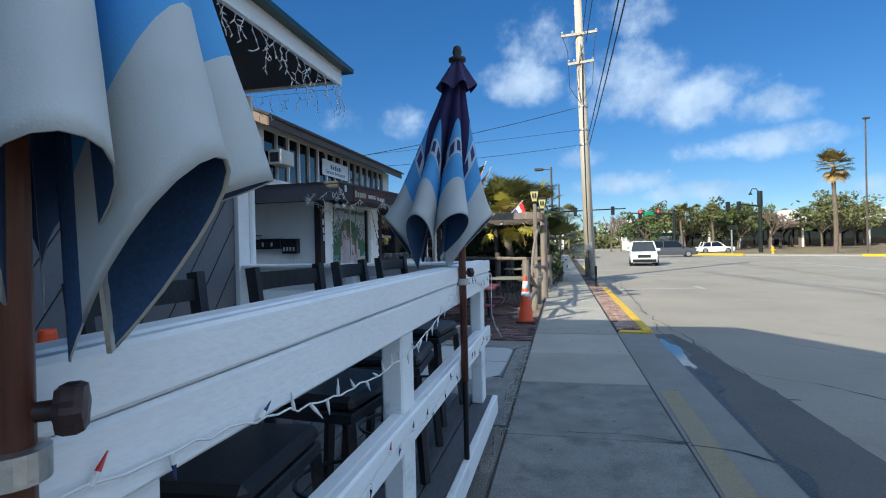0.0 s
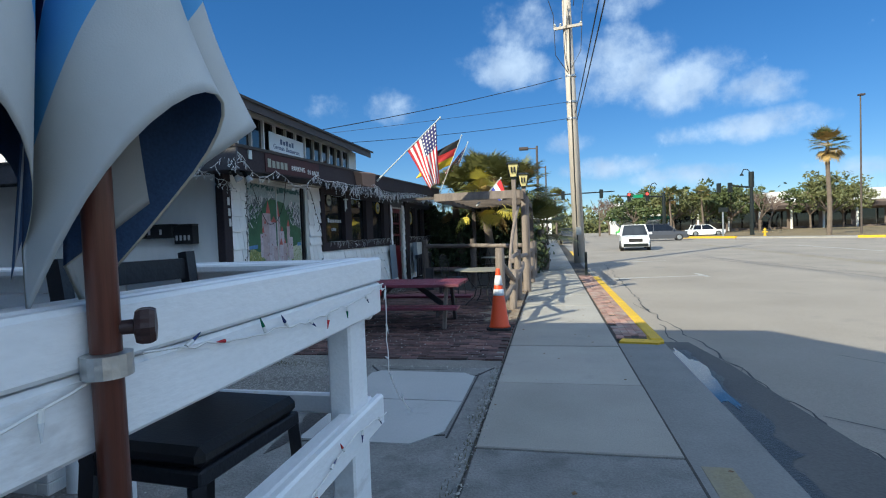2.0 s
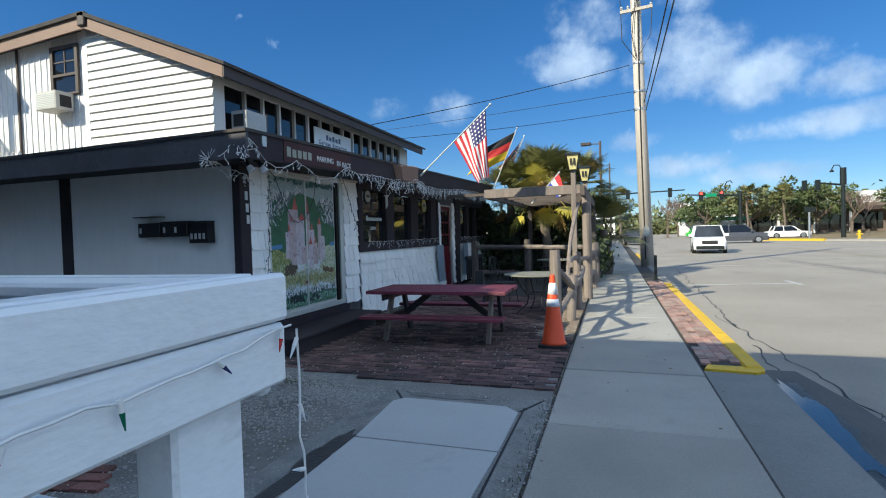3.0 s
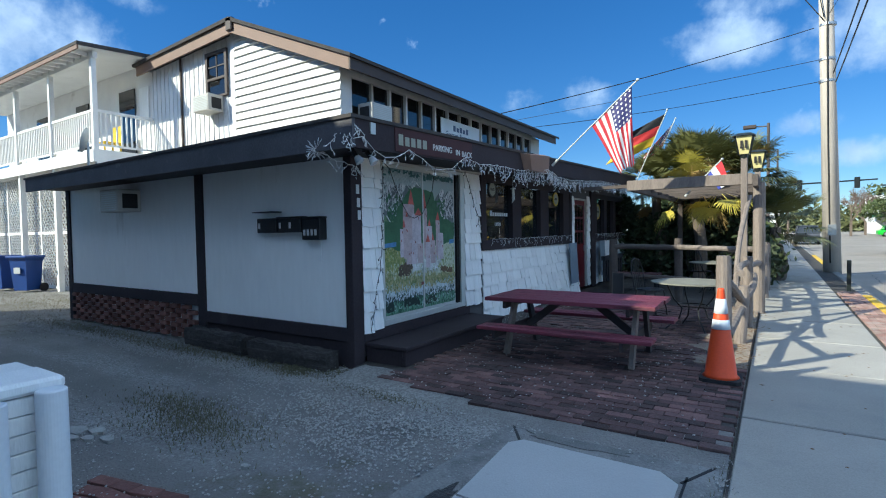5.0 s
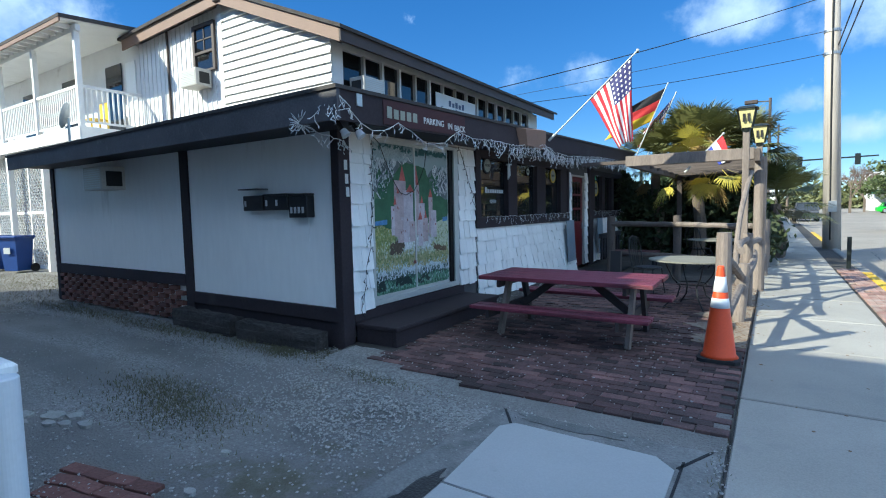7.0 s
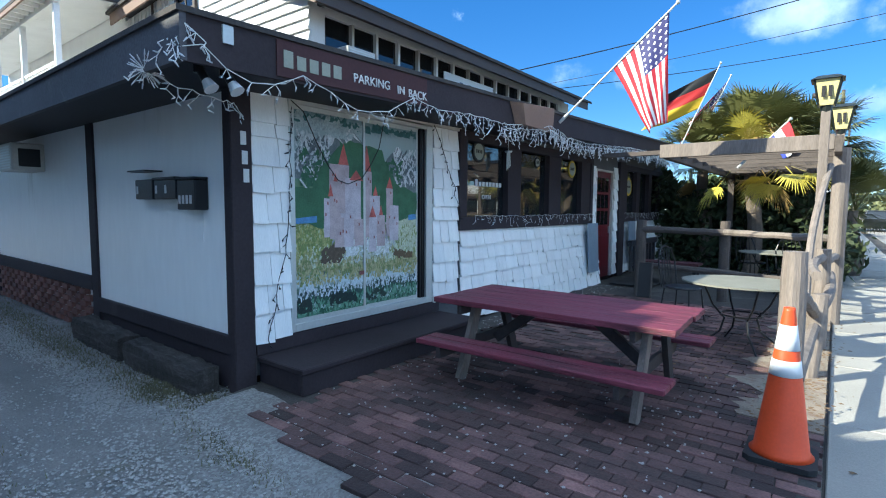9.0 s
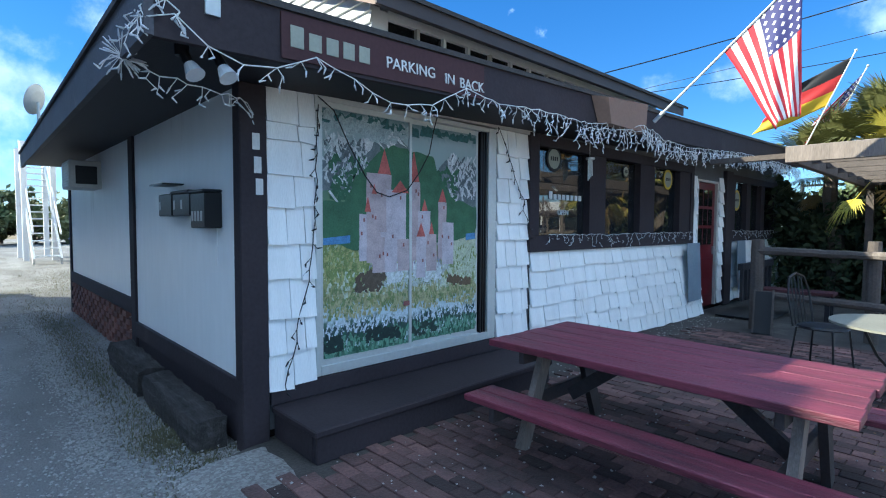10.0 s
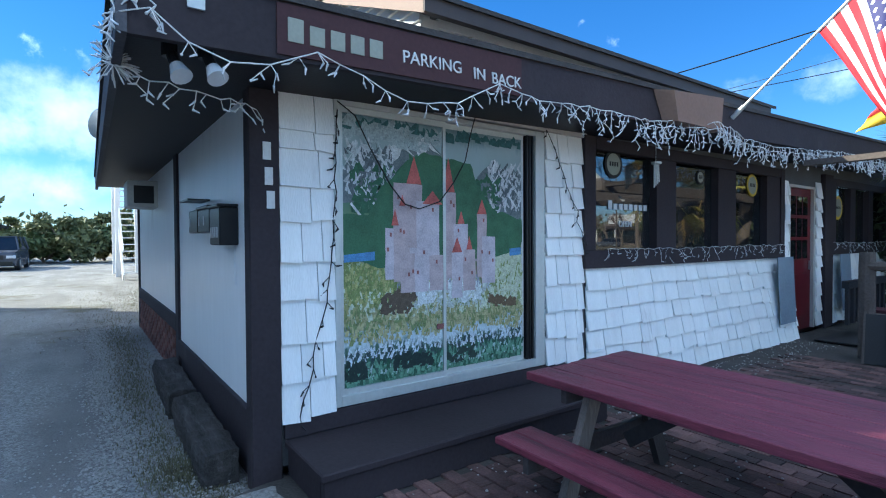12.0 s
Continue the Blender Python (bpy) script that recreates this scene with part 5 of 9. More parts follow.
for x0, x1, z0, z1 in ((-12.45, -12.36, 4.95, 6.08), (-11.66, -11.57, 4.95, 6.08), (-12.36, -11.66, 6.0, 6.08), (-12.36, -11.66, 5.38, 5.44), (-12.36, -11.66, 4.95, 5.0)):
    box(bm, x0, x1, GY - 0.05, GY + 0.0, z0, z1)
part("window_frame", bm, M_EAVE, gw)
bm = B()
box(bm, -12.36, -11.66, GY - 0.015, GY - 0.008, 5.0, 6.0)
part("pane", bm, M_GLASS, gw)
bm = B()
box(bm, -12.02, -11.99, GY - 0.03, GY - 0.016, 5.44, 6.0)
box(bm, -12.36, -11.66, GY - 0.03, GY - 0.016, 5.70, 5.73)
part("glazing_bar", bm, M_EAVE, gw)

# ---- balcony ----
balc = thing("balcony", "white upstairs balcony with turned-down roof, posts and picket railing", "balcony", (-20, 11.5, 3.7), kind="structure")
BY, BX, BZ = 10.75, -15.0, 3.78
bm = B()
box(bm, -26, BX, BY, GY, BZ - 0.12, BZ)
part("floor", bm, M_WHITE, balc)
bm = B()
box(bm, -26, BX + 0.02, BY - 0.03, BY, BZ - 0.30, BZ + 0.02)
box(bm, BX, BX + 0.03, BY, GY, BZ - 0.30, BZ + 0.02)
part("edge_board", bm, M_WHITE, balc)
for x in (-15.05, -17.65, -20.2, -22.8, -25.4):
    bm = B()
    box(bm, x - 0.06, x + 0.06, BY + 0.0, BY + 0.12, BZ, 6.25, 0.006)
    part("post", bm, M_WHITE, balc)
    bm = B()
    box(bm, x - 0.07, x + 0.07, BY + 0.05, BY + 0.19, 0.0, BZ - 0.12)
    part("ground_post", bm, M_WHITE, balc)
bm = B()
box(bm, -26, BX, BY + 0.03, BY + 0.09, BZ + 0.98, BZ + 1.05)
box(bm, -26, BX, BY + 0.04, BY + 0.08, BZ + 0.12, BZ + 0.17)
box(bm, BX - 0.07, BX - 0.01, BY + 0.1, GY, BZ + 0.98, BZ + 1.05)
box(bm, BX - 0.06, BX - 0.02, BY + 0.1, GY, BZ + 0.12, BZ + 0.17)
part("rail", bm, M_WHITE, balc)
bm = B()
box(bm, -0.018, 0.018, -0.018, 0.018, 0, 0.81)
baluster = finish(bm, "baluster", M_WHITE)
spots = [(-15.2 - i * 0.125, BY + 0.06) for i in range(82)] + [(BX - 0.04, BY + 0.2 + i * 0.125) for i in range(11)]
for x, y in spots:
    ob = new("baluster", baluster)
    ob.matrix_basis = pose(x, y, BZ + 0.17)
    ob.parent = balc
    ob.matrix_parent_inverse = world_of(balc).inverted()
bm = B()
prism(bm, [(10.35, 6.28), (10.35, 6.36), (GY + 0.05, 6.52), (GY + 0.05, 6.42)], "x", -26, BX + 0.25)
part("balcony_roof", bm, M_ROOF, balc, "dark roof")
bm = B()
box(bm, -26, BX + 0.22, 10.36, 10.40, 6.18, 6.35)
part("roof_edge", bm, M_RAKE, balc, "tan eave board")
bm = B()
prism(bm, [(BY - 0.35, 6.26), (BY - 0.35, 6.28), (GY, 6.42), (GY, 6.40)], "x", -26, BX + 0.2)
part("balcony_ceiling", bm, M_WHITE, balc)
bm = B()
for i in range(27):
    x = -15.2 - i * 0.4
    box(bm, x - 0.03, x + 0.03, BY - 0.35, BY + 0.0, 6.17, 6.27)
part("rafter_tail", bm, M_WHITE, balc, kind="stuff")
bm = B()
box(bm, -26, BX + 0.1, BY + 0.01, BY + 0.11, 6.10, 6.25)
part("beam", bm, M_WHITE, balc)
for x0, x1 in ((-16.9, -16.0), (-19.8, -18.9), (-23, -22)):
    bm = B()
    box(bm, x0, x1, GY - 0.03, GY + 0.0, BZ, BZ + 2.05)
    part("balcony_door", bm, M_GLASS, balc, "dark glazed door")
bm = B()
box(bm, -15.75, -15.25, GY - 0.02, GY + 0.0, BZ, BZ + 2.0)
part("door_leaf", bm, M_PANEL, balc)
ch = thing("balcony_chair", "yellow plastic chair on the balcony", "chair", (-16.2, 11.6, BZ))
M_YCHAIR = mat("yellow_plastic", (0.6, 0.42, 0.02), 0.5, 0.1)
bm = B()
box(bm, -16.45, -15.95, 11.4, 11.85, BZ + 0.38, BZ + 0.42, 0.01)
part("seat", bm, M_YCHAIR, ch)
bm = B()
box(bm, -16.45, -15.95, 11.85, 11.9, BZ + 0.38, BZ + 0.9, 0.01)
part("backrest", bm, M_YCHAIR, ch)
for x in (-16.43, -15.97):
    for y in (11.42, 11.83):
        bm = B()
        box(bm, x - 0.02, x + 0.02, y - 0.02, y + 0.02, BZ, BZ + 0.38)
        part("leg", bm, M_YCHAIR, ch)

# lattice under the balcony
lat = thing("lattice_screen", "white diagonal lattice panels closing the space under the balcony", "lattice", (-18, 11, 0), kind="structure")
LX0, LX1, LY, LZ = -25.0, -11.85, 11.15, 3.45
bm = B()
for i in range(-18, 84):
    x = LX0 + i * 0.19
    for s in (1, -1):
        a, b = Vector((x, 0, 0)), Vector((x + s * LZ, 0, LZ))
        lo, hi = 0.0, 1.0
        t0, t1 = (LX0 - a.x) / (b.x - a.x), (LX1 - a.x) / (b.x - a.x)
        lo, hi = max(lo, min(t0, t1)), min(hi, max(t0, t1))
        if hi - lo < 0.02:
            continue
        p, q = a.lerp(b, lo), a.lerp(b, hi)
        y = LY + 0.008 * s
        bar(bm, (p.x, y, p.z + 0.05), (q.x, y, q.z + 0.05), 0.036, 0.009)
part("lattice_strip", bm, M_WHITE, lat, "white lattice strips", kind="stuff")
bm = B()
for x in (-25, -22.3, -19.6, -16.9, -14.3, -11.9):
    box(bm, x - 0.04, x + 0.04, LY - 0.04, LY + 0.04, 0, LZ)
box(bm, LX0, LX1, LY - 0.03, LY + 0.03, 0.0, 0.09)
box(bm, LX0, LX1, LY - 0.03, LY + 0.03, 1.65, 1.74)
part("lattice_frame", bm, M_WHITE, lat)
bm = B()
box(bm, -25, -11.9, 12.6, 12.7, 0, 3.5)
part("screen_back", bm, M_FARBROWN, lat)

# outdoor stair at the back, seen past the corner
st = thing("outdoor_stair", "white wooden outdoor stair with open treads up to the balcony", "stairs", (-27, 9.6, 0), kind="structure")
for x in (-29.2, -26.5):
    for y in (9.3, 10.2):
        bm = B()
        box(bm, x - 0.09, x + 0.09, y - 0.09, y + 0.09, 0, 4.6)
        part("post", bm, M_WHITE, st)
for y in (9.35, 10.15):
    bm = B()
    bar(bm, (-24.2, y, 0.1), (-29.0, y, 3.9), 0.06, 0.28)
    part("stringer", bm, M_WHITE, st)
    bm = B()
    bar(bm, (-24.2, y, 1.1), (-29.0, y, 4.9), 0.05, 0.10)
    part("handrail", bm, M_WHITE, st)
for i in range(14):
    k = (i + 0.5) / 14
    bm = B()
    box(bm, -24.2 - 4.8 * k - 0.15, -24.2 - 4.8 * k + 0.15, 9.38, 10.12, 0.12 + 3.8 * k, 0.16 + 3.8 * k)
    part("tread", bm, M_WHITE, st)
dish = thing("satellite_dish", "pale grey satellite dish on a mast at the roof edge", "satellite dish", (-9.3, 8.27, 2.6))
bm = B()
rod(bm, (-9.3, 8.27, 2.60), (-9.3, 8.27, 3.0), 0.018)
part("mast", bm, M_ALU, dish)
bm = B()
lathe(bm, [(0.015, 0), (0.11, 0.009), (0.19, 0.035), (0.195, 0.042), (0.115, 0.022), (0.01, 0.012)], 24)
for v in bm.verts:
    v.co = Matrix.Translation((-9.32, 8.27, 3.03)) @ Matrix.Rotation(radians(-35), 4, "Z") @ Matrix.Rotation(radians(75), 4, "X") @ v.co
part("dish", bm, M_ALU, dish)

# ---- blue wheeled bins ----
def bin_thing(m):
    b = thing("wheeled_bin", "blue plastic wheeled recycling bin with a closed lid", "bin", (0, 0, 0), "blue bins")
    bm = B()
    lathe(bm, [(0.24, 0.06), (0.30, 0.9), (0.33, 0.98)], 4)
    for v in bm.verts:
        v.co = Matrix.Rotation(radians(45), 4, "Z") @ v.co
        v.co.x *= 1.25
        v.co.y *= 1.25
    part("body", bm, M_BLUEBIN, b)
    bm = B()
    box(bm, -0.34, 0.34, -0.34, 0.30, 0.98, 1.05, 0.02)
    part("lid", bm, M_BLUEBIN, b)
    for s in (-0.28, 0.28):
        bm = B()
        rod(bm, (s - 0.03, 0.26, 0.12), (s + 0.03, 0.26, 0.12), 0.12, 0.12, 16)
        part("wheel", bm, M_RUBBER, b)
    bm = B()
    box(bm, -0.1, 0.1, -0.30, -0.285, 0.55, 0.72)
    part("emblem", bm, M_ALU, b)
    b.matrix_basis = m
    return b


b1 = bin_thing(pose(-18.5, 10.35, 0, 0, 0, 25))
copy_thing(b1, pose(-19.8, 10.25, 0, 0, 0, 10))

# ---- brick vents and railroad ties by the side wall ----
vent = thing("brick_foundation", "open lattice of red bricks under the side wall", "foundation", (-9.5, SY, 0), kind="structure")
# black panel standing in for the shade behind the open bricks
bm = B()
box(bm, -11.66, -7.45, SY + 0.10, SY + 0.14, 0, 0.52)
part("void_shade_panel", bm, M_RUBBER, vent)
bm = B()
box(bm, -0.095, 0.095, -0.05, 0.05, 0, 0.062)
vb = finish(bm, "brick", M_BRICK_RED)
for r in range(7):
    for i in range(13):
        x = -11.5 + i * 0.31 + (0.155 if r % 2 else 0)
        if x > -7.6:
            continue
        ob = new("brick", vb)
        ob.matrix_basis = pose(x, SY + 0.02, 0.02 + r * 0.071, 0, 0, 0)
        ob.parent = vent
        ob.matrix_parent_inverse = world_of(vent).inverted()
for i, (a, b) in enumerate((((-7.45, 8.74, 0.13), (-6.12, 8.71, 0.12)), ((-6.02, 8.73, 0.10), (-4.60, 8.70, 0.10)))):
    bm = B()
    n = 44
    prev = None
    a, b = Vector(a), Vector(b)
    for k in range(n + 1):
        c = a.lerp(b, k / n)
        ring = []
        for dy, dz in ((-0.11, -0.12), (0.11, -0.12), (0.11, 0.04), (0.10, 0.10), (0.04, 0.11), (-0.04, 0.105), (-0.10, 0.10), (-0.115, 0.03), (-0.11, -0.05)):
            q = c + Vector((0, dy, dz))
            q += Vector((0, noise.noise(q * 5) * 0.014 + noise.noise(q * 23) * 0.02, noise.noise(q * 5 + Vector((4, 4, 4))) * 0.016 + noise.noise(Vector((q.x * 8, q.y * 30, q.z * 20))) * 0.025))
            ring.append(bm.verts.new(q))
        if prev:
            for j in range(9):
                bm.faces.new((prev[j], prev[(j + 1) % 9], ring[(j + 1) % 9], ring[j]))
        else:
            bm.faces.new(ring[::-1])
        prev = ring
    bm.faces.new(prev)
    solid("railroad_tie", bm, M_TIMBER, "rotten weathered railroad tie lying along the wall", "timber", "railroad ties")

# ---- picnic table ----
pt = thing("picnic_table", "maroon painted wooden picnic table with attached benches on brick paving", "picnic table", (-2.4, 10.6, 0.06))
for i in range(5):
    bm = B()
    y = 10.10 + i * 0.190
    box(bm, -3.40 + 0.01 * (i % 2), -1.44 - 0.008 * (i % 3), y, y + 0.1875, 0.69, 0.735, 0.004)
    part("tabletop_board", bm, M_PURPLE, pt)
for ys in ((9.84, 9.98), (11.20, 11.34)):
    for y in ys:
        bm = B()
        box(bm, -3.38, -1.43, y, y + 0.135, 0.385, 0.425, 0.006)
        part("bench_board", bm, M_PURPLE, pt)
for x in (-1.68, -3.12):
    for s in (-1, 1):
        bm = B()
        bar(bm, (x, 10.575 + s * 0.46, 0.06), (x, 10.575 + s * 0.20, 0.69), 0.045, 0.10)
        part("leg", bm, M_TABLELEG if s > 0 else M_WOODPOST, pt)
    bm = B()
    box(bm, x - 0.065, x - 0.025, 9.86, 11.33, 0.29, 0.383, 0.004)
    part("bench_support", bm, M_TABLELEG, pt)
    bm = B()
    box(bm, x - 0.065, x - 0.025, 10.15, 11.0, 0.60, 0.688, 0.004)
    part("top_support", bm, M_TABLELEG, pt)
for x0, x1 in ((-1.75, -2.2), (-3.05, -2.6)):
    bm = B()
    bar(bm, (x0, 10.575, 0.34), (x1, 10.575, 0.68), 0.045, 0.085)
    part("brace", bm, M_TABLELEG, pt)

# ---- traffic cone ----
cone = thing("traffic_cone", "orange traffic cone with two white reflective collars and black base", "traffic cone", (-0.86, 10.2, 0.02))
bm = B()
poly(bm, [(-1.05 + dx, 10.02 + dy) for dx, dy in ((0.04, 0), (0.34, 0), (0.38, 0.04), (0.38, 0.34), (0.34, 0.38), (0.04, 0.38), (0, 0.34), (0, 0.04))], 0.02, 0.055)
part("base", bm, M_RUBBER, cone, "black rubber base")
def cr(z):
    return 0.155 - (z - 0.055) * (0.155 - 0.03) / 0.915
bm = B()
lathe(bm, [(cr(0.055) + 0.02, 0.055), (cr(0.08), 0.08), (cr(0.95), 0.95), (cr(0.97), 0.97), (cr(0.97) - 0.012, 0.97), (cr(0.9) - 0.012, 0.9)], 32, (-0.86, 10.21, 0))
part("cone_body", bm, M_ORANGE, cone, smooth=True)
for z0, z1 in ((0.55, 0.65), (0.71, 0.865)):
    bm = B()
    lathe(bm, [(cr(z0) - 0.004, z0), (cr(z0) + 0.003, z0 + 0.002), (cr(z1) + 0.003, z1 - 0.002), (cr(z1) - 0.004, z1)], 32, (-0.86, 10.21, 0))
    part("collar", bm, M_REFLECT, cone, "white reflective collar", smooth=True)
cone2 = copy_thing(cone, pose(-2.25, 2.1, 0.28))
tagged(cone2, "orange traffic cone standing on the grey deck")
cone.matrix_basis = Matrix.Translation((-0.86, 10.16, 0.066)) @ Matrix.Scale(0.93, 4)

# ---- bar stools ----
def stool():
    s = thing("bar_stool", "black wooden bar stool with ladder back and vinyl seat", "bar stool", (0, 0, 0), "bar stools along the railing")
    bm = B()
    box(bm, -0.20, 0.20, -0.235, 0.235, 0.60, 0.66, 0.02)
    part("seat", bm, M_VINYL, s, "padded black vinyl seat")
    bm = B()
    box(bm, -0.20, 0.20, -0.24, 0.24, 0.555, 0.60, 0.006)
    part("seat_frame", bm, M_BLACKWOOD, s)
    for y in (-0.23, 0.23):
        bm = B()
        bar(bm, (0.18, y, 0.56), (0.22, y * 1.1, 0.0), 0.038)
        part("leg", bm, M_BLACKWOOD, s)
        bm = B()
        bar(bm, (-0.18, y, 0.62), (-0.23, y * 1.1, 0.0), 0.038)
        part("leg", bm, M_BLACKWOOD, s)
        bm = B()
        bar(bm, (-0.18, y, 0.60), (-0.25, y * 1.05, 1.17), 0.036, 0.045)
        part("back_post", bm, M_BLACKWOOD, s)
    for z, dx in ((1.11, -0.245), (0.95, -0.225)):
        bm = B()
        pts = [Vector((dx - 0.035 * math.sin(math.pi * i / 8), -0.235 + 0.47 * i / 8, z)) for i in range(9)]
        for a, b in zip(pts, pts[1:]):
            bar(bm, a, b, 0.018, 0.075)
        part("back_slat", bm, M_BLACKWOOD, s)
    bm = B()
    tube(bm, [(0.20 * math.cos(2 * math.pi * i / 24), 0.20 * math.sin(2 * math.pi * i / 24), 0.22) for i in range(25)], 0.010, 6)
    part("foot_ring", bm, M_BLACK, s, "black metal foot ring")
    return s


s0 = stool()
s0.matrix_basis = pose(-1.16, 1.75, 0.295, 0, 0, 4)
for x, y, a in ((-1.15, 2.52, -6), (-1.14, 3.24, 5), (-1.2, 4.12, -4), (-1.12, 0.9, 6)):
    copy_thing(s0, pose(x, y, 0.295, 0, 0, a))

# ---- closed patio umbrellas ----
def umbrella_cloth():
    m = bpy.data.materials.new("umbrella_canvas")
    m.use_nodes = True
    nt = m.node_tree
    N, L = nt.nodes.new, nt.links.new
    b = nt.nodes["Principled BSDF"]
    b.inputs["Roughness"].default_value = 0.8
    b.inputs["Specular IOR Level"].default_value = 0.2
    uv = N("ShaderNodeUVMap")
    sep = N("ShaderNodeSeparateXYZ")
    L(uv.outputs[0], sep.inputs[0])

    def op(kind, a, bb):
        nn = N("ShaderNodeMath")
        nn.operation = kind
        for i, q in enumerate((a, bb)):
            if isinstance(q, (int, float)):
                nn.inputs[i].default_value = q
            else:
                L(q, nn.inputs[i])
        return nn.outputs[0]

    def blend(fac, a, bb):
        mx = N("ShaderNodeMix")
        mx.data_type = "RGBA"
        L(fac, mx.inputs["Factor"])
        for key, q in (("A", a), ("B", bb)):
            if isinstance(q, tuple):
                mx.inputs[key].default_value = (*q, 1)
            else:
                L(q, mx.inputs[key])
        return mx.outputs["Result"]
    # on each gore: white border, a blue disc with a pale name band across it, purple above
    across = op("SUBTRACT", op("FRACT", sep.outputs["X"], 0), 0.5)
    crown = op("COSINE", op("MULTIPLY", across, 2 * math.pi), 0)
    up = sep.outputs["Y"]
    purple = op("GREATER_THAN", up, op("ADD", op("MULTIPLY", crown, 0.17), 0.47))
    border = op("LESS_THAN", up, op("ADD", op("MULTIPLY", crown, 0.025), 0.215))
    arch = op("SUBTRACT", up, op("MULTIPLY", crown, 0.035))
    band = op("MULTIPLY", op("GREATER_THAN", arch, 0.365), op("LESS_THAN", arch, 0.475))
    bars = op("MULTIPLY", op("GREATER_THAN", op("FRACT", op("MULTIPLY", sep.outputs["X"], 7), 0), 0.38), op("MULTIPLY", op("GREATER_THAN", arch, 0.385), op("LESS_THAN", arch, 0.455)))
    bars = op("MULTIPLY", bars, op("GREATER_THAN", crown, -0.25))
    cloth = blend(band, (0.13, 0.34, 0.64), (0.46, 0.53, 0.60))
    cloth = blend(bars, cloth, (0.035, 0.05, 0.15))
    cloth = blend(purple, cloth, (0.032, 0.026, 0.085))
    cloth = blend(border, cloth, (0.50, 0.52, 0.52))
    n = N("ShaderNodeTexNoise")
    n.inputs["Scale"].default_value, n.inputs["Detail"].default_value = 6, 6
    geo = N("ShaderNodeNewGeometry")
    L(geo.outputs["Position"], n.inputs["Vector"])
    mr = N("ShaderNodeMapRange")
    L(n.outputs["Fac"], mr.inputs["Value"])
    mr.inputs["To Min"].default_value, mr.inputs["To Max"].default_value = 0.75, 1.2
    sc = N("ShaderNodeVectorMath")
    sc.operation = "SCALE"
    L(cloth, sc.inputs[0])
    L(mr.outputs[0], sc.inputs["Scale"])
    L(sc.outputs[0], b.inputs["Base Color"])
    weave = N("ShaderNodeTexNoise")
    weave.inputs["Scale"].default_value = 400
    L(geo.outputs["Position"], weave.inputs["Vector"])
    bp = N("ShaderNodeBump")
    bp.inputs["Strength"].default_value, bp.inputs["Distance"].default_value = 0.2, 0.002
    L(weave.outputs["Fac"], bp.inputs["Height"])
    L(bp.outputs[0], b.inputs["Normal"])
    return m


M_CANVAS = umbrella_cloth()
M_CANVAS_IN = mat("umbrella_lining", (0.045, 0.085, 0.18), 0.85, 0.25, 5, 200, 0.15, dirt=(0.25, 0.28, 0.32), dirt_amount=0.2, dirt_scale=4)
M_HEM = mat("cream_hem", (0.50, 0.48, 0.40), 0.8, 0.1)


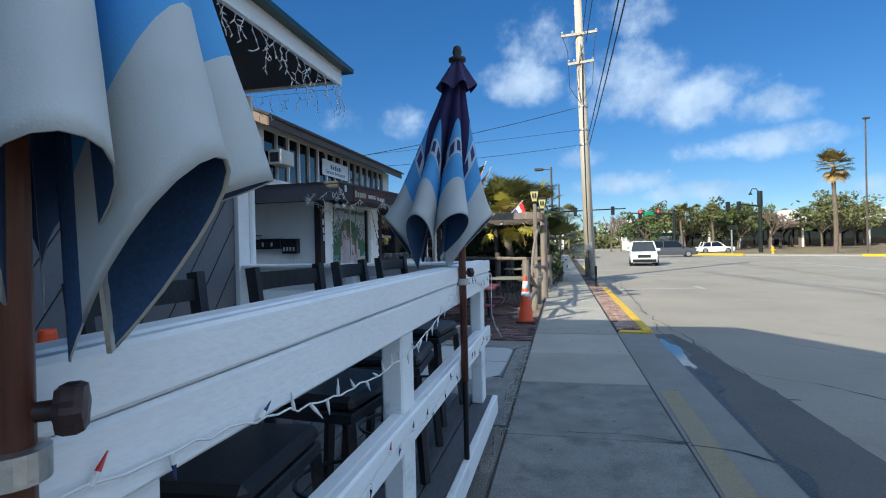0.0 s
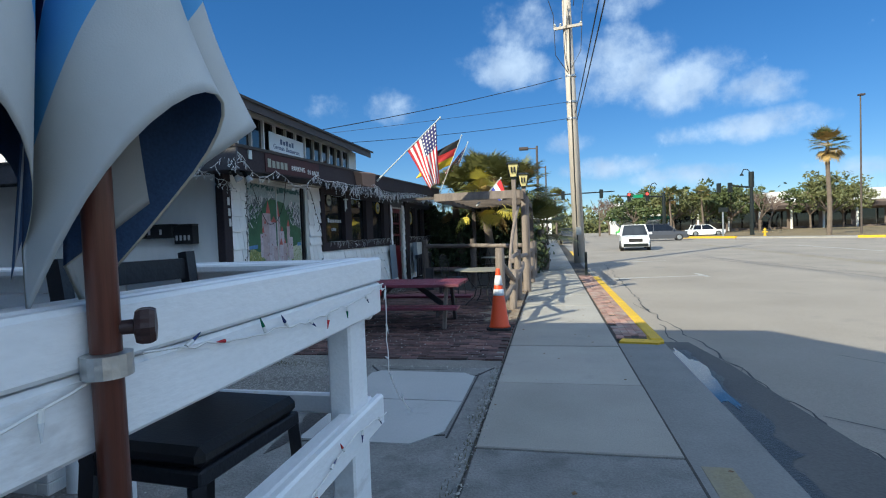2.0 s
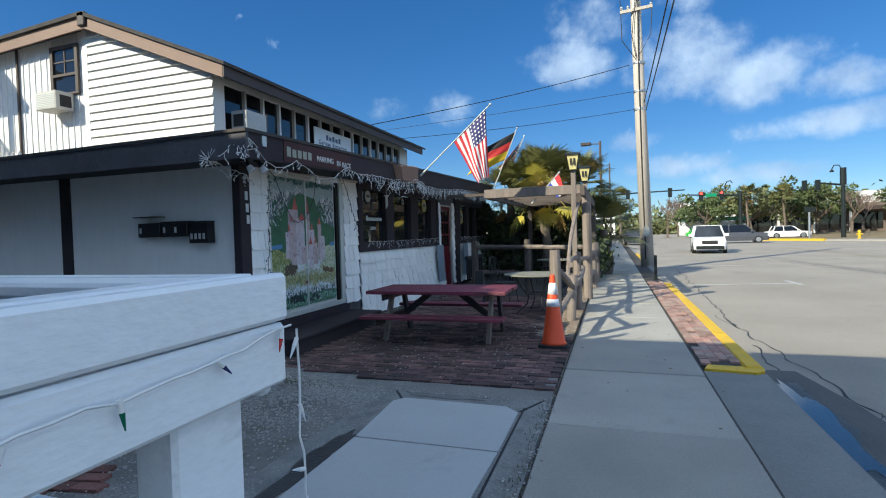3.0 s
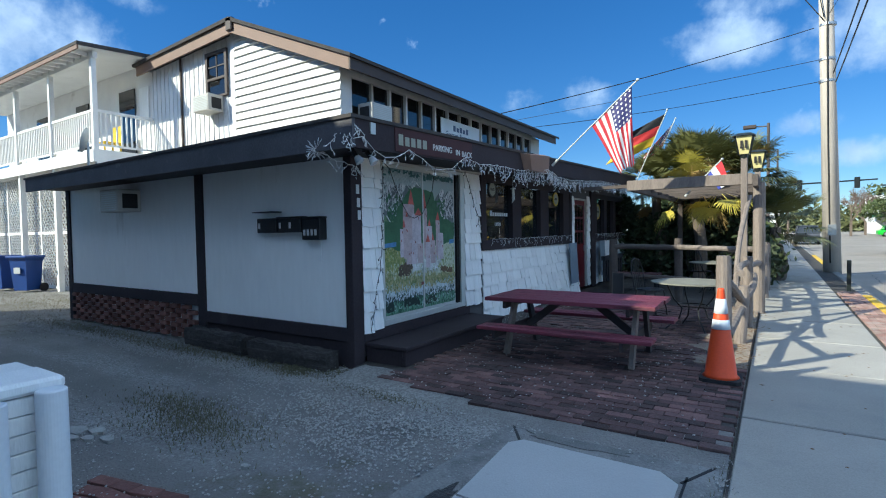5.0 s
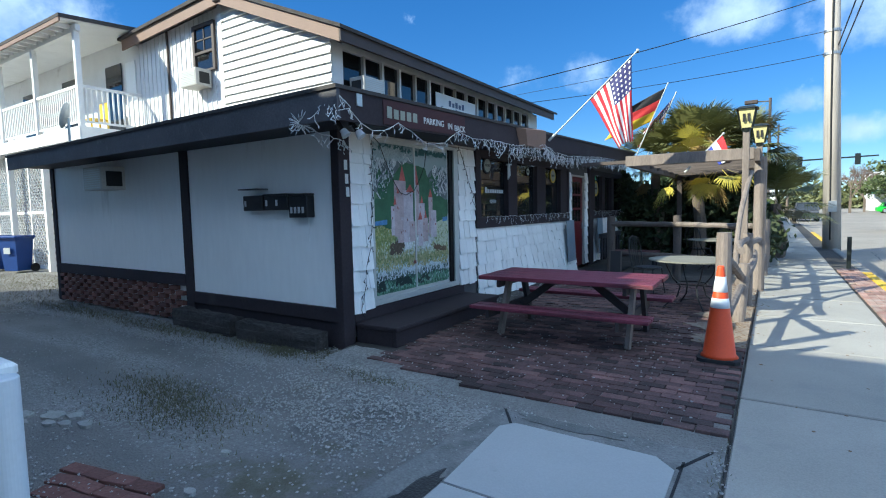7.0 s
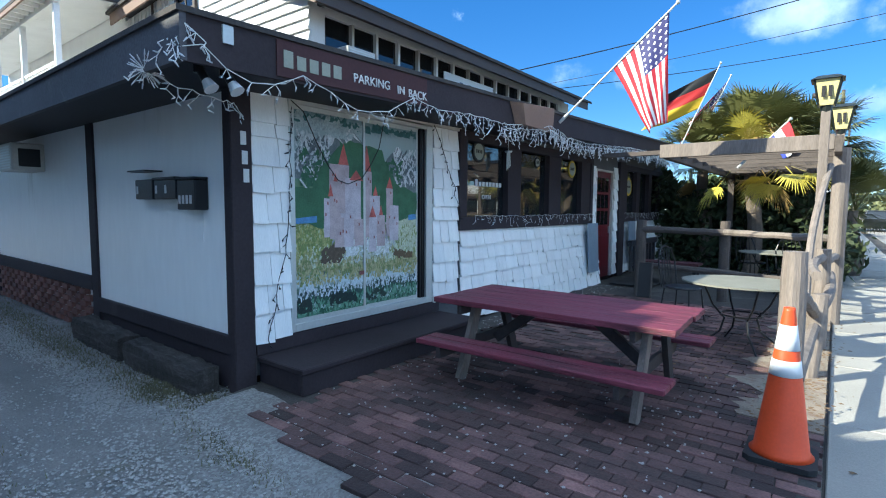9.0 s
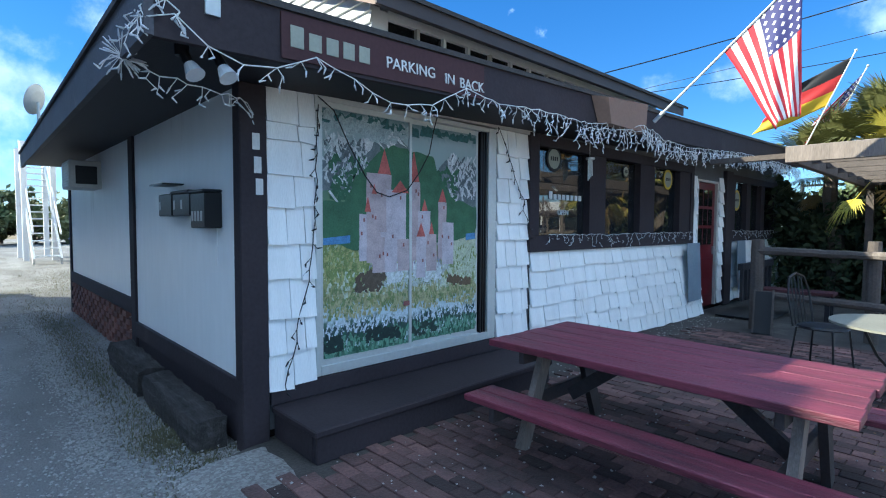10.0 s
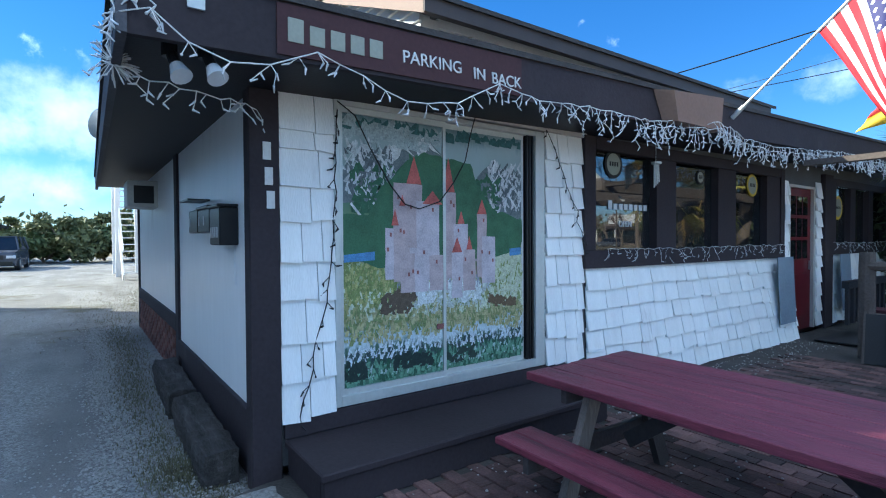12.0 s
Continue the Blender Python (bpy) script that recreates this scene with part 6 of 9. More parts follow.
def umbrella(seed, phase, wide, low, G=7, lean_x=-0.1, arch=0.13, print_scale=1.0):
    u = thing("patio_umbrella", "closed purple, blue and white canvas patio umbrella on wooden pole", "umbrella", (0, 0, 0), "closed umbrellas")
    bm = B()
    rod(bm, (0, 0, 0.74), (0, 0, 2.60), 0.021, 0.021, 20)
    part("pole", bm, M_POLEWOOD, u, "brown wooden pole", smooth=True)
    bm = B()
    rod(bm, (0, 0, 0.28), (0, 0, 0.75), 0.016, 0.016, 14)
    part("lower_pole", bm, M_BLACK, u)
    bm = B()
    lathe(bm, [(0.015, 2.58), (0.05, 2.59), (0.05, 2.605), (0.02, 2.615), (0.028, 2.64), (0.02, 2.67), (0.005, 2.68)], 20)
    part("finial", bm, M_TABLELEG, u, smooth=True)
    R = random.Random(seed)
    amp = [R.uniform(0.9, 1.12) for _ in range(G)]
    drop = [R.uniform(-0.07, 0.07) for _ in range(G)]
    na, nz = 192, 48
    bm = B()
    uvl = bm.loops.layers.uv.new("UVMap")
    outer, inner = [], []
    for j in range(nz + 1):
        t = j / nz                      # 0 at the hem, 1 at the top
        ro, ri = [], []
        for i in range(na):
            th = 2 * math.pi * i / na
            g = (th / (2 * math.pi) * G + phase) % G
            A = amp[int(g)]
            lobe = math.cos(2 * math.pi * (g - 0.5))          # 1 at the middle of a gore
            hem = low + arch * lobe + drop[int(g)] * (0.5 - 0.5 * lobe)
            z = hem + (2.54 - hem) * t
            s = max(0.0, 2.56 - z)
            base = 0.028 + wide * (0.27 * s - 0.02 * s * s)
            fold = 0.10 + 0.48 * min(1, s * 1.15)
            r = base * (1 + fold * lobe * A) * (1 + 0.05 * noise.noise(Vector((math.cos(th) * 2, math.sin(th) * 2, z * 3 + seed))))
            flare = max(0, 1 - t * 5)
            r *= 1 + 0.05 * flare * flare * max(0, lobe) + 0.02 * math.sin(9 * th + seed) * flare
            tw = th + 0.30 * s * math.sin(seed + 1.0) + 0.10 * math.sin(3 * th + seed) * s + 1.05 / G * math.sin(2 * math.pi * (g - 0.5)) * min(1, s * 1.25)
            off = Vector((lean_x * s, 0.0, 0))
            ro.append(bm.verts.new(off + Vector((r * math.cos(tw), r * math.sin(tw), z))))
            r2 = max(0.02, r - 0.005)
            ri.append(bm.verts.new(off + Vector((r2 * math.cos(tw), r2 * math.sin(tw), z))))
        outer.append(ro)
        inner.append(ri)
    for j in range(nz):
        for i in range(na):
            k = (i + 1) % na
            f = bm.faces.new((outer[j][i], outer[j][k], outer[j + 1][k], outer[j + 1][i]))
            for lp, (a, b) in zip(f.loops, ((i, j), (i + 1, j), (i + 1, j + 1), (i, j + 1))):
                lp[uvl].uv = (a / na * G + phase, b / nz * print_scale)
            f2 = bm.faces.new((inner[j][k], inner[j][i], inner[j + 1][i], inner[j + 1][k]))
            f2.material_index = 1
    for i in range(na):
        k = (i + 1) % na
        f = bm.faces.new((outer[0][k], outer[0][i], inner[0][i], inner[0][k]))
        f.material_index = 2
    bm.normal_update()
    me = bpy.data.meshes.new("canopy")
    bm.to_mesh(me)
    bm.free()
    for m in (M_CANVAS, M_CANVAS_IN, M_HEM):
        me.materials.append(m)
    me.polygons.foreach_set("use_smooth", [True] * len(me.polygons))
    can = new("canopy", me)
    can.parent = u
    tagged(can, "folded canvas canopy with blue bands and white border")
    bm = B()
    n = 40
    ring, ring2 = [], []
    for i in range(n):
        th = 2 * math.pi * i / n
        lobe = math.cos(6 * th)
        ring.append(bm.verts.new((0.03 * math.cos(th), 0.03 * math.sin(th), 2.585)))
        r = 0.105 * (1 + 0.18 * lobe)
        ring2.append(bm.verts.new((r * math.cos(th) - 0.01, r * math.sin(th), 2.43 + 0.018 * lobe)))
    for i in range(n):
        k = (i + 1) % n
        bm.faces.new((ring[i], ring[k], ring2[k], ring2[i]))
    top = part("vent_cap", bm, mat("purple_canvas", (0.035, 0.026, 0.085), 0.8, 0.2, 5, 300, 0.1), u, "purple top cap", smooth=True)
    bm = B()
    lathe(bm, [(0.026, 1.30), (0.034, 1.302), (0.034, 1.335), (0.026, 1.337)], 20)
    part("clamp", bm, M_STEEL, u, "galvanised pipe clamp")
    bm = B()
    lathe(bm, [(0.010, -0.05), (0.011, -0.016), (0.024, -0.013), (0.027, -0.006), (0.027, 0.006), (0.024, 0.013), (0.006, 0.015)], 24)
    for i, v in enumerate(list(bm.verts)):
        if i >= 48:
            v.co.xy *= 1 + 0.09 * math.cos(6 * math.atan2(v.co.y, v.co.x))
    turn = Vector((0.79, 0.61, 0)).to_track_quat("Z", "Y").to_matrix().to_4x4()
    for v in bm.verts:
        v.co = Matrix.Translation((0.041, 0.032, 1.37)) @ turn @ v.co
    part("knob", bm, M_KNOB, u, "brown plastic knob")
    return u


u1 = umbrella(3, 0.15, 0.50, 1.545, 9, 0.03, 0.075, 1.5)
u1.matrix_basis = pose(-0.735, 0.845, 0.0, 0, 0, 0)
u2 = umbrella(8, 0.62, 0.77, 1.57, 7, -0.16)
u2.matrix_basis = pose(-0.740, 3.35, 0.01, 0.6, 0, 0)

# ---- string lights ----
def strand(name, path, drops, label, r=0.0035, mw=None, mb=None, seed=1, lean=0.03, length=(0.04, 0.16), group="string lights", step=0.085):
    """A light string along path: from knots along the wire hang short twigs, each ending in a small bulb."""
    R = random.Random(seed)
    bm, bb = B(), B()
    pts = [Vector(p) for p in path]
    fine = []
    for a, b in zip(pts, pts[1:]):
        k = max(1, int((b - a).length / step))
        for i in range(k):
            fine.append(a.lerp(b, i / k) + Vector((R.uniform(-1, 1), R.uniform(-1, 1), R.uniform(-1, 1))) * 0.012)
    fine.append(pts[-1])
    tube(bm, fine, r * 1.15, 4)

    def bulb(p, d):
        rod(bb, p, p + d * 0.036, r * 2.2, r * 1.0, 5)
    for q in fine:
        for _ in range(drops):
            n = max(1, round(R.uniform(*length) / 0.05))
            p = q
            for s in range(n):
                e = p + Vector((R.uniform(-lean, lean), R.uniform(-0.045, 0.045), -R.uniform(0.03, 0.055)))
                rod(bm, p, e, r * 0.85, r * 0.85, 4)
                d = Vector((R.uniform(-0.6, 0.6), R.uniform(-1, 1), R.uniform(-1.0, 0.25))).normalized()
                bulb(e, d)
                p = e
    st = thing(name, label, "string lights", path[0], group)
    part("wire", bm, mw or M_BULBWIRE, st, kind="stuff")
    part("string_of_light", bb, mb or M_BULB, st, kind="stuff")
    return st


def bulb_knot(centre, n, radius, seed, label):
    """A bundle of string-light bulbs tied together, pointing outwards."""
    R = random.Random(seed)
    bm, bb = B(), B()
    c = Vector(centre)
    for _ in range(n):
        d = Vector((R.uniform(-1, 0.4), R.uniform(-0.5, 1), R.uniform(-0.8, 0.6))).normalized()
        e = c + d * radius * R.uniform(0.6, 1.0)
        rod(bm, c + d * 0.01, e, 0.0026, 0.0026, 4)
        rod(bb, e, e + d * 0.035, 0.0058, 0.0028, 5)
    st = thing("icicle_lights", label, "string lights", centre, "string lights")
    part("wire", bm, M_BULBWIRE, st, kind="stuff")
    part("string_of_light", bb, M_BULB, st, kind="stuff")


front_path = [(-4.28, 8.12, 2.42), (-3.98, 8.10, 2.30), (-3.72, 8.12, 2.42), (-3.66, 8.25, 2.44), (-3.66, 8.40, 2.33), (-3.66, 8.56, 2.29), (-3.66, 8.74, 2.30), (-3.66, 8.97, 2.42), (-3.66, 9.2, 2.34), (-3.66, 9.48, 2.25), (-3.66, 9.8, 2.28), (-3.66, 10.14, 2.46), (-3.66, 10.5, 2.40), (-3.66, 11.0, 2.45), (-3.66, 11.6, 2.43), (-3.64, 12.2, 2.48), (-3.56, 12.7, 2.52), (-3.64, 13.3, 2.47), (-3.66, 14, 2.46), (-3.66, 15, 2.52), (-3.66, 16.2, 2.60), (-3.66, 17.5, 2.62), (-3.66, 18.6, 2.62), (-3.66, 19.5, 2.60)]
DROOP = "white icicle string lights drooping along the dark fascia"
strand("icicle_lights", front_path[2:12], 2, DROOP, 0.003, seed=2, length=(0.03, 0.09), step=0.10)
strand("icicle_lights", front_path[11:14], 2, DROOP, 0.003, seed=14, length=(0.04, 0.13))
strand("icicle_lights", front_path[13:], 1, DROOP, 0.003, seed=3, length=(0.08, 0.26), lean=0.02, step=0.06)
strand("icicle_lights", [p + Vector((0.0, 0.0, -0.05)) for p in map(Vector, front_path[14:])], 1, DROOP, 0.003, seed=15, length=(0.05, 0.20), lean=0.02, step=0.075)
strand("icicle_lights", [(-4.20, 8.12, 2.36), (-4.05, 8.3, 2.26), (-4.02, 8.48, 2.22), (-4.14, 8.68, 2.24), (-4.34, 8.86, 2.26)], 1, "white icicle lights strung across the eave corner", 0.003, seed=4, length=(0.04, 0.12), step=0.06)
strand("icicle_lights", [(-3.98, 8.13, 2.40), (-3.84, 8.16, 2.52), (-3.76, 8.14, 2.42), (-3.70, 8.18, 2.56), (-3.67, 8.28, 2.46)], 2, "tangled white icicle lights at the eave corner", 0.003, seed=5, length=(0.04, 0.10), step=0.05)
bulb_knot((-4.19, 8.15, 2.36), 46, 0.10, 6, "bundled white icicle lights tied under the eave corner")
strand("window_lights", [(FX + 0.06, 12.1, 1.40), (FX + 0.06, 13.5, 1.385), (FX + 0.06, 14.8, 1.40), (FX + 0.06, 16.1, 1.395)], 1, "white icicle lights stapled along the dark window sill", 0.0022, seed=6, length=(0.06, 0.16))
strand("window_lights", [(FX + 0.06, 18.0, 1.42), (FX + 0.06, 19.5, 1.40), (FX + 0.06, 20.9, 1.42)], 1, "white icicle lights stapled along the dark window sill", 0.0022, seed=7, length=(0.06, 0.2))
# dark strings on the wall and mural
wire("dark_string", [(FX + 0.02, 9.38, 2.40), (FX + 0.03, 9.50, 2.32), (FX + 0.03, 9.62, 2.10), (FX + 0.03, 9.77, 1.87), (FX + 0.03, 9.88, 1.75), (FX + 0.03, 10.0, 1.72), (FX + 0.03, 10.18, 1.78), (FX + 0.03, 10.31, 1.93), (FX + 0.03, 10.42, 2.1), (FX + 0.03, 10.47, 2.3), (FX + 0.03, 10.52, 2.45)], 0.0045, M_WIRE, "thin dark light string drooping across the mural doors", "string lights")
strand("dark_string", [(FX + 0.03, 9.38, 2.35), (FX + 0.03, 9.36, 1.9), (FX + 0.03, 9.34, 1.44), (FX + 0.03, 9.30, 1.1), (FX + 0.03, 9.23, 0.87), (FX + 0.03, 9.17, 0.6), (FX + 0.03, 9.11, 0.40)], 1, "thin dark light string hanging down the shingles", 0.0035, M_WIRE, M_WIRE, seed=9, lean=0.012, length=(0.01, 0.03))
strand("dark_string", [(FX + 0.03, 11.31, 2.44), (FX + 0.03, 11.44, 2.25), (FX + 0.03, 11.57, 1.97), (FX + 0.03, 11.7, 1.75), (FX + 0.05, 11.80, 1.41)], 1, "thin dark light string hanging down the shingles", 0.0035, M_WIRE, M_WIRE, seed=10, lean=0.012, length=(0.01, 0.03))

# coloured string on the deck railing
def bulb_string(path, seed, label, colours=True, step=0.11):
    R = random.Random(seed)
    st = thing("bulb_string", label, "string lights", path[0], "railing string lights")
    bm = B()
    pts = [Vector(p) for p in path]
    run = [pts[0]]
    for a, b in zip(pts, pts[1:]):
        k = max(2, int((b - a).length / 0.04))
        for i in range(1, k + 1):
            run.append(a.lerp(b, i / k) + (Vector((0, R.uniform(-.006, .006), R.uniform(-.006, .006))) if i < k else Vector()))
    tube(bm, run, 0.0024, 5)
    part("wire", bm, M_BULBWIRE, st)
    total = 0
    for a, b in zip(pts, pts[1:]):
        k = max(1, int((b - a).length / step))
        for i in range(k):
            q = a.lerp(b, (i + R.uniform(0.2, 0.8)) / k)
            d = Vector((0.012, R.uniform(-0.6, 0.6), R.uniform(-1, 0.9))).normalized()
            bm = B()
            rod(bm, q, q + d * 0.018, 0.0045, 0.0045, 8)
            sk = part("socket", bm, M_BULBWIRE, st)
            bm = B()
            rod(bm, q + d * 0.018, q + d * 0.044, 0.0042, 0.001, 8)
            part("bulb", bm, R.choice((M_BULB_RED, M_BULB_BLUE, M_BULB_GREEN, M_BULB_BLUE)) if colours else M_BULB, sk)
    return st


XR = -0.756
bulb_string([(XR, 0.9, 1.25), (XR, 1.05, 1.235), (XR, 1.22, 1.225), (XR, 1.38, 1.195)], 1, "white wire with coloured bulbs pinned to the railing")
bulb_string(sag((XR, 1.38, 1.195), (XR, 2.42, 1.14), 0.035, 6) + sag((XR, 2.42, 1.14), (XR, 3.38, 1.325), 0.015, 5), 2, "white wire with clear bulbs drooping below the railing", False, 0.08)
bulb_string([(XR, 3.42, 1.325), (XR, 3.7, 1.29), (XR, 4.1, 1.27), (XR, 4.5, 1.29), (XR, 4.64, 1.31)], 3, "white wire with coloured bulbs pinned to the railing")
bulb_string([(XR, 1.6, 0.80), (XR, 2.1, 0.835), (XR, 2.6, 0.79), (XR, 3.1, 0.84), (XR, 3.4, 0.82), (XR, 3.9, 0.79), (XR, 4.3, 0.84), (XR, 4.62, 0.80)], 4, "white wire with coloured bulbs along the lower rail", True, 0.13)
bulb_string([(XR + 0.005, 4.652, 1.30), (XR, 4.66, 1.12), (XR, 4.67, 0.95), (XR + 0.03, 4.70, 0.84), (XR + 0.07, 4.74, 0.76)], 5, "loose white light string hanging off the railing end", False, 0.09)
strand("icicle_lights", [(-2.04, 2.5, 2.98), (-2.04, 3.3, 2.97), (-2.04, 4.0, 2.97), (-2.04, 4.64, 2.97)], 1, "white icicle lights hanging from the white fascia", 0.0025, seed=12, length=(0.1, 0.32), lean=0.02)
strand("icicle_lights", [(-2.10, 4.68, 2.97), (-2.5, 4.68, 2.96), (-2.95, 4.68, 2.97)], 1, "white icicle lights hanging from the white fascia", 0.002, seed=13, length=(0.1, 0.32), lean=0.02)

# ---- flags ----
def us_cloth():
    m = bpy.data.materials.new("striped_flag")
    m.use_nodes = True
    nt = m.node_tree
    N, L = nt.nodes.new, nt.links.new
    b = nt.nodes["Principled BSDF"]
    b.inputs["Roughness"].default_value = 0.7
    uv = N("ShaderNodeUVMap")
    sep = N("ShaderNodeSeparateXYZ")
    L(uv.outputs[0], sep.inputs[0])

    def op(kind, a, bb):
        n = N("ShaderNodeMath")
        n.operation = kind
        for i, s in enumerate((a, bb)):
            if isinstance(s, (int, float)):
                n.inputs[i].default_value = s
            else:
                L(s, n.inputs[i])
        return n.outputs[0]
    u, v = sep.outputs["X"], sep.outputs["Y"]
    stripe = op("MODULO", op("FLOOR", op("MULTIPLY", v, 12.99), 0), 2)
    mix = N("ShaderNodeMix")
    mix.data_type = "RGBA"
    L(stripe, mix.inputs["Factor"])
    mix.inputs["A"].default_value, mix.inputs["B"].default_value = (0.45, 0.02, 0.035, 1), (0.75, 0.74, 0.72, 1)
    canton = op("MULTIPLY", op("LESS_THAN", u, 0.4), op("GREATER_THAN", v, 6 / 13))
    su = op("ABSOLUTE", op("SUBTRACT", op("FRACT", op("MULTIPLY", u, 6 / 0.4), 0), 0.5), 0)
    sv = op("ABSOLUTE", op("SUBTRACT", op("FRACT", op("MULTIPLY", op("SUBTRACT", v, 6 / 13), 5 * 13 / 7), 0), 0.5), 0)
    star = op("LESS_THAN", op("ADD", su, sv), 0.28)
    mix3 = N("ShaderNodeMix")
    mix3.data_type = "RGBA"
    L(star, mix3.inputs["Factor"])
    mix3.inputs["A"].default_value, mix3.inputs["B"].default_value = (0.03, 0.03, 0.13, 1), (0.75, 0.74, 0.72, 1)
    mix2 = N("ShaderNodeMix")
    mix2.data_type = "RGBA"
    L(canton, mix2.inputs["Factor"])
    L(mix.outputs["Result"], mix2.inputs["A"])
    L(mix3.outputs["Result"], mix2.inputs["B"])
    L(mix2.outputs["Result"], b.inputs["Base Color"])
    b.inputs["Transmission Weight"].default_value = 0.0
    return m


def band_cloth(stops):
    m = bpy.data.materials.new("banded_flag")
    m.use_nodes = True
    nt = m.node_tree
    N, L = nt.nodes.new, nt.links.new
    b = nt.nodes["Principled BSDF"]
    b.inputs["Roughness"].default_value = 0.7
    uv = N("ShaderNodeUVMap")
    sep = N("ShaderNodeSeparateXYZ")
    L(uv.outputs[0], sep.inputs[0])
    ramp = N("ShaderNodeValToRGB")
    ramp.color_ramp.interpolation = "CONSTANT"
    e = ramp.color_ramp.elements
    e[0].position, e[0].color = stops[0][0], (*stops[0][1], 1)
    e[1].position, e[1].color = stops[-1][0], (*stops[-1][1], 1)
    for p, c in stops[1:-1]:
        e.new(p).color = (*c, 1)
    L(sep.outputs["Y"], ramp.inputs[0])
    L(ramp.outputs[0], b.inputs["Base Color"])
    return m


M_US = us_cloth()
M_DE = band_cloth([(0.0, (0.62, 0.42, 0.02)), (0.333, (0.48, 0.03, 0.03)), (0.667, (0.014, 0.014, 0.016))])
M_RW = band_cloth([(0.0, (0.03, 0.05, 0.35)), (0.25, (0.75, 0.74, 0.72)), (0.6, (0.55, 0.02, 0.03))])


def flag(label, foot, tip, hoist, fly, cloth, swing, seed, top_gap=0.12, droop=0.75, gather=0.2):
    """A flag on a slanting pole: its hoist runs down the pole from near the tip, the fly hangs down in folds."""
    f = thing("flag", label, "flag", foot, "flags on the restaurant front")
    foot, tip = Vector(foot), Vector(tip)
    way = (tip - foot).normalized()
    bm = B()
    rod(bm, foot, tip, 0.013, 0.013, 10)
    part("flagpole", bm, M_ALU, f, "pale metal flagpole")
    bm = B()
    rod(bm, foot - way * 0.04, foot + way * 0.1, 0.022, 0.022, 10)
    part("bracket", bm, M_ALU, f)
    bm = B()
    bmesh.ops.create_icosphere(bm, subdivisions=2, radius=0.026, matrix=Matrix.Translation(tip))
    part("finial", bm, M_ALU, f)
    a = tip - way * top_gap
    b = a - way * hoist
    bm = B()
    uvl = bm.loops.layers.uv.new("UVMap")
    nu, nv = 36, 22
    sw = Vector(swing)
    grid = []
    for i in range(nu + 1):
        u = i / nu
        col = []
        for j in range(nv + 1):
            v = j / nv
            p = b.lerp(a, v)
            d = (sw * (1 - droop) + Vector((0, 0, -1)) * droop).normalized()
            q = p + d * fly * u
            # the cloth gathers towards the vertical as it hangs
            q += (a - p) * gather * u
            ph = 5.5 * v + 3.0 * u + seed
            side = Vector((-way.y, way.x, 0)).normalized() if abs(way.x) + abs(way.y) > 0.01 else Vector((1, 0, 0))
            q += side * (0.10 * u * math.sin(ph) + 0.05 * u * math.sin(2.3 * ph + 1)) * fly * 0.6
            q += Vector((0, 0, 0.03 * math.sin(4 * v + 6 * u + seed))) * u
            col.append(bm.verts.new(q))
        grid.append(col)
    for i in range(nu):
        for j in range(nv):
            fc = bm.faces.new((grid[i][j], grid[i + 1][j], grid[i + 1][j + 1], grid[i][j + 1]))
            for lp, (x, y) in zip(fc.loops, ((i, j), (i + 1, j), (i + 1, j + 1), (i, j + 1))):
                lp[uvl].uv = (x / nu, y / nv)
    me = bpy.data.meshes.new("cloth")
    bm.to_mesh(me)
    bm.free()
    me.materials.append(cloth)
    me.polygons.foreach_set("use_smooth", [True] * len(me.polygons))
    ob = new("cloth", me)
    ob.parent = f
    ob.matrix_parent_inverse = world_of(f).inverted()
    so = ob.modifiers.new("thick", "SOLIDIFY")
    so.thickness = 0.004
    return f


flag("striped flag with starred blue canton on a slanting pole", (-3.66, 13.15, 2.68), (-2.27, 13.2, 3.90), 0.85, 1.25, M_US, (0.25, 0.15, 0), 0.4, 0.12, 0.97, 0.72)
flag("black, red and gold flag on a slanting pole", (-3.66, 19.4, 2.80), (-2.82, 19.2, 4.64), 0.90, 1.30, M_DE, (-1.0, -0.30, 0.0), 1.7, 0.1, 0.34, 0.12)
flag("smaller striped flag with starred canton on a slanting pole", (-3.66, 20.6, 2.80), (-2.8, 20.4, 4.62), 0.80, 1.2, M_US, (-1.0, -0.15, 0), 2.6, 0.08, 0.55, 0.25)
flag("red and white flag hanging over the pergola", (-1.95, 16.1, 2.2), (-1.30, 16.0, 2.86), 0.35, 0.42, M_RW, (0.4, -0.2, 0), 3.1, 0.03, 0.5)

# ---- lean-to fence, pergola and lanterns along the sidewalk ----
def round_post(x, y, h, r, lean=(0, 0), label="weathered round wooden fence post", material=None):
    bm = B()
    n, seg = 8, 12
    prev = None
    for k in range(n + 1):
        z = 0.0 + h * k / n
        rr = r * (1 + 0.06 * noise.noise(Vector((x * 3, y * 3, z * 2)))) * (0.92 if k == n else 1)
        ring = [bm.verts.new((x + lean[0] * k / n + rr * math.cos(a), y + lean[1] * k / n + rr * math.sin(a), z)) for a in [2 * math.pi * i / seg for i in range(seg)]]
        if prev:
            for i in range(seg):
                bm.faces.new((prev[i], prev[(i + 1) % seg], ring[(i + 1) % seg], ring[i]))
        prev = ring
    bm.faces.new(prev)
    return solid("fence_post", bm, material or M_WOODPOST, label, "post", "rustic fence posts", smooth=False)


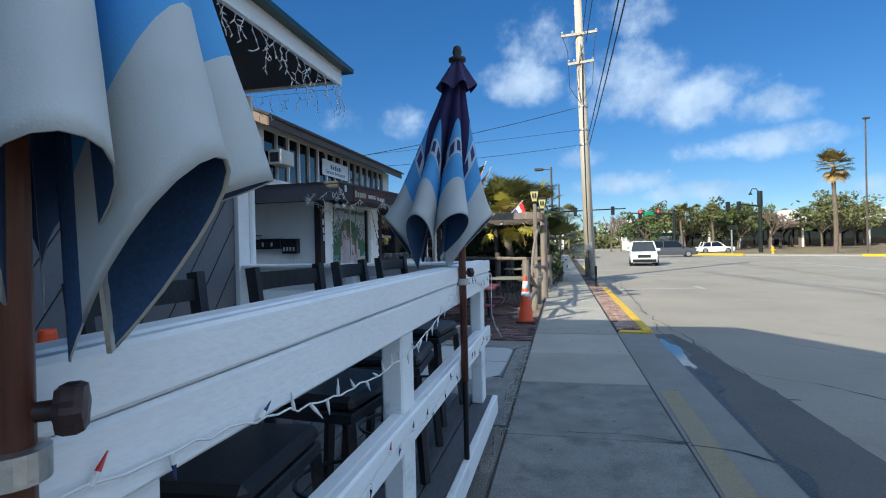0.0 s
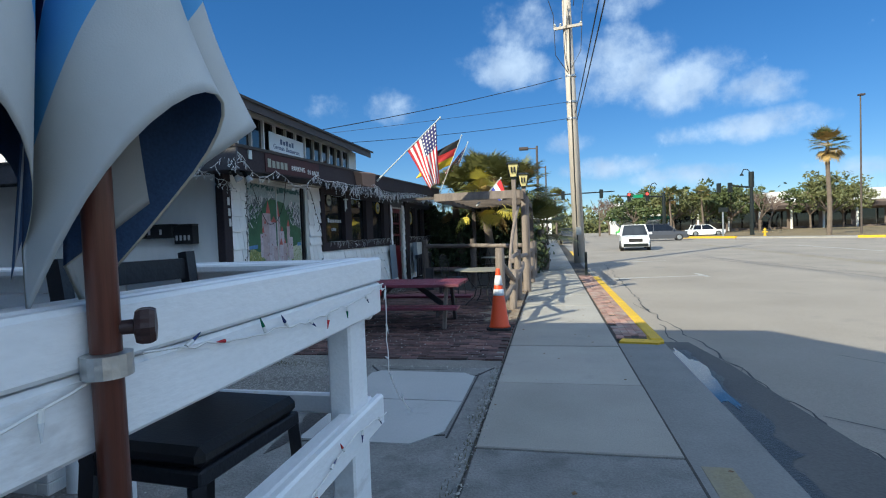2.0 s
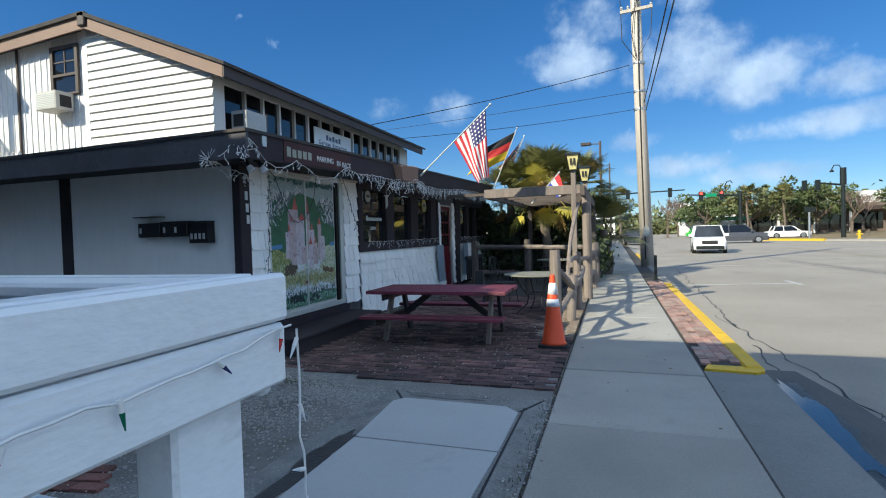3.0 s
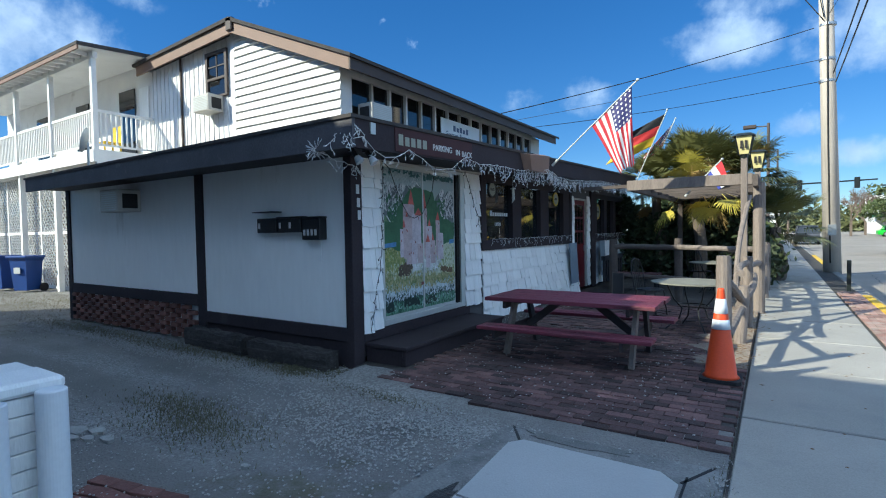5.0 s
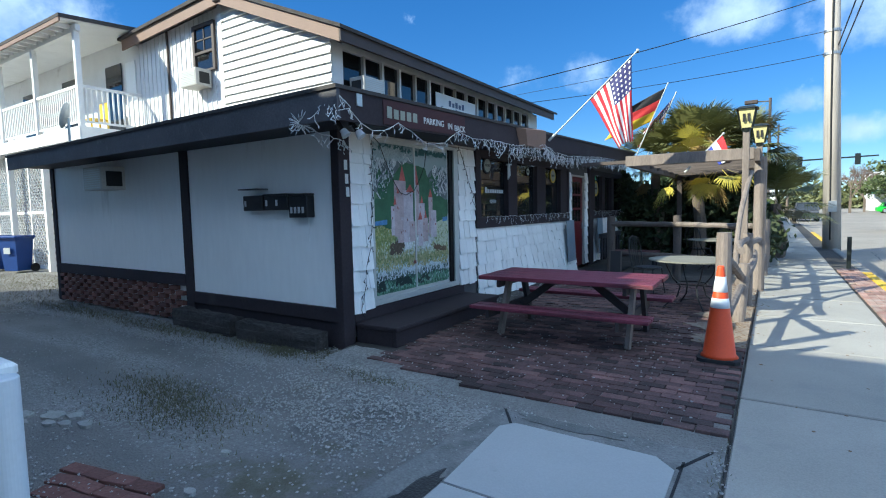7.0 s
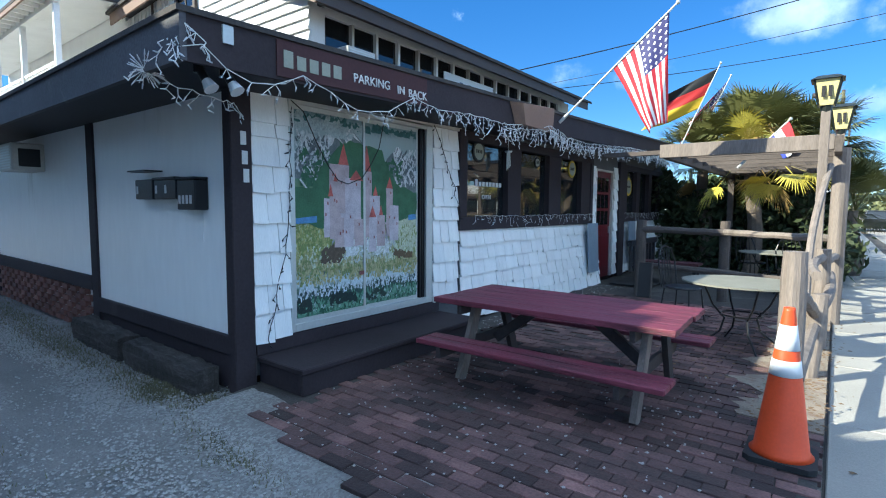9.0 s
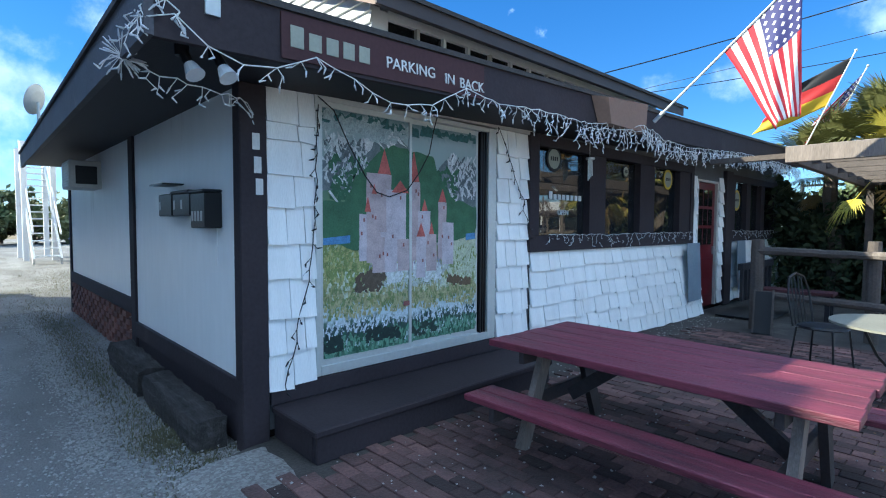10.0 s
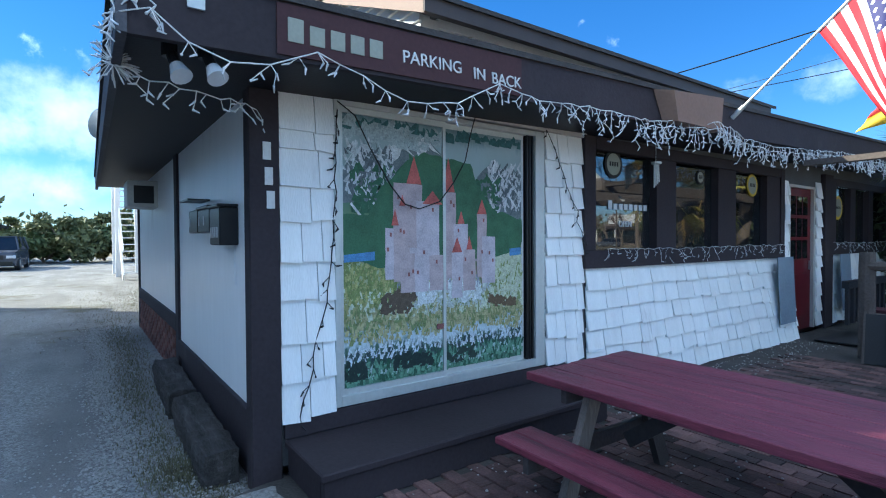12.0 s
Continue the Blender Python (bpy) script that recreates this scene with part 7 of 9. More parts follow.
def log_rail(a, b, r, bow=0.0, material=None):
    a, b = Vector(a), Vector(b)
    n, seg = 10, 8
    bm = B()
    d = (b - a).normalized()
    side = d.cross(Vector((0, 0, 1))).normalized()
    up = side.cross(d)
    prev = None
    for k in range(n + 1):
        c = a.lerp(b, k / n) + side * bow * math.sin(math.pi * k / n) + Vector((0, 0, 0.02 * noise.noise(a + Vector((k * 0.5, 0, 0)))))
        rr = r * (1 + 0.15 * noise.noise(c * 2))
        ring = [bm.verts.new(c + (side * math.cos(t) + up * math.sin(t)) * rr) for t in [2 * math.pi * i / seg for i in range(seg)]]
        if prev:
            for i in range(seg):
                bm.faces.new((prev[i], prev[(i + 1) % seg], ring[(i + 1) % seg], ring[i]))
        else:
            bm.faces.new(ring[::-1])
        prev = ring
    bm.faces.new(prev)
    return solid("fence_rail", bm, material or M_WOODPOST, "weathered round log rail between the fence posts", "rail", "rustic fence rails")


round_post(-0.87, 10.62, 1.24, 0.075)
round_post(-0.80, 12.05, 0.78, 0.07, (0.05, 0.1))
round_post(-0.76, 13.3, 1.1, 0.07)
round_post(-0.66, 15.05, 2.30, 0.095, label="thick weathered pergola post")
round_post(-0.62, 17.3, 1.15, 0.085)
round_post(-0.60, 18.9, 1.15, 0.085)
round_post(-0.60, 20.8, 1.15, 0.085)
# inner posts take the darker wood as painted shade
round_post(-3.3, 15.65, 1.32, 0.085, label="weathered inner fence post with shade put into its colour", material=M_WOODRAIL)
round_post(-2.05, 15.75, 1.32, 0.075, label="weathered inner fence post with shade put into its colour", material=M_WOODRAIL)
log_rail((-0.85, 10.7, 0.98), (-0.78, 12.1, 0.62), 0.045)
log_rail((-0.80, 12.05, 0.55), (-0.70, 13.85, 0.78), 0.05, 0.05)
log_rail((-0.83, 10.66, 0.42), (-0.78, 12.05, 0.5), 0.045)
log_rail((-0.78, 12.0, 0.95), (-0.76, 13.3, 1.02), 0.045, -0.06)
log_rail((-0.76, 13.3, 0.95), (-0.66, 15.05, 0.92), 0.05)
log_rail((-0.66, 15.05, 0.92), (-0.62, 17.3, 0.95), 0.05)
log_rail((-0.66, 15.05, 0.45), (-0.62, 17.3, 0.45), 0.05)
log_rail((-0.62, 17.3, 0.92), (-0.60, 20.8, 0.9), 0.05)
log_rail((-0.76, 13.9, 2.0), (-0.86, 12.4, 0.62), 0.035, 0.05)
# one rail in two colours: shaded half dark, sunlit half pale
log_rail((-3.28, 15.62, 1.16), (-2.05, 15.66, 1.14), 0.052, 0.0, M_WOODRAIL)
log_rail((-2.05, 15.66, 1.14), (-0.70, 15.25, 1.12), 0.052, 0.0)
# lower rail coloured dark as shade too
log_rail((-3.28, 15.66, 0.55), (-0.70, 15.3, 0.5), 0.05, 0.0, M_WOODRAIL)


def lantern(x, y, base, top, label):
    ln = thing("lantern_post", label, "lantern", (x, y, base), "lantern posts")
    bm = B()
    box(bm, x - 0.045, x + 0.045, y - 0.045, y + 0.045, base, top - 0.36, 0.006)
    part("post", bm, M_WOODPOST, ln, "square wooden post")
    bm = B()
    rod(bm, (x, y, top - 0.37), (x, y, top - 0.30), 0.05, 0.06, 8)
    part("collar", bm, M_DKGREEN, ln)
    bm = B()
    bmesh.ops.create_cone(bm, cap_ends=True, segments=4, radius1=0.10, radius2=0.165, depth=0.27, matrix=Matrix.Translation((x, y, top - 0.165)) @ Matrix.Rotation(radians(45), 4, "Z"))
    part("glass", bm, M_LAMPGLASS, ln, "cream coloured glass panes")
    bm = B()
    for i in range(4):
        a = i * math.pi / 2 + math.pi / 4
        bar(bm, (x + 0.10 * math.cos(a), y + 0.10 * math.sin(a), top - 0.30), (x + 0.168 * math.cos(a), y + 0.168 * math.sin(a), top - 0.03), 0.016)
    part("lantern_frame", bm, M_DKGREEN, ln)
    bm = B()
    bmesh.ops.create_cone(bm, cap_ends=True, segments=4, radius1=0.215, radius2=0.12, depth=0.045, matrix=Matrix.Translation((x, y, top - 0.005)) @ Matrix.Rotation(radians(45), 4, "Z"))
    part("lantern_roof", bm, M_DKGREEN, ln, "dark green metal cap")
    bm = B()
    for i in range(2):
        box(bm, x - 0.05 + i * 0.06, x - 0.015 + i * 0.06, y - 0.118 + 0.004, y - 0.108, top - 0.22, top - 0.10)
    part("motif", bm, M_RUBBER, ln, "dark printed motif")


lantern(-0.83, 13.8, 0.0, 2.95, "square green lantern with cream panes on a wooden post")
lantern(-0.69, 15.25, 2.2, 2.86, "square green lantern with cream panes on a short post")

perg = thing("pergola", "weathered wooden pergola with deep beams beside the restaurant", "pergola", (-1.7, 17, 0))
bm = B()
box(bm, -2.74, -0.74, 14.46, 14.53, 2.235, 2.42, 0.006)
part("front_beam", bm, M_WOODPOST, perg)
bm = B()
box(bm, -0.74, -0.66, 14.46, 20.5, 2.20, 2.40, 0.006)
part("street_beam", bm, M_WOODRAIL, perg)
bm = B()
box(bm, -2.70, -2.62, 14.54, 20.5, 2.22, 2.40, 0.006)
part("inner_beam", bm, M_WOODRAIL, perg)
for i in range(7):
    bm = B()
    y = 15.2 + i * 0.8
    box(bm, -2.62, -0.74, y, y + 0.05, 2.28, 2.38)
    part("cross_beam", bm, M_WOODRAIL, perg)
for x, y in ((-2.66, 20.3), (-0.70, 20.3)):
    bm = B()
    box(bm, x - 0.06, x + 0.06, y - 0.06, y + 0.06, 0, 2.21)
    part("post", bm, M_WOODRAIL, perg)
bm = B()
box(bm, -3.6, -2.55, 14.6, 14.72, 2.30, 2.36)
part("brace_board", bm, M_WOODRAIL, perg)

# ---- wrought-iron table and chairs, dark bench ----
M_TABLETOP = mat("weathered_tabletop", (0.20, 0.195, 0.16), 0.7, 0.15, 6, 60, 0.2)
it = thing("garden_table", "oval garden table with pale weathered top and wrought-iron legs", "table", (-1.42, 12.82, 0.06))
bm = B()
poly(bm, [(-1.42 + 0.58 * math.cos(a), 12.82 + 0.54 * math.sin(a)) for a in [2 * math.pi * i / 28 for i in range(28)]], 0.732, 0.75)
part("tabletop", bm, M_TABLETOP, it)
for i in range(4):
    a = i * math.pi / 2 + 0.5
    c, s = math.cos(a), math.sin(a)
    bm = B()
    pts = [Vector((-1.42 + c * r, 12.82 + s * r, z)) for r, z in ((0.38, 0.72), (0.28, 0.5), (0.16, 0.36), (0.2, 0.22), (0.40, 0.06))]
    for p, q in zip(pts, pts[1:]):
        rod(bm, p, q, 0.011, 0.011, 6)
    part("leg", bm, M_BLACK, it)
bm = B()
for i in range(20):
    a, b = 2 * math.pi * i / 20, 2 * math.pi * (i + 1) / 20
    rod(bm, (-1.42 + 0.2 * math.cos(a), 12.82 + 0.2 * math.sin(a), 0.4), (-1.42 + 0.2 * math.cos(b), 12.82 + 0.2 * math.sin(b), 0.4), 0.009, 0.009, 6)
part("ring", bm, M_BLACK, it)


def iron_chair(m, label):
    c = thing("garden_chair", label, "chair", (0, 0, 0), "wrought-iron chairs")
    bm = B()
    lathe(bm, [(0.21, 0.43), (0.22, 0.44), (0.21, 0.455)], 20)
    part("seat", bm, M_BLACK, c)
    for x in (-0.16, 0.16):
        for y in (-0.16, 0.16):
            bm = B()
            rod(bm, (x, y, 0.43), (x * 1.25, y * 1.25, 0), 0.01, 0.01, 6)
            part("leg", bm, M_BLACK, c)
    bm = B()
    pts = [Vector((-0.19, 0.18, 0.44)), Vector((-0.20, 0.23, 0.75)), Vector((-0.14, 0.26, 0.92)), Vector((0, 0.27, 0.96)), Vector((0.14, 0.26, 0.92)), Vector((0.20, 0.23, 0.75)), Vector((0.19, 0.18, 0.44))]
    for p, q in zip(pts, pts[1:]):
        rod(bm, p, q, 0.011, 0.011, 6)
    for x in (-0.1, -0.035, 0.035, 0.1):
        rod(bm, (x, 0.2, 0.45), (x * 0.9, 0.265, 0.93), 0.007, 0.007, 5)
    part("backrest", bm, M_BLACK, c)
    c.matrix_basis = m
    return c


c1 = iron_chair(pose(-2.2, 13.75, 0.06, 0, 0, 75), "black wrought-iron garden chair on the brick patio")
copy_thing(c1, pose(-1.2, 16.9, 0.06, 0, 0, 20))
copy_thing(c1, pose(-1.9, 18.0, 0.06, 0, 0, 150))
t2 = copy_thing(it, pose(-1.5, 17.5, 0.06))
tagged(t2, "oval garden table standing in the shade of the pergola")
bench = thing("garden_bench", "dark maroon wooden bench with slatted back against the wall", "bench", (-3.3, 17.3, 0.06))
bm = B()
box(bm, -3.75, -2.65, 17.0, 17.4, 0.44, 0.49, 0.006)
part("seat", bm, mat("dark_maroon_bench", (0.07, 0.022, 0.026), 0.6, 0.2), bench)
bm = B()
box(bm, -3.8, -3.72, 16.5, 18.2, 0.80, 0.90)
part("back_rail", bm, M_BLACKWOOD, bench)
for i in range(8):
    bm = B()
    box(bm, -3.78, -3.74, 16.55 + i * 0.22, 16.63 + i * 0.22, 0.3, 0.80)
    part("slat", bm, M_BLACKWOOD, bench)
for x in (-3.7, -2.72):
    for y in (17.05, 17.35):
        bm = B()
        box(bm, x - 0.03, x + 0.03, y - 0.03, y + 0.03, 0.06, 0.44)
        part("leg", bm, M_BLACKWOOD, bench)
bm = B()
box(bm, -4.05, -3.3, 16.3, 17.4, 0.07, 0.09, 0.004)
solid("door_mat", bm, M_RUBBER, "black rubber mat before the red door", "mat")

# tin sheets, notices and decals by the door and windows
for y, w, x in ((15.70, 0.50, -4.285), (18.0, 0.45, -4.275)):
    bm = B()
    v = box(bm, x, x + 0.012, y, y + w, 0.32, 1.23, 0.003)
    for p in v:
        p.co.x += (1.23 - p.co.z) * 0.05
    solid("tin_sheet", bm, M_TIN, "blue-grey tin sheet tacked to the white wall", "metal sheet", "tin sheets")
bm = B()
box(bm, FX + 0.042, FX + 0.047, 16.15, 16.30, 1.75, 1.97)
solid("notice", bm, M_SIGNWHITE, "white paper notice beside the red door", "notice")
def disc(y, z, r, material, label, x=FX - 0.058):
    bm = B()
    rod(bm, (x, y, z), (x + 0.006, y, z), r, r, 28)
    d = solid("window_sign", bm, material, label, "sign", "signs in the windows")
    bm = B()
    rod(bm, (x + 0.006, y, z), (x + 0.008, y, z), r * 0.78, r * 0.78, 28)
    inner = part("inner_disc", bm, M_LETTER, d, "cream inner field")
    bm = B()
    for i in range(4):
        box(bm, x + 0.0085, x + 0.0095, y - r * 0.5 + i * r * 0.27, y - r * 0.5 + i * r * 0.27 + r * 0.18, z - 0.02, z + 0.025)
    part("mark", bm, M_RUBBER, inner)
disc(12.36, 2.24, 0.14, M_RUBBER, "round cream and black beer sign hanging in the window")
disc(14.02, 2.22, 0.08, M_RUBBER, "small round beer sign hanging in the window")
disc(15.35, 2.20, 0.15, M_YCHAIR, "round yellow beer sign hanging in the window")
disc(18.5, 2.0, 0.2, M_YCHAIR, "round yellow beer sign hanging in the window")
M_NEON = mat("unlit_neon_tube", (0.55, 0.57, 0.58), 0.3, 0.05, bump=0)
neon = thing("neon_sign", "unlit neon beer sign in the window reading open", "sign", (FX - 0.05, 12.5, 1.65))
bm = B()
for i in range(8):
    box(bm, FX - 0.06, FX - 0.055, 12.28 + i * 0.085, 12.34 + i * 0.085, 1.79, 1.85 + 0.03 * (i == 0))
part("name_bar", bm, M_NEON, neon)
words("lettering", "OPEN", Matrix.Translation((FX - 0.06, 12.45, 1.62)) @ Matrix.Rotation(radians(90), 4, "Z") @ Matrix.Rotation(radians(90), 4, "X"), 0.085, M_NEON, neon)
chime = thing("wind_chime", "pale metal wind chime hanging by the window", "wind chime", (-4.2, 12.9, 2.2))
for i in range(4):
    bm = B()
    rod(bm, (-4.3, 12.82 + i * 0.025, 2.27), (-4.3, 12.82 + i * 0.03, 2.02 + 0.02 * i), 0.007)
    part("tube", bm, M_ALU, chime)
bm = B()
rod(bm, (-4.3, 12.85, 2.28), (-4.3, 12.85, 2.50), 0.003)
rod(bm, (-4.3, 12.86, 2.265), (-4.3, 12.86, 2.285), 0.05, 0.05, 16)
part("hanger", bm, M_ALU, chime)
# lit things inside the dining room
bm = B()
for i in range(3):
    box(bm, -6.6, -5.9, 12.3 + i * 1.3, 13.1 + i * 1.3, 0.12, 0.86)
solid("dining_table", bm, M_BLACKWOOD, "dark dining tables in the dim interior", "table")

# white brick pier with two round posts
pier = thing("brick_pier", "white painted brick pier between two round white posts", "pier", (-3.3, 5.4, 0))
M_WHITEPIPE = mat("white_pipe_paint", (0.74, 0.76, 0.78), 0.5, 0.05, 3, 40, 0.05)
bm = B()
box(bm, -3.60, -3.15, 5.22, 5.56, -0.03, 0.86)
part("core", bm, M_TAR, pier)
for r in range(11):
    for i in range(3):
        off = 0.07 if r % 2 else 0.0
        bm = B()
        x0 = max(-3.62, -3.62 + i * 0.20 - off)
        x1 = -3.13 if i == 2 else -3.62 + (i + 1) * 0.20 - off - 0.004
        box(bm, x0, x1, 5.20, 5.58, -0.02 + r * 0.080, 0.0565 + r * 0.080, 0.005)
        part("brick", bm, M_SHINGLE, pier)
for x0, x1, dz in ((-3.66, -3.42, 0.0), (-3.415, -3.11, 0.008)):
    bm = B()
    box(bm, x0, x1, 5.18, 5.60, 0.864, 0.918 + dz, 0.016)
    part("cap", bm, M_SHINGLE, pier, "thick white painted cap block")
for x, y, h in ((-3.02, 5.30, 0.885), (-3.05, 5.52, 0.89)):
    bm = B()
    lathe(bm, [(0.059, -0.03), (0.059, h - 0.006), (0.054, h)], 32, (x, y, 0))
    part("round_post", bm, M_WHITEPIPE, pier, smooth=False)

# ---- utility pole, cables, street furniture ----
up = thing("utility_pole", "tall weathered wooden utility pole with crossarms and cables", "utility pole", (1.15, 25.5, -0.05))
bm = B()
rod(bm, (1.15, 25.5, -0.1), (0.80, 25.5, 13.5), 0.25, 0.17, 20)
part("pole", bm, M_UTIL, up, smooth=True)
for z, x0, x1 in ((11.35, 0.02, 1.66), (10.0, 0.30, 1.48)):
    bm = B()
    bar(bm, (x0, 25.3, z), (x1, 25.3, z + 0.08), 0.09, 0.11)
    part("crossarm", bm, M_UTIL, up)
    for x in (x0 + 0.05, (x0 + x1) / 2 - 0.3, x1 - 0.05):
        bm = B()
        lathe(bm, [(0.03, 0), (0.06, 0.03), (0.03, 0.06), (0.06, 0.09), (0.025, 0.15)], 10, (x, 25.3, z + 0.07))
        part("insulator", bm, M_ALU, up)
for z in (6.2, 6.9, 8.0):
    bm = B()
    rod(bm, (0.97, 25.5, z - 0.04), (0.97, 25.5, z + 0.04), 0.232, 0.232, 16)
    part("band", bm, M_STEEL, up)
bm = B()
box(bm, 1.0, 1.22, 25.22, 25.30, 1.2, 1.55)
part("meter_box", bm, M_STEEL, up)
for pts in ([(0.32, 25.3, 10.0), (0.35, 25.28, 8.9), (0.85, 25.25, 8.1)], [(1.46, 25.3, 10.0), (1.40, 25.28, 9.0), (1.0, 25.25, 8.3)], [(0.07, 25.3, 11.35), (0.3, 25.3, 10.6), (0.32, 25.3, 10.0)], [(1.6, 25.3, 11.35), (1.48, 25.3, 10.6), (1.46, 25.3, 10.0)], [(0.9, 25.25, 10.9), (0.72, 25.25, 9.0), (0.85, 25.25, 8.2)]):
    wire("jumper_cable", pts, 0.016, M_WIRE, parent=up)
wire("riser_cable", [(1.08, 25.28, 0.3), (1.0, 25.29, 4.0), (0.95, 25.29, 7.5), (0.95, 25.3, 10.5)], 0.03, M_WIRE, parent=up)
wire("overhead_cable", sag((0.6, 25.4, 7.95), (-7.34, 18.55, 5.05), 0.10), 0.014, M_WIRE, "black service cable from the pole to the house roof", "cable", group="overhead cables", kind="structure")
wire("overhead_cable", sag((0.75, 25.4, 6.9), (-30, 27.0, 6.6), 0.3), 0.009, M_WIRE, "thin black overhead cable", "cable", group="overhead cables", kind="structure")
wire("overhead_cable", sag((0.75, 25.4, 6.2), (-7.34, 20.6, 4.95), 0.1), 0.010, M_WIRE, "thin black overhead cable to the house", "cable", group="overhead cables", kind="structure")
for dx, z in ((0.55, 8.3), (0.75, 8.0), (0.62, 10.9), (0.2, 11.5)):
    wire("overhead_cable", sag((0.95 + dx * 0.3, 25.3, z - 1.9 if z < 9 else z), (1.15 + dx * 0.5, -14, z + 1.6), 0.5), 0.018, M_WIRE, "heavy black overhead cable along the street", "cable", group="overhead cables", kind="structure")
bm = B()
box(bm, 0.97, 1.05, 19.55, 19.63, -0.02, 0.72, 0.006)
solid("bollard_post", bm, M_DKGREEN, "short dark metal post at the curb", "post")


def lamp_pole(x, y, h, label, arm=-1.2):
    lp = thing("street_lamp", label, "street lamp", (x, y, 0), "street lamps")
    bm = B()
    rod(bm, (x, y, -0.1), (x, y, h), 0.09, 0.06, 12)
    part("pole", bm, M_WOODRAIL, lp)
    bm = B()
    rod(bm, (x, y, h - 0.15), (x + arm * 0.5, y, h - 0.12), 0.03)
    part("arm", bm, M_WOODRAIL, lp)
    bm = B()
    box(bm, x + arm * 0.5 - 0.45, x + arm * 0.5 + 0.1, y - 0.18, y + 0.18, h - 0.2, h - 0.04, 0.02)
    part("lamp_head", bm, M_EAVE, lp)


lamp_pole(-0.72, 34, 6.5, "tall brown street lamp with a flat shoebox head")
lamp_pole(-0.3, 50, 7.2, "tall brown street lamp with a flat shoebox head")
lamp_pole(29.8, 60, 13.6, "very tall grey lamp pole beside the lawn", arm=0.5)
sg = thing("shop_sign", "yellow and white pole sign by the sidewalk", "sign", (-1.1, 42, 0))
bm = B()
rod(bm, (-1.1, 42, 0), (-1.1, 42, 2.4), 0.05)
part("post", bm, M_WOODRAIL, sg)
bm = B()
box(bm, -1.7, -0.75, 41.95, 42.05, 2.75, 3.2)
part("yellow_panel", bm, M_YELLOW, sg, "yellow sign panel")
bm = B()
box(bm, -1.7, -0.75, 41.95, 42.05, 2.3, 2.74)
part("white_panel", bm, M_SIGNWHITE, sg, "white sign panel")


def signal_mast(x0, x1, y, zarm, base, heads, label, curl=True):
    s = thing("signal_mast", label, "traffic signal", (x0, y, 0), "traffic signals")
    if base:
        bm = B()
        rod(bm, (x0, y, -0.1), (x0, y, zarm + 0.4), 0.24, 0.18, 12)
        part("mast", bm, M_DKGREEN, s)
    bm = B()
    rod(bm, (x0, y, zarm - 0.1), (x1, y, zarm + 0.25), 0.12, 0.07, 10)
    part("arm", bm, M_DKGREEN, s)
    for hx, red in heads:
        bm = B()
        box(bm, hx - 0.22, hx + 0.22, y - 0.25, y + 0.05, zarm - 0.55, zarm + 0.55, 0.03)
        hd = part("signal_head", bm, M_DKGREEN, s)
        if red:
            bm = B()
            rod(bm, (hx, y - 0.30, zarm + 0.33), (hx, y - 0.25, zarm + 0.33), 0.16, 0.16, 16)
            part("red_lamp", bm, M_REDLAMP, hd, "lit red signal lamp")
    return s


M_REDLAMP = bpy.data.materials.new("red_signal_lamp")
M_REDLAMP.use_nodes = True
_b = M_REDLAMP.node_tree.nodes["Principled BSDF"]
_b.inputs["Base Color"].default_value = (0.4, 0.01, 0.01, 1)
_b.inputs["Emission Color"].default_value, _b.inputs["Emission Strength"].default_value = (1.0, 0.05, 0.03, 1), 1.2
signal_mast(-14, 8.0, 70, 5.7, True, ((1.7, 0), (6.4, 0)), "dark signal mast arm reaching over the road from the sidewalk")
ms = signal_mast(14.2, 8.5, 72, 5.2, True, ((10.0, 1), (12.2, 1)), "dark signal mast with red lights over the road")
bm = B()
box(bm, 10.5, 11.7, 71.9, 71.95, 5.1, 5.5)
part("street_sign", bm, mat("green_sign", (0.02, 0.22, 0.10), 0.5, 0.05), ms, "green street name plate")
bm = B()
pts = [Vector((12.6, 72, 5.5)), Vector((12.6, 72, 6.4)), Vector((12.8, 72, 6.8)), Vector((13.2, 72, 6.9)), Vector((13.4, 72, 6.6))]
for a, b in zip(pts, pts[1:]):
    rod(bm, a, b, 0.05, 0.05, 6)
part("lamp_arm", bm, M_DKGREEN, ms)
ms2 = signal_mast(22.9, 20.5, 68, 5.6, True, ((19.4, 0), (20.6, 0)), "thick dark signal pole with curled lamp at the corner")
bm = B()
rod(bm, (22.9, 68, 5.5), (22.9, 68, 7.3), 0.30, 0.28, 14)
part("upper_mast", bm, M_DKGREEN, ms2)
bm = B()
pts = [Vector((22.8, 68, 7.2)), Vector((22.5, 68, 7.6)), Vector((22.1, 68, 7.6)), Vector((21.9, 68, 7.2))]
for a, b in zip(pts, pts[1:]):
    rod(bm, a, b, 0.05, 0.05, 6)
lathe(bm, [(0.05, 0.25), (0.22, 0.0), (0.2, -0.05), (0.02, -0.05)], 12, (21.9, 68, 6.95))
part("lamp_arm", bm, M_DKGREEN, ms2)
pb = thing("crossing_sign", "grey post with a dark sign box at the corner", "sign", (20.0, 64, 0))
bm = B()
rod(bm, (18.6, 64, -0.1), (18.6, 64, 3.0), 0.10, 0.10)
part("post", bm, M_STEEL, pb)
bm = B()
box(bm, 18.2, 19.1, 63.9, 64.1, 2.7, 3.2)
part("sign_box", bm, M_DKGREEN, pb)
hy = thing("fire_hydrant", "small yellow fire hydrant at the corner", "hydrant", (22.0, 62, -0.1))
bm = B()
lathe(bm, [(0.17, -0.1), (0.17, 0.0), (0.12, 0.05), (0.12, 0.55), (0.15, 0.58), (0.12, 0.72), (0.03, 0.8)], 14, (22, 62, 0))
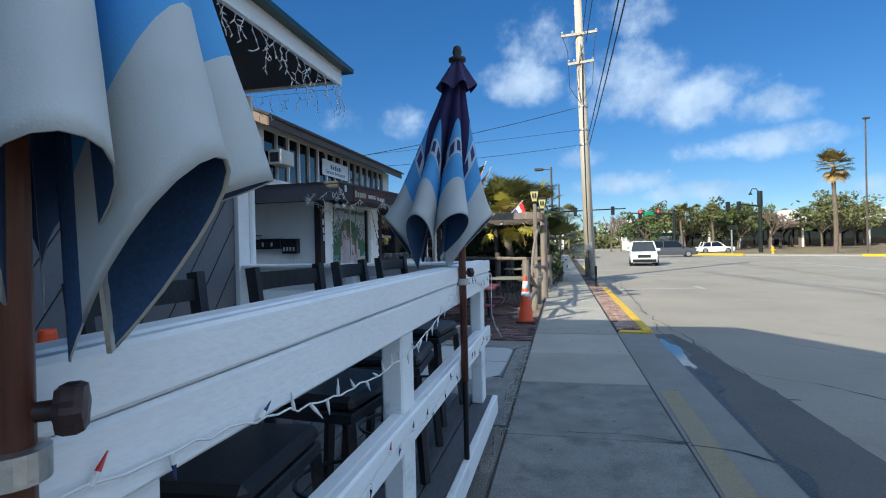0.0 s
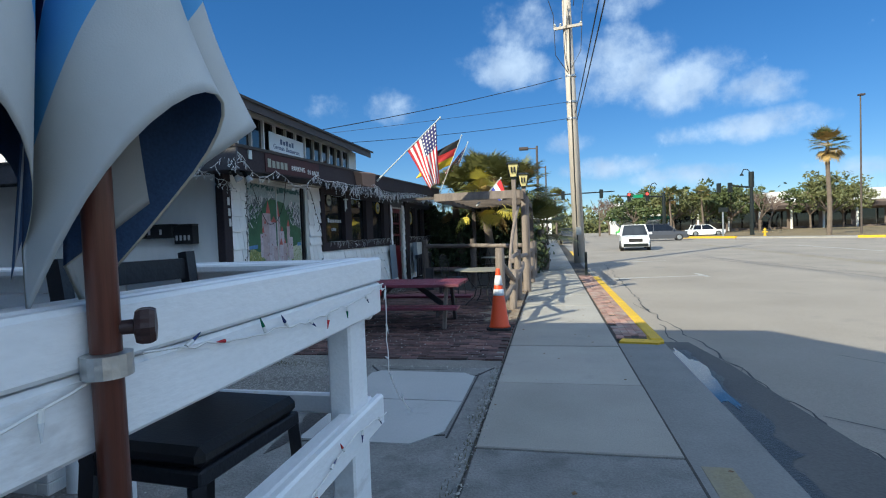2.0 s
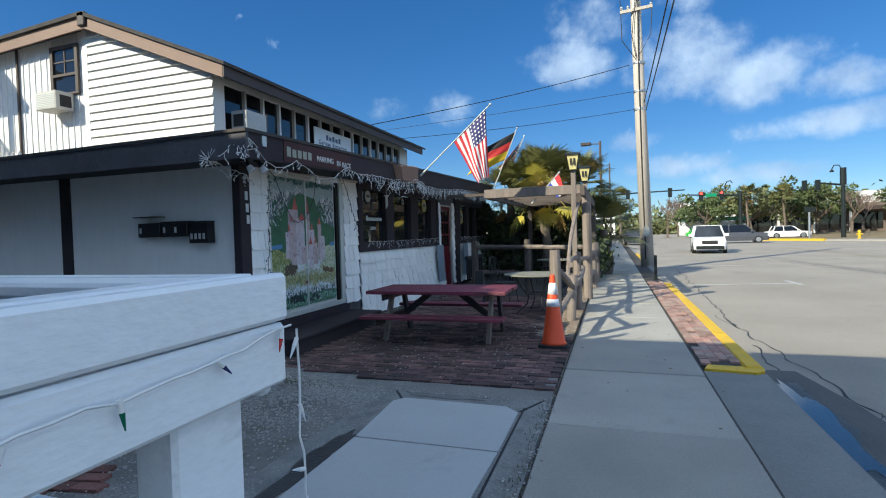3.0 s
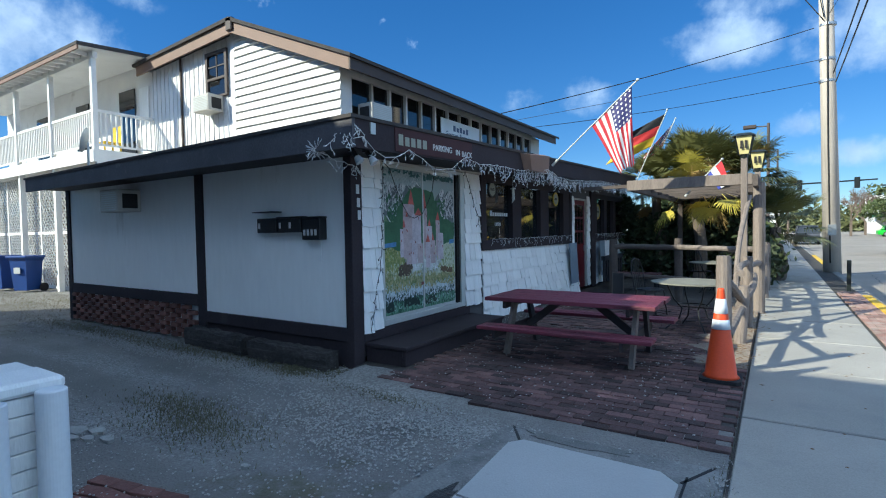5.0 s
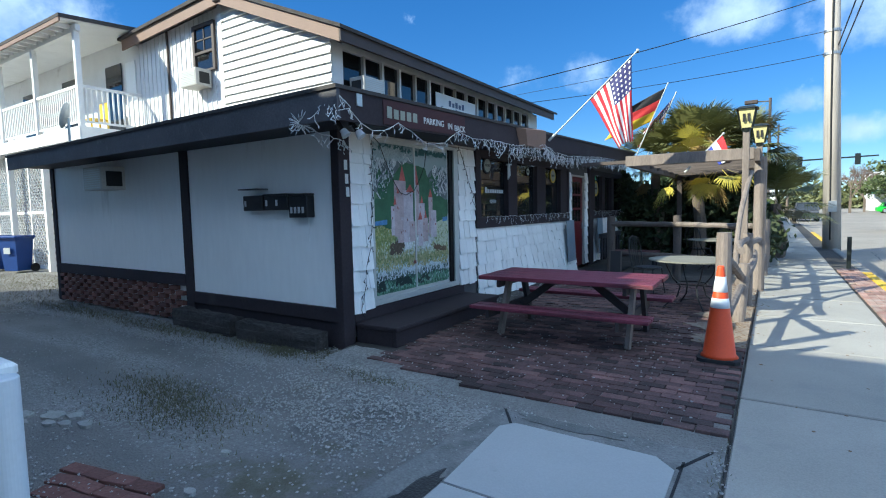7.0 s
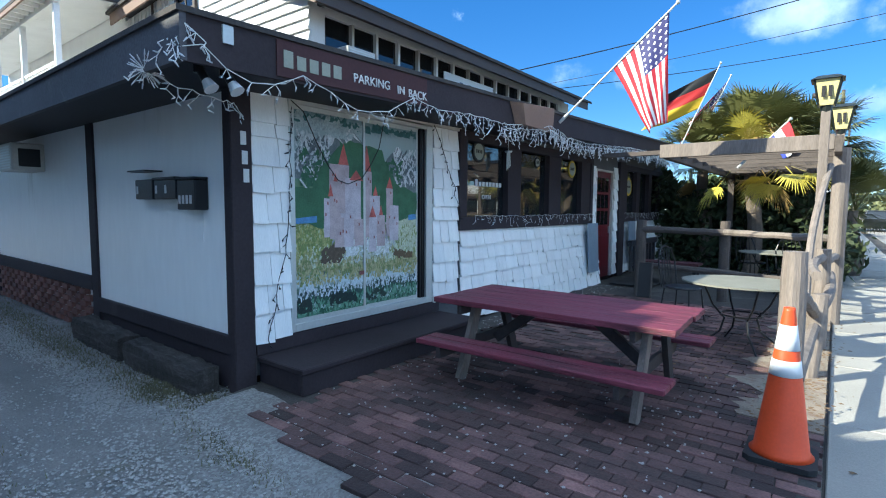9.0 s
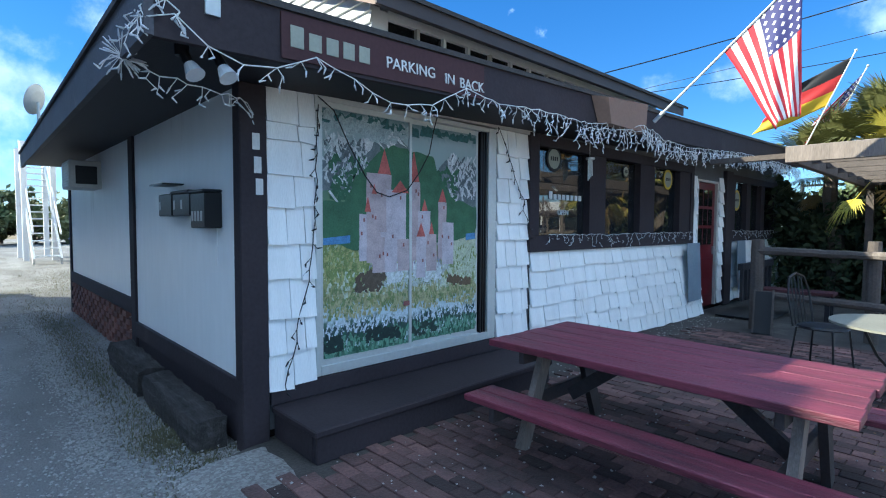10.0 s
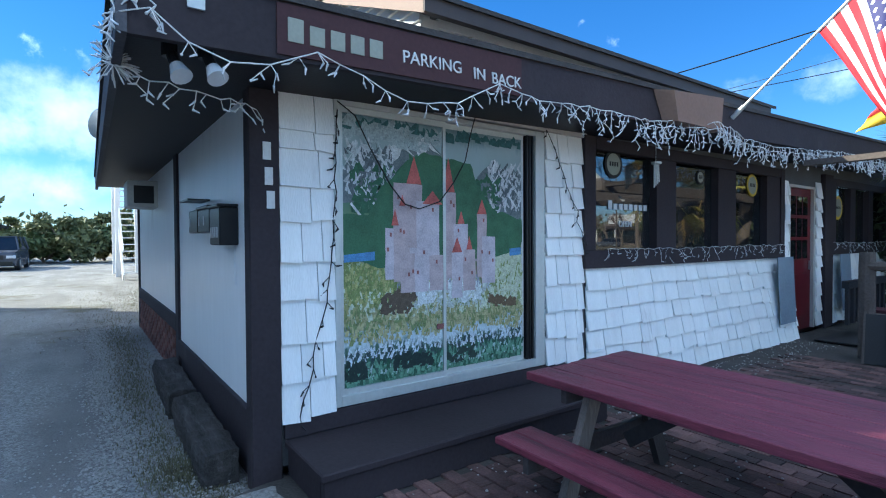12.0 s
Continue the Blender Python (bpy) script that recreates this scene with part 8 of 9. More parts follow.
part("body", bm, M_YELLOW, hy)
bm = B()
rod(bm, (21.75, 62, 0.4), (22.25, 62, 0.4), 0.07, 0.07, 10)
part("outlet", bm, M_YELLOW, hy)

# raised corner with dry grass and yellow curbs
bm = B()
poly(bm, [(15.2, 66), (21.5, 56), (33, 44), (120, 20), (160, 110), (40, 112), (16.5, 84)], -0.2, -0.02)
solid("ground_corner", bm, M_FARGRASS, "dry brown grass corner across the street", "ground", kind="structure")
bm = B()
poly(bm, [(15.0, 66), (21.3, 55.6), (33, 43.5), (60, 33), (60, 36.5), (34, 47.0), (22.5, 59), (16.6, 67)], -0.2, 0.0)
solid("pavement_corner", bm, M_CONC, "pale concrete sidewalk across the street", "pavement", kind="structure")
for a, b in (((14.9, 66.1), (18.6, 60.0)), ((25.2, 51.6), (28.0, 48.6))):
    bm = B()
    bar(bm, (*a, -0.03), (*b, -0.03), 0.3, 0.24)
    solid("curb_far", bm, M_YELLOW, "yellow painted curb across the street", "curb", "far curbs", kind="structure")

# ---- cars ----
def car(m, paint_m, label, length=4.7, width=1.86, height=1.68, suv=True, name="car"):
    c = thing(name, label, "car", (0, 0, 0), "cars on the street")
    L2, W = length / 2, width / 2
    def loft(stations):
        bm = B()
        prev = None
        for y, w, z0, z1 in stations:
            ring = [bm.verts.new(p) for p in ((-w * 0.96, y, z0), (w * 0.96, y, z0), (w, y, (z0 + z1) / 2), (w * 0.93, y, z1), (-w * 0.93, y, z1), (-w, y, (z0 + z1) / 2))]
            if prev:
                for i in range(6):
                    bm.faces.new((prev[i], prev[(i + 1) % 6], ring[(i + 1) % 6], ring[i]))
            else:
                bm.faces.new(ring[::-1])
            prev = ring
        bm.faces.new(prev)
        return bm
    hood = 0.60 * height
    part("body", loft([(-L2, W * 0.86, 0.42, hood * 0.78), (-L2 + 0.12, W * 0.95, 0.25, hood * 0.90), (-L2 + 1.15, W, 0.22, hood), (L2 - 0.6, W, 0.22, hood * 1.02), (L2 - 0.05, W * 0.96, 0.28, hood * 0.98), (L2, W * 0.9, 0.45, hood * 0.85)]), paint_m, c)
    r0, r1 = -L2 + 1.1, L2 - (0.1 if suv else 0.5)
    bm = B()
    v = [bm.verts.new(p) for p in ((-W * 0.92, r0, hood), (W * 0.92, r0, hood), (W * 0.92, r1, hood), (-W * 0.92, r1, hood), (-W * 0.72, r0 + 0.75, height), (W * 0.72, r0 + 0.75, height), (W * 0.74, r1 - (0.25 if suv else 0.6), height - 0.02), (-W * 0.74, r1 - (0.25 if suv else 0.6), height - 0.02))]
    for q in ((4, 5, 6, 7), (0, 1, 5, 4), (1, 2, 6, 5), (2, 3, 7, 6), (3, 0, 4, 7)):
        bm.faces.new([v[i] for i in q])
    cab = part("cabin_glass", bm, M_GLASS, c, "dark windows")
    bm = B()
    box(bm, -W * 0.73, W * 0.73, r0 + 0.72, r1 - 0.2, height - 0.01, height + 0.035, 0.02)
    for s in (-1, 1):
        for a, b in (((s * W * 0.925, r0, hood), (s * W * 0.735, r0 + 0.75, height)), ((s * W * 0.925, r1, hood), (s * W * 0.745, r1 - 0.25, height)), ((s * W * 0.93, (r0 + r1) / 2 + 0.3, hood), (s * W * 0.74, (r0 + r1) / 2 + 0.3, height))):
            bar(bm, a, b, 0.08, 0.08)
    part("roof", bm, paint_m, c)
    for s in (-1, 1):
        for y in (-L2 + 0.85, L2 - 0.85):
            bm = B()
            rod(bm, (s * (W - 0.2), y, 0.34), (s * (W + 0.01), y, 0.34), 0.34, 0.34, 20)
            wl = part("wheel", bm, M_RUBBER, c)
            bm = B()
            rod(bm, (s * (W + 0.005), y, 0.34), (s * (W + 0.02), y, 0.34), 0.22, 0.20, 14)
            part("rim", bm, M_STEEL, wl)
        bm = B()
        box(bm, s * W * 0.72 - 0.2, s * W * 0.72 + 0.2, -L2 - 0.01, -L2 + 0.12, 0.62, 0.80, 0.03)
        part("headlight", bm, M_BULB, c, "clear headlight")
        bm = B()
        box(bm, s * (W + 0.08) - 0.1, s * (W + 0.08) + 0.1, r0 + 0.25, r0 + 0.38, hood + 0.02, hood + 0.18, 0.02)
        part("mirror", bm, paint_m, c)
    bm = B()
    box(bm, -0.42, 0.42, -L2 - 0.02, -L2 + 0.08, 0.58, 0.80, 0.01)
    part("grille", bm, M_RUBBER, c, "dark grille")
    bm = B()
    box(bm, -W * 0.8, W * 0.8, -L2 - 0.03, -L2 + 0.06, 0.28, 0.48, 0.02)
    part("bumper", bm, M_DKGREEN, c, "dark lower bumper")
    c.matrix_basis = m
    return c


suv = car(pose(5.6, 40, -0.12, 0, 0, -6), M_CARPAINT, "white sport utility car driving on the asphalt road")
car(pose(11.2, 59, -0.12, 0, 0, 84), M_CARGREY, "dark grey minivan crossing the junction", 4.9, 1.9, 1.7)
car(pose(19.5, 74, -0.12, 0, 0, 90), M_CARPAINT, "white car beyond the junction", 4.4, 1.8, 1.45, False)
car(pose(50, 86, -0.02, 0, 0, 80), M_CARGREY, "grey car parked beyond the lawn", 4.6, 1.8, 1.5)
car(pose(3.0, 82, -0.12, 0, 0, 0), M_CARGREY, "dark car far down the street", 4.6, 1.8, 1.6)
car(pose(1.9, 60, -0.12, 0, 0, 180), M_CARGREY, "dark car parked at the far curb", 4.6, 1.8, 1.6)
car(pose(17, 96, -0.12, 0, 0, 90), M_CARRED, "red car far beyond the junction", 4.4, 1.8, 1.4, False)
car(pose(13, 92, -0.12, 0, 0, 90), M_CARGREEN, "bright green car far beyond the junction", 4.4, 1.8, 1.4, False)

trk = car(pose(-38.0, 4.5, 0, 0, 0, 88), M_CARGREY, "dark pickup truck parked on the sunny gravel lot", 5.2, 1.95, 1.75, name="pickup_truck")

# ---- plants ----
def quads(name, centres, size, seed, material, parent, kind="stuff"):
    """Many small leaf blades with random tilt round the centres."""
    R = np.random.RandomState(seed)
    c = np.asarray(centres, dtype=float)
    n = len(c)
    u = R.normal(size=(n, 3))
    u /= np.linalg.norm(u, axis=1)[:, None]
    w = R.normal(size=(n, 3))
    w -= (w * u).sum(1)[:, None] * u
    w /= np.linalg.norm(w, axis=1)[:, None]
    s = size * R.uniform(0.5, 1.3, (n, 1))
    vs = np.stack([c - u * s, c + w * s * 0.45, c + u * s, c - w * s * 0.45], 1).reshape(-1, 3)
    fs = np.arange(4 * n).reshape(-1, 4)
    me = bpy.data.meshes.new(name)
    me.from_pydata(vs.tolist(), [], fs.tolist())
    me.materials.append(material)
    ob = new(name, me)
    if parent:
        ob.parent = parent
        ob.matrix_parent_inverse = world_of(parent).inverted()
    if kind:
        ob["kind"] = kind
    return ob


def tree(x, y, h, spread, seed, leaf, label, base=-0.1, n=2600, size=0.28, trunk_h=0.32):
    R = np.random.RandomState(seed)
    t = thing("tree", label, "tree", (x, y, base), "trees across the street")
    bm = B()
    top = Vector((x + R.uniform(-0.3, 0.3), y, base + h * trunk_h))
    rod(bm, (x, y, base), top, 0.05 * h * 0.5, 0.035 * h * 0.5, 8)
    limbs = []
    for i in range(7):
        a = 2 * math.pi * i / 7 + R.uniform(-0.4, 0.4)
        e = top + Vector((math.cos(a) * spread * R.uniform(0.35, 0.7), math.sin(a) * spread * R.uniform(0.35, 0.7), h * R.uniform(0.15, 0.5)))
        rod(bm, top, e, 0.018 * h, 0.008 * h, 6)
        limbs.append(e)
    part("trunk", bm, M_TREETRUNK, t, "grey bark trunk and limbs")
    cs = []
    clumps = []
    for e in limbs + [top + Vector((0, 0, h * 0.5))]:
        for k in range(4):
            clumps.append((np.array(e) + R.normal(size=3) * (spread * 0.26, spread * 0.26, h * 0.10), spread * R.uniform(0.16, 0.34)))
    for p, r in clumps:
        k = n // len(clumps)
        d = R.normal(size=(k, 3))
        d /= np.linalg.norm(d, axis=1)[:, None]
        cs.append(p + d * r * R.uniform(0.5, 1.0, (k, 1)) * (1, 1, 0.7))
    cs = np.concatenate(cs)
    cs = cs[cs[:, 2] > base + h * min(0.22, trunk_h)]
    quads("crown", cs, size, seed, leaf, t, "")
    return t


def bare_tree(x, y, h, seed, label, base=-0.1):
    R = random.Random(seed)
    t = thing("bare_tree", label, "tree", (x, y, base), "trees across the street")
    bm, tw = B(), B()
    def grow(p, d, l, r, depth):
        e = p + d * l
        bar(bm if depth < 3 else tw, p, e, r * 2, r * 1.7)
        if depth >= 6:
            return
        for _ in range(3 if depth in (1, 2, 3, 4) else 2):
            nd = (d + Vector((R.uniform(-1, 1), R.uniform(-1, 1), R.uniform(-0.25, 0.7))) * 0.75).normalized()
            grow(e, nd, l * R.uniform(0.62, 0.85), r * 0.62, depth + 1)
    grow(Vector((x, y, base)), Vector((0, 0, 1)), h * 0.26, 0.02 * h, 0)
    part("trunk", bm, M_TREETRUNK, t, "pale grey trunk and limbs")
    part("twig_crown", tw, M_TWIG, t, "brown bare twigs", kind="stuff")
    return t


for i, (x, y, h, s) in enumerate(((13.5, 92, 6.5, 4.2), (19.5, 90, 7.4, 4.5), (24.5, 92, 7.2, 4.2), (38.5, 84, 7.4, 4.6), (28.5, 93, 7.6, 4.4), (61, 92, 8.0, 5.0), (45, 104, 8.0, 5.5), (52, 108, 8.4, 5.5), (16, 104, 7.8, 5), (32, 106, 8, 6))):
    tree(x, y, h, s, 20 + i, M_LEAF_OLIVE if i % 2 else M_LEAF, "broad evergreen tree across the junction")
for i, (x, y, h) in enumerate(((8.5, 96, 7.5), (11, 104, 7.5), (31, 88, 7.0), (46, 84, 7.2), (52, 88, 7.6), (58, 84, 7.4), (66, 88, 8.0), (35, 95, 7))):
    bare_tree(x, y, h, 50 + i, "bare winter tree with brown twigs across the junction")


def palm_mesh(centre, n, length, seed, spread=1.0, low=-0.6, blade=0.02, fan=21):
    """Fan palm fronds as one set of vertices and faces."""
    R = random.Random(seed)
    V, F = [], []
    c = Vector(centre)
    for i in range(n):
        az = R.uniform(0, 2 * math.pi)
        el = R.uniform(low, 1.25)
        d = Vector((math.cos(az) * math.cos(el), math.sin(az) * math.cos(el), math.sin(el)))
        st = length * R.uniform(0.40, 0.62)
        hub = c + d * st
        side = d.cross(Vector((0, 0, 1)))
        side = side.normalized() if side.length > 0.01 else Vector((1, 0, 0))
        upv = side.cross(d).normalized()
        k = len(V)
        w = side * 0.012
        V += [c - w, c + w, hub + w, hub - w]
        F.append((k, k + 1, k + 2, k + 3))
        for j in range(fan):
            a = (j / (fan - 1) - 0.5) * 2.6
            dd = (d * math.cos(a) + side * math.sin(a)).normalized()
            ln = length * R.uniform(0.42, 0.58) * (1 - 0.25 * abs(a) / 1.3)
            mid = hub + dd * ln * 0.6 + upv * 0.02
            tip = hub + dd * ln + Vector((0, 0, -0.18 * ln)) * R.uniform(0.3, 1.4)
            s2 = dd.cross(upv).normalized() * blade * length
            k = len(V)
            V += [hub, mid + s2, tip, mid - s2]
            F.append((k, k + 1, k + 2, k + 3))
    return V, F


def fronds(name, V, F, material, parent, label=""):
    me = bpy.data.meshes.new(name)
    me.from_pydata([tuple(v) for v in V], [], F)
    me.materials.append(material)
    ob = new(name, me)
    ob.parent = parent
    ob.matrix_parent_inverse = world_of(parent).inverted()
    return tagged(ob, label)


def palm(x, y, h, seed, label, r=1.9, green=34, dry=16, base=-0.1, group="palms"):
    p = thing("palm_tree", label, "palm tree", (x, y, base), group)
    bm = B()
    prev = None
    n, seg = 14, 10
    for k in range(n + 1):
        z = base + (h - base) * k / n
        rr = (0.20 - 0.05 * k / n) * (1 + 0.07 * (k % 2)) * max(0.8, h / 8)
        ring = [bm.verts.new((x + 0.08 * math.sin(k * 0.4) + rr * math.cos(a), y + rr * math.sin(a), z)) for a in [2 * math.pi * i / seg for i in range(seg)]]
        if prev:
            for i in range(seg):
                bm.faces.new((prev[i], prev[(i + 1) % seg], ring[(i + 1) % seg], ring[i]))
        prev = ring
    part("trunk", bm, M_TREETRUNK, p)
    c = (x, y, h)
    if green:
        fronds("crown", *palm_mesh(c, green, r, seed, low=-0.35, blade=0.011, fan=29), M_PALM, p, "green fan fronds")
    if dry:
        fronds("dry_fronds", *palm_mesh(c, dry, r * 0.9, seed + 1, low=-1.2), M_PALM_DRY, p, "brown drooping dry fronds")
    return p


palm(27.0, 60, 8.9, 5, "tall palm with brown drooping fronds beside the lawn", 2.1, 34, 26)
palm(1.0, 90, 6.5, 9, "palm tree far down the sidewalk", 2.2, 40, 6)
palm(-4.5, 96, 6.0, 11, "palm tree far down the sidewalk", 2.2, 40, 6)
palm(18, 86, 5.8, 12, "palm tree at the junction", 2.0, 40, 6)
palm(22.5, 86, 5.6, 13, "palm tree at the junction", 2.0, 40, 6)
# fan palms behind the pergola
for x, y, h, s, g, d in ((-2.2, 20.2, 3.0, 30, 80, 4), (-3.3, 20.8, 2.7, 31, 54, 3), (-1.3, 21.0, 2.9, 32, 70, 4), (-0.35, 21.6, 1.5, 35, 34, 2)):
    palm(x, y, h, s, "bushy green fan palm behind the pergola", 1.45, g, d, 0.0, "fan palms behind the pergola")
pf = thing("palm_fronds", "yellow palm fronds hanging below the pergola", "palm fronds", (-1.4, 18.6, 1.6))
for k, (x, z, y) in enumerate(((-1.55, 2.05, 18.4), (-2.3, 2.15, 18.6), (-1.95, 2.0, 18.9))):
    V, F = palm_mesh((x, y, z + 0.35), 8, 1.15, 70 + k, low=-1.1, blade=0.012, fan=27)
    fronds("frond", V, F, M_PALM_YEL if k < 2 else M_PALM_DRY, pf)
# hedge below, deep shade put into its leaf colour
R = np.random.RandomState(4)
cs = np.stack([R.uniform(-5.2, -0.75, 15000), R.uniform(20.3, 22.6, 15000), R.uniform(0.0, 1.0, 15000)], 1)
cs[:, 2] *= 2.25 + 0.35 * np.sin(cs[:, 0] * 2.3) + 0.2 * np.sin(cs[:, 0] * 7 + cs[:, 1] * 3)
hedge = thing("hedge", "dense green hedge behind the patio, leaves darkened as deep shade", "hedge", (-2.5, 21.3, 0))
quads("foliage", cs, 0.10, 5, M_LEAF_SHADED, hedge)
# black box added inside the foliage as its inner shade
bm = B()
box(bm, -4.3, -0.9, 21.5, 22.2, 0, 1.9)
part("inner_shade_box", bm, M_RUBBER, hedge)
cs = np.stack([R.normal(-0.50, 0.16, 420), R.uniform(18.8, 22.5, 420), np.abs(R.normal(0.70, 0.28, 420))], 1)
sh = thing("shrub", "low spiky shrub leaning over the sidewalk", "shrub", (-0.45, 20.5, 0))
# the shrub shares the hedge's shade-darkened leaf colour
quads("foliage", cs, 0.12, 6, M_LEAF_SHADED, sh)
cs = np.stack([R.uniform(-1.9, -0.55, 5200), R.uniform(23, 60, 5200), R.uniform(0.0, 1.6, 5200)], 1)
h2 = thing("hedge", "dark clipped hedge along the far sidewalk", "hedge", (-1.2, 40, 0))
quads("foliage", cs, 0.22, 7, M_LEAF, h2)
for i, (x, y, h, s) in enumerate(((-4.5, 45, 4.5, 3.2), (-5, 60, 5.5, 3.6), (-4, 76, 5.0, 3.2))):
    tree(x, y, h, s, 80 + i, M_LEAF, "dark evergreen tree beside the far sidewalk", 0.0)

# far tree line behind the gravel lot
for i in range(12):
    tree(-47 + 1.6 * math.sin(i * 2.1), 0.5 + i * 1.8, 4.4 + 0.9 * math.sin(i * 1.7), 2.6, 120 + i, M_LEAF_OLIVE if i % 3 else M_LEAF, "bushy olive-green tree at the back of the lot", 0.0, 3600, 0.22, 0.03)
bh = thing("house_far", "low brown house with chimney behind the lot", "building", (-52, -3, 0), kind="structure")
bm = B()
box(bm, -56, -48, -9, 3.6, 0, 2.5)
part("wall", bm, M_FARBROWN, bh)
bm = B()
prism(bm, [(-10, 2.4), (3.9, 2.4), (3.9, 2.6), (-3, 4.4), (-10, 2.6)], "x", -56.5, -47.5)
part("roof", bm, M_ROOF, bh)
bm = B()
box(bm, -51, -50.2, 1.6, 2.4, 3.0, 4.35)
part("chimney", bm, M_BRICK_RED, bh)
bm = B()
box(bm, -47.99, -47.95, 2.2, 3.0, 1.2, 2.1)
part("window", bm, M_SIGNWHITE, bh)

# ---- far buildings across the junction ----
fb = thing("building_low", "long low dark-fronted commercial building behind the trees", "building", (48, 118, 0), kind="structure")
bm = B()
box(bm, 22, 110, 112, 124, -0.1, 5.0)
part("wall", bm, M_FARBROWN, fb)
bm = B()
box(bm, 21.5, 111, 109.5, 112, 3.7, 4.4)
part("canopy", bm, M_EAVE, fb)
for i in range(16):
    bm = B()
    box(bm, 24 + i * 5.4, 28.2 + i * 5.4, 111.9, 111.98, 0.4, 3.3)
    part("window", bm, M_GLASS, fb, "dark shop window")
    bm = B()
    box(bm, 22.6 + i * 5.4, 22.9 + i * 5.4, 109.7, 110.0, -0.1, 3.7)
    part("column", bm, M_FARWHITE, fb)
bm = B()
box(bm, 44, 74, 118, 124, 5.0, 7.4)
part("parapet", bm, M_FARWHITE, fb)
wb = thing("building_white", "white stucco building at the end of the street", "building", (15, 112, 0), kind="structure")
bm = B()
box(bm, 13.2, 19.5, 112, 124, -0.1, 6.2)
box(bm, 19.5, 30, 113, 124, -0.1, 3.8)
part("wall", bm, M_FARWHITE, wb)
for x in (14.5, 16.4, 18.2):
    bm = B()
    box(bm, x - 0.35, x + 0.35, 111.93, 111.99, 3.4, 5.0)
    part("window", bm, M_GLASS, wb)
bm = B()
box(bm, 12.6, 24, 109.5, 112, 2.6, 3.3)
part("awning", bm, mat("green_awning", (0.02, 0.09, 0.05), 0.7, 0.1), wb, "dark green awning")
for i, (x0, x1, y, h) in enumerate(((-16, -3.5, 70, 3.8), (-22, -4, 88, 4.5), (-8, 0.5, 150, 5))):
    b2 = thing("building_side", "plain pale building beside the far sidewalk", "building", ((x0 + x1) / 2, y, 0), kind="structure")
    bm = B()
    box(bm, x0, x1, y, y + 9, 0, h)
    part("wall", bm, M_FARWHITE, b2)
    bm = B()
    box(bm, x1 - 1.8, x1 - 0.6, y - 0.06, y - 0.005, 0.9, 2.2)
    part("window", bm, M_GLASS, b2)
cs = np.stack([R.uniform(-60, 120, 16000), R.uniform(150, 175, 16000), np.abs(R.normal(0, 3.2, 16000))], 1)
quads("far_woods", cs, 0.9, 8, M_LEAF_OLIVE, None)
tagged(bpy.data.objects["far_woods"], "distant olive-green woods along the horizon", "woods")
cs = np.stack([R.uniform(-190, -110, 12000), R.uniform(-160, 120, 12000), np.abs(R.normal(0, 3.0, 12000))], 1)
o = quads("far_woods", cs, 0.9, 9, M_LEAF_OLIVE, None)
tagged(o, "distant olive-green woods along the horizon", "woods")

# ---- gravel, leaves and tufts of grass ----
def scatter(name, pts, size, seed, material, label, category, flat_z=0.6):
    R = np.random.RandomState(seed)
    V, F = [], []
    octa = np.array(((1, 0, 0), (0, 1, 0), (-1, 0, 0), (0, -1, 0), (0, 0, 1), (0, 0, -1)), dtype=float)
    faces = ((0, 1, 4), (1, 2, 4), (2, 3, 4), (3, 0, 4), (1, 0, 5), (2, 1, 5), (3, 2, 5), (0, 3, 5))
    for i, p in enumerate(pts):
        s = size * R.uniform(0.4, 1.6) * np.array((1, R.uniform(0.6, 1.2), flat_z))
        a = R.uniform(0, 6.28)
        o = octa * s * R.uniform(0.7, 1.3, (6, 1))
        rot = np.stack([o[:, 0] * math.cos(a) - o[:, 1] * math.sin(a), o[:, 0] * math.sin(a) + o[:, 1] * math.cos(a), o[:, 2]], 1)
        k = len(V)
        V += (rot + np.asarray(p)).tolist()
        F += [tuple(k + j for j in f) for f in faces]
    me = bpy.data.meshes.new(name)
    me.from_pydata(V, [], F)
    me.materials.append(material)
    return tagged(new(name, me), label, category, kind="stuff")


M_PEBBLE = mat("pale_gravel", (0.36, 0.35, 0.33), 0.85, 0.3, 30, 90, 0.2)
M_LITTER = mat("dry_leaf_litter", (0.17, 0.11, 0.06), 0.9, 0.4, 20, 90, 0.2)
M_GRASS = mat("thin_grass", (0.125, 0.118, 0.066), 0.8, 0.35, 6, 40, 0.1)
R = np.random.RandomState(12)
pts = []
while len(pts) < 5200:
    x, y = -2.1 - abs(R.normal(0, 5.0)), R.uniform(4.6, 8.7)
    if x < -18:
        continue
    d = noise.noise(Vector((x * 0.5, y * 1.6, 2.0)))
    if d + R.uniform(-0.35, 0.35) > 0.02:
        pts.append((x, y, 0.0 + 0.02 * noise.noise(Vector((x * 0.8, y * 0.8, -0.012)))))
for _ in range(6400):
    gx = R.uniform(-12, -2.3)
    gy = 8.22 - 0.40 * max(0, min(1, (gx + 6.0) / 3.2)) + 0.05 * math.sin(gx * 1.9)
    pts.append((gx, gy + R.normal(0, 0.09), 0.0 + 0.006 * R.uniform(-1, 1)))
for _ in range(2200):
    pts.append((R.normal(-3.3, 0.6), R.normal(7.45, 0.22), 0.004 * R.uniform(-1, 1)))
for _ in range(900):
    pts.append((R.uniform(-3.9, -0.8), 8.35 + R.normal(0, 0.14), 0.012))
for _ in range(420):
    pts.append((R.uniform(-3.8, -0.9), R.uniform(8.5, 11.5), 0.066))
for _ in range(900):
    pts.append((R.normal(-4.0, 0.35), 8.55 + R.normal(0, 0.16), 0.02))
for _ in range(420):
    pts.append((R.uniform(-4.2, -3.7), R.uniform(11.5, 16.2), 0.068))
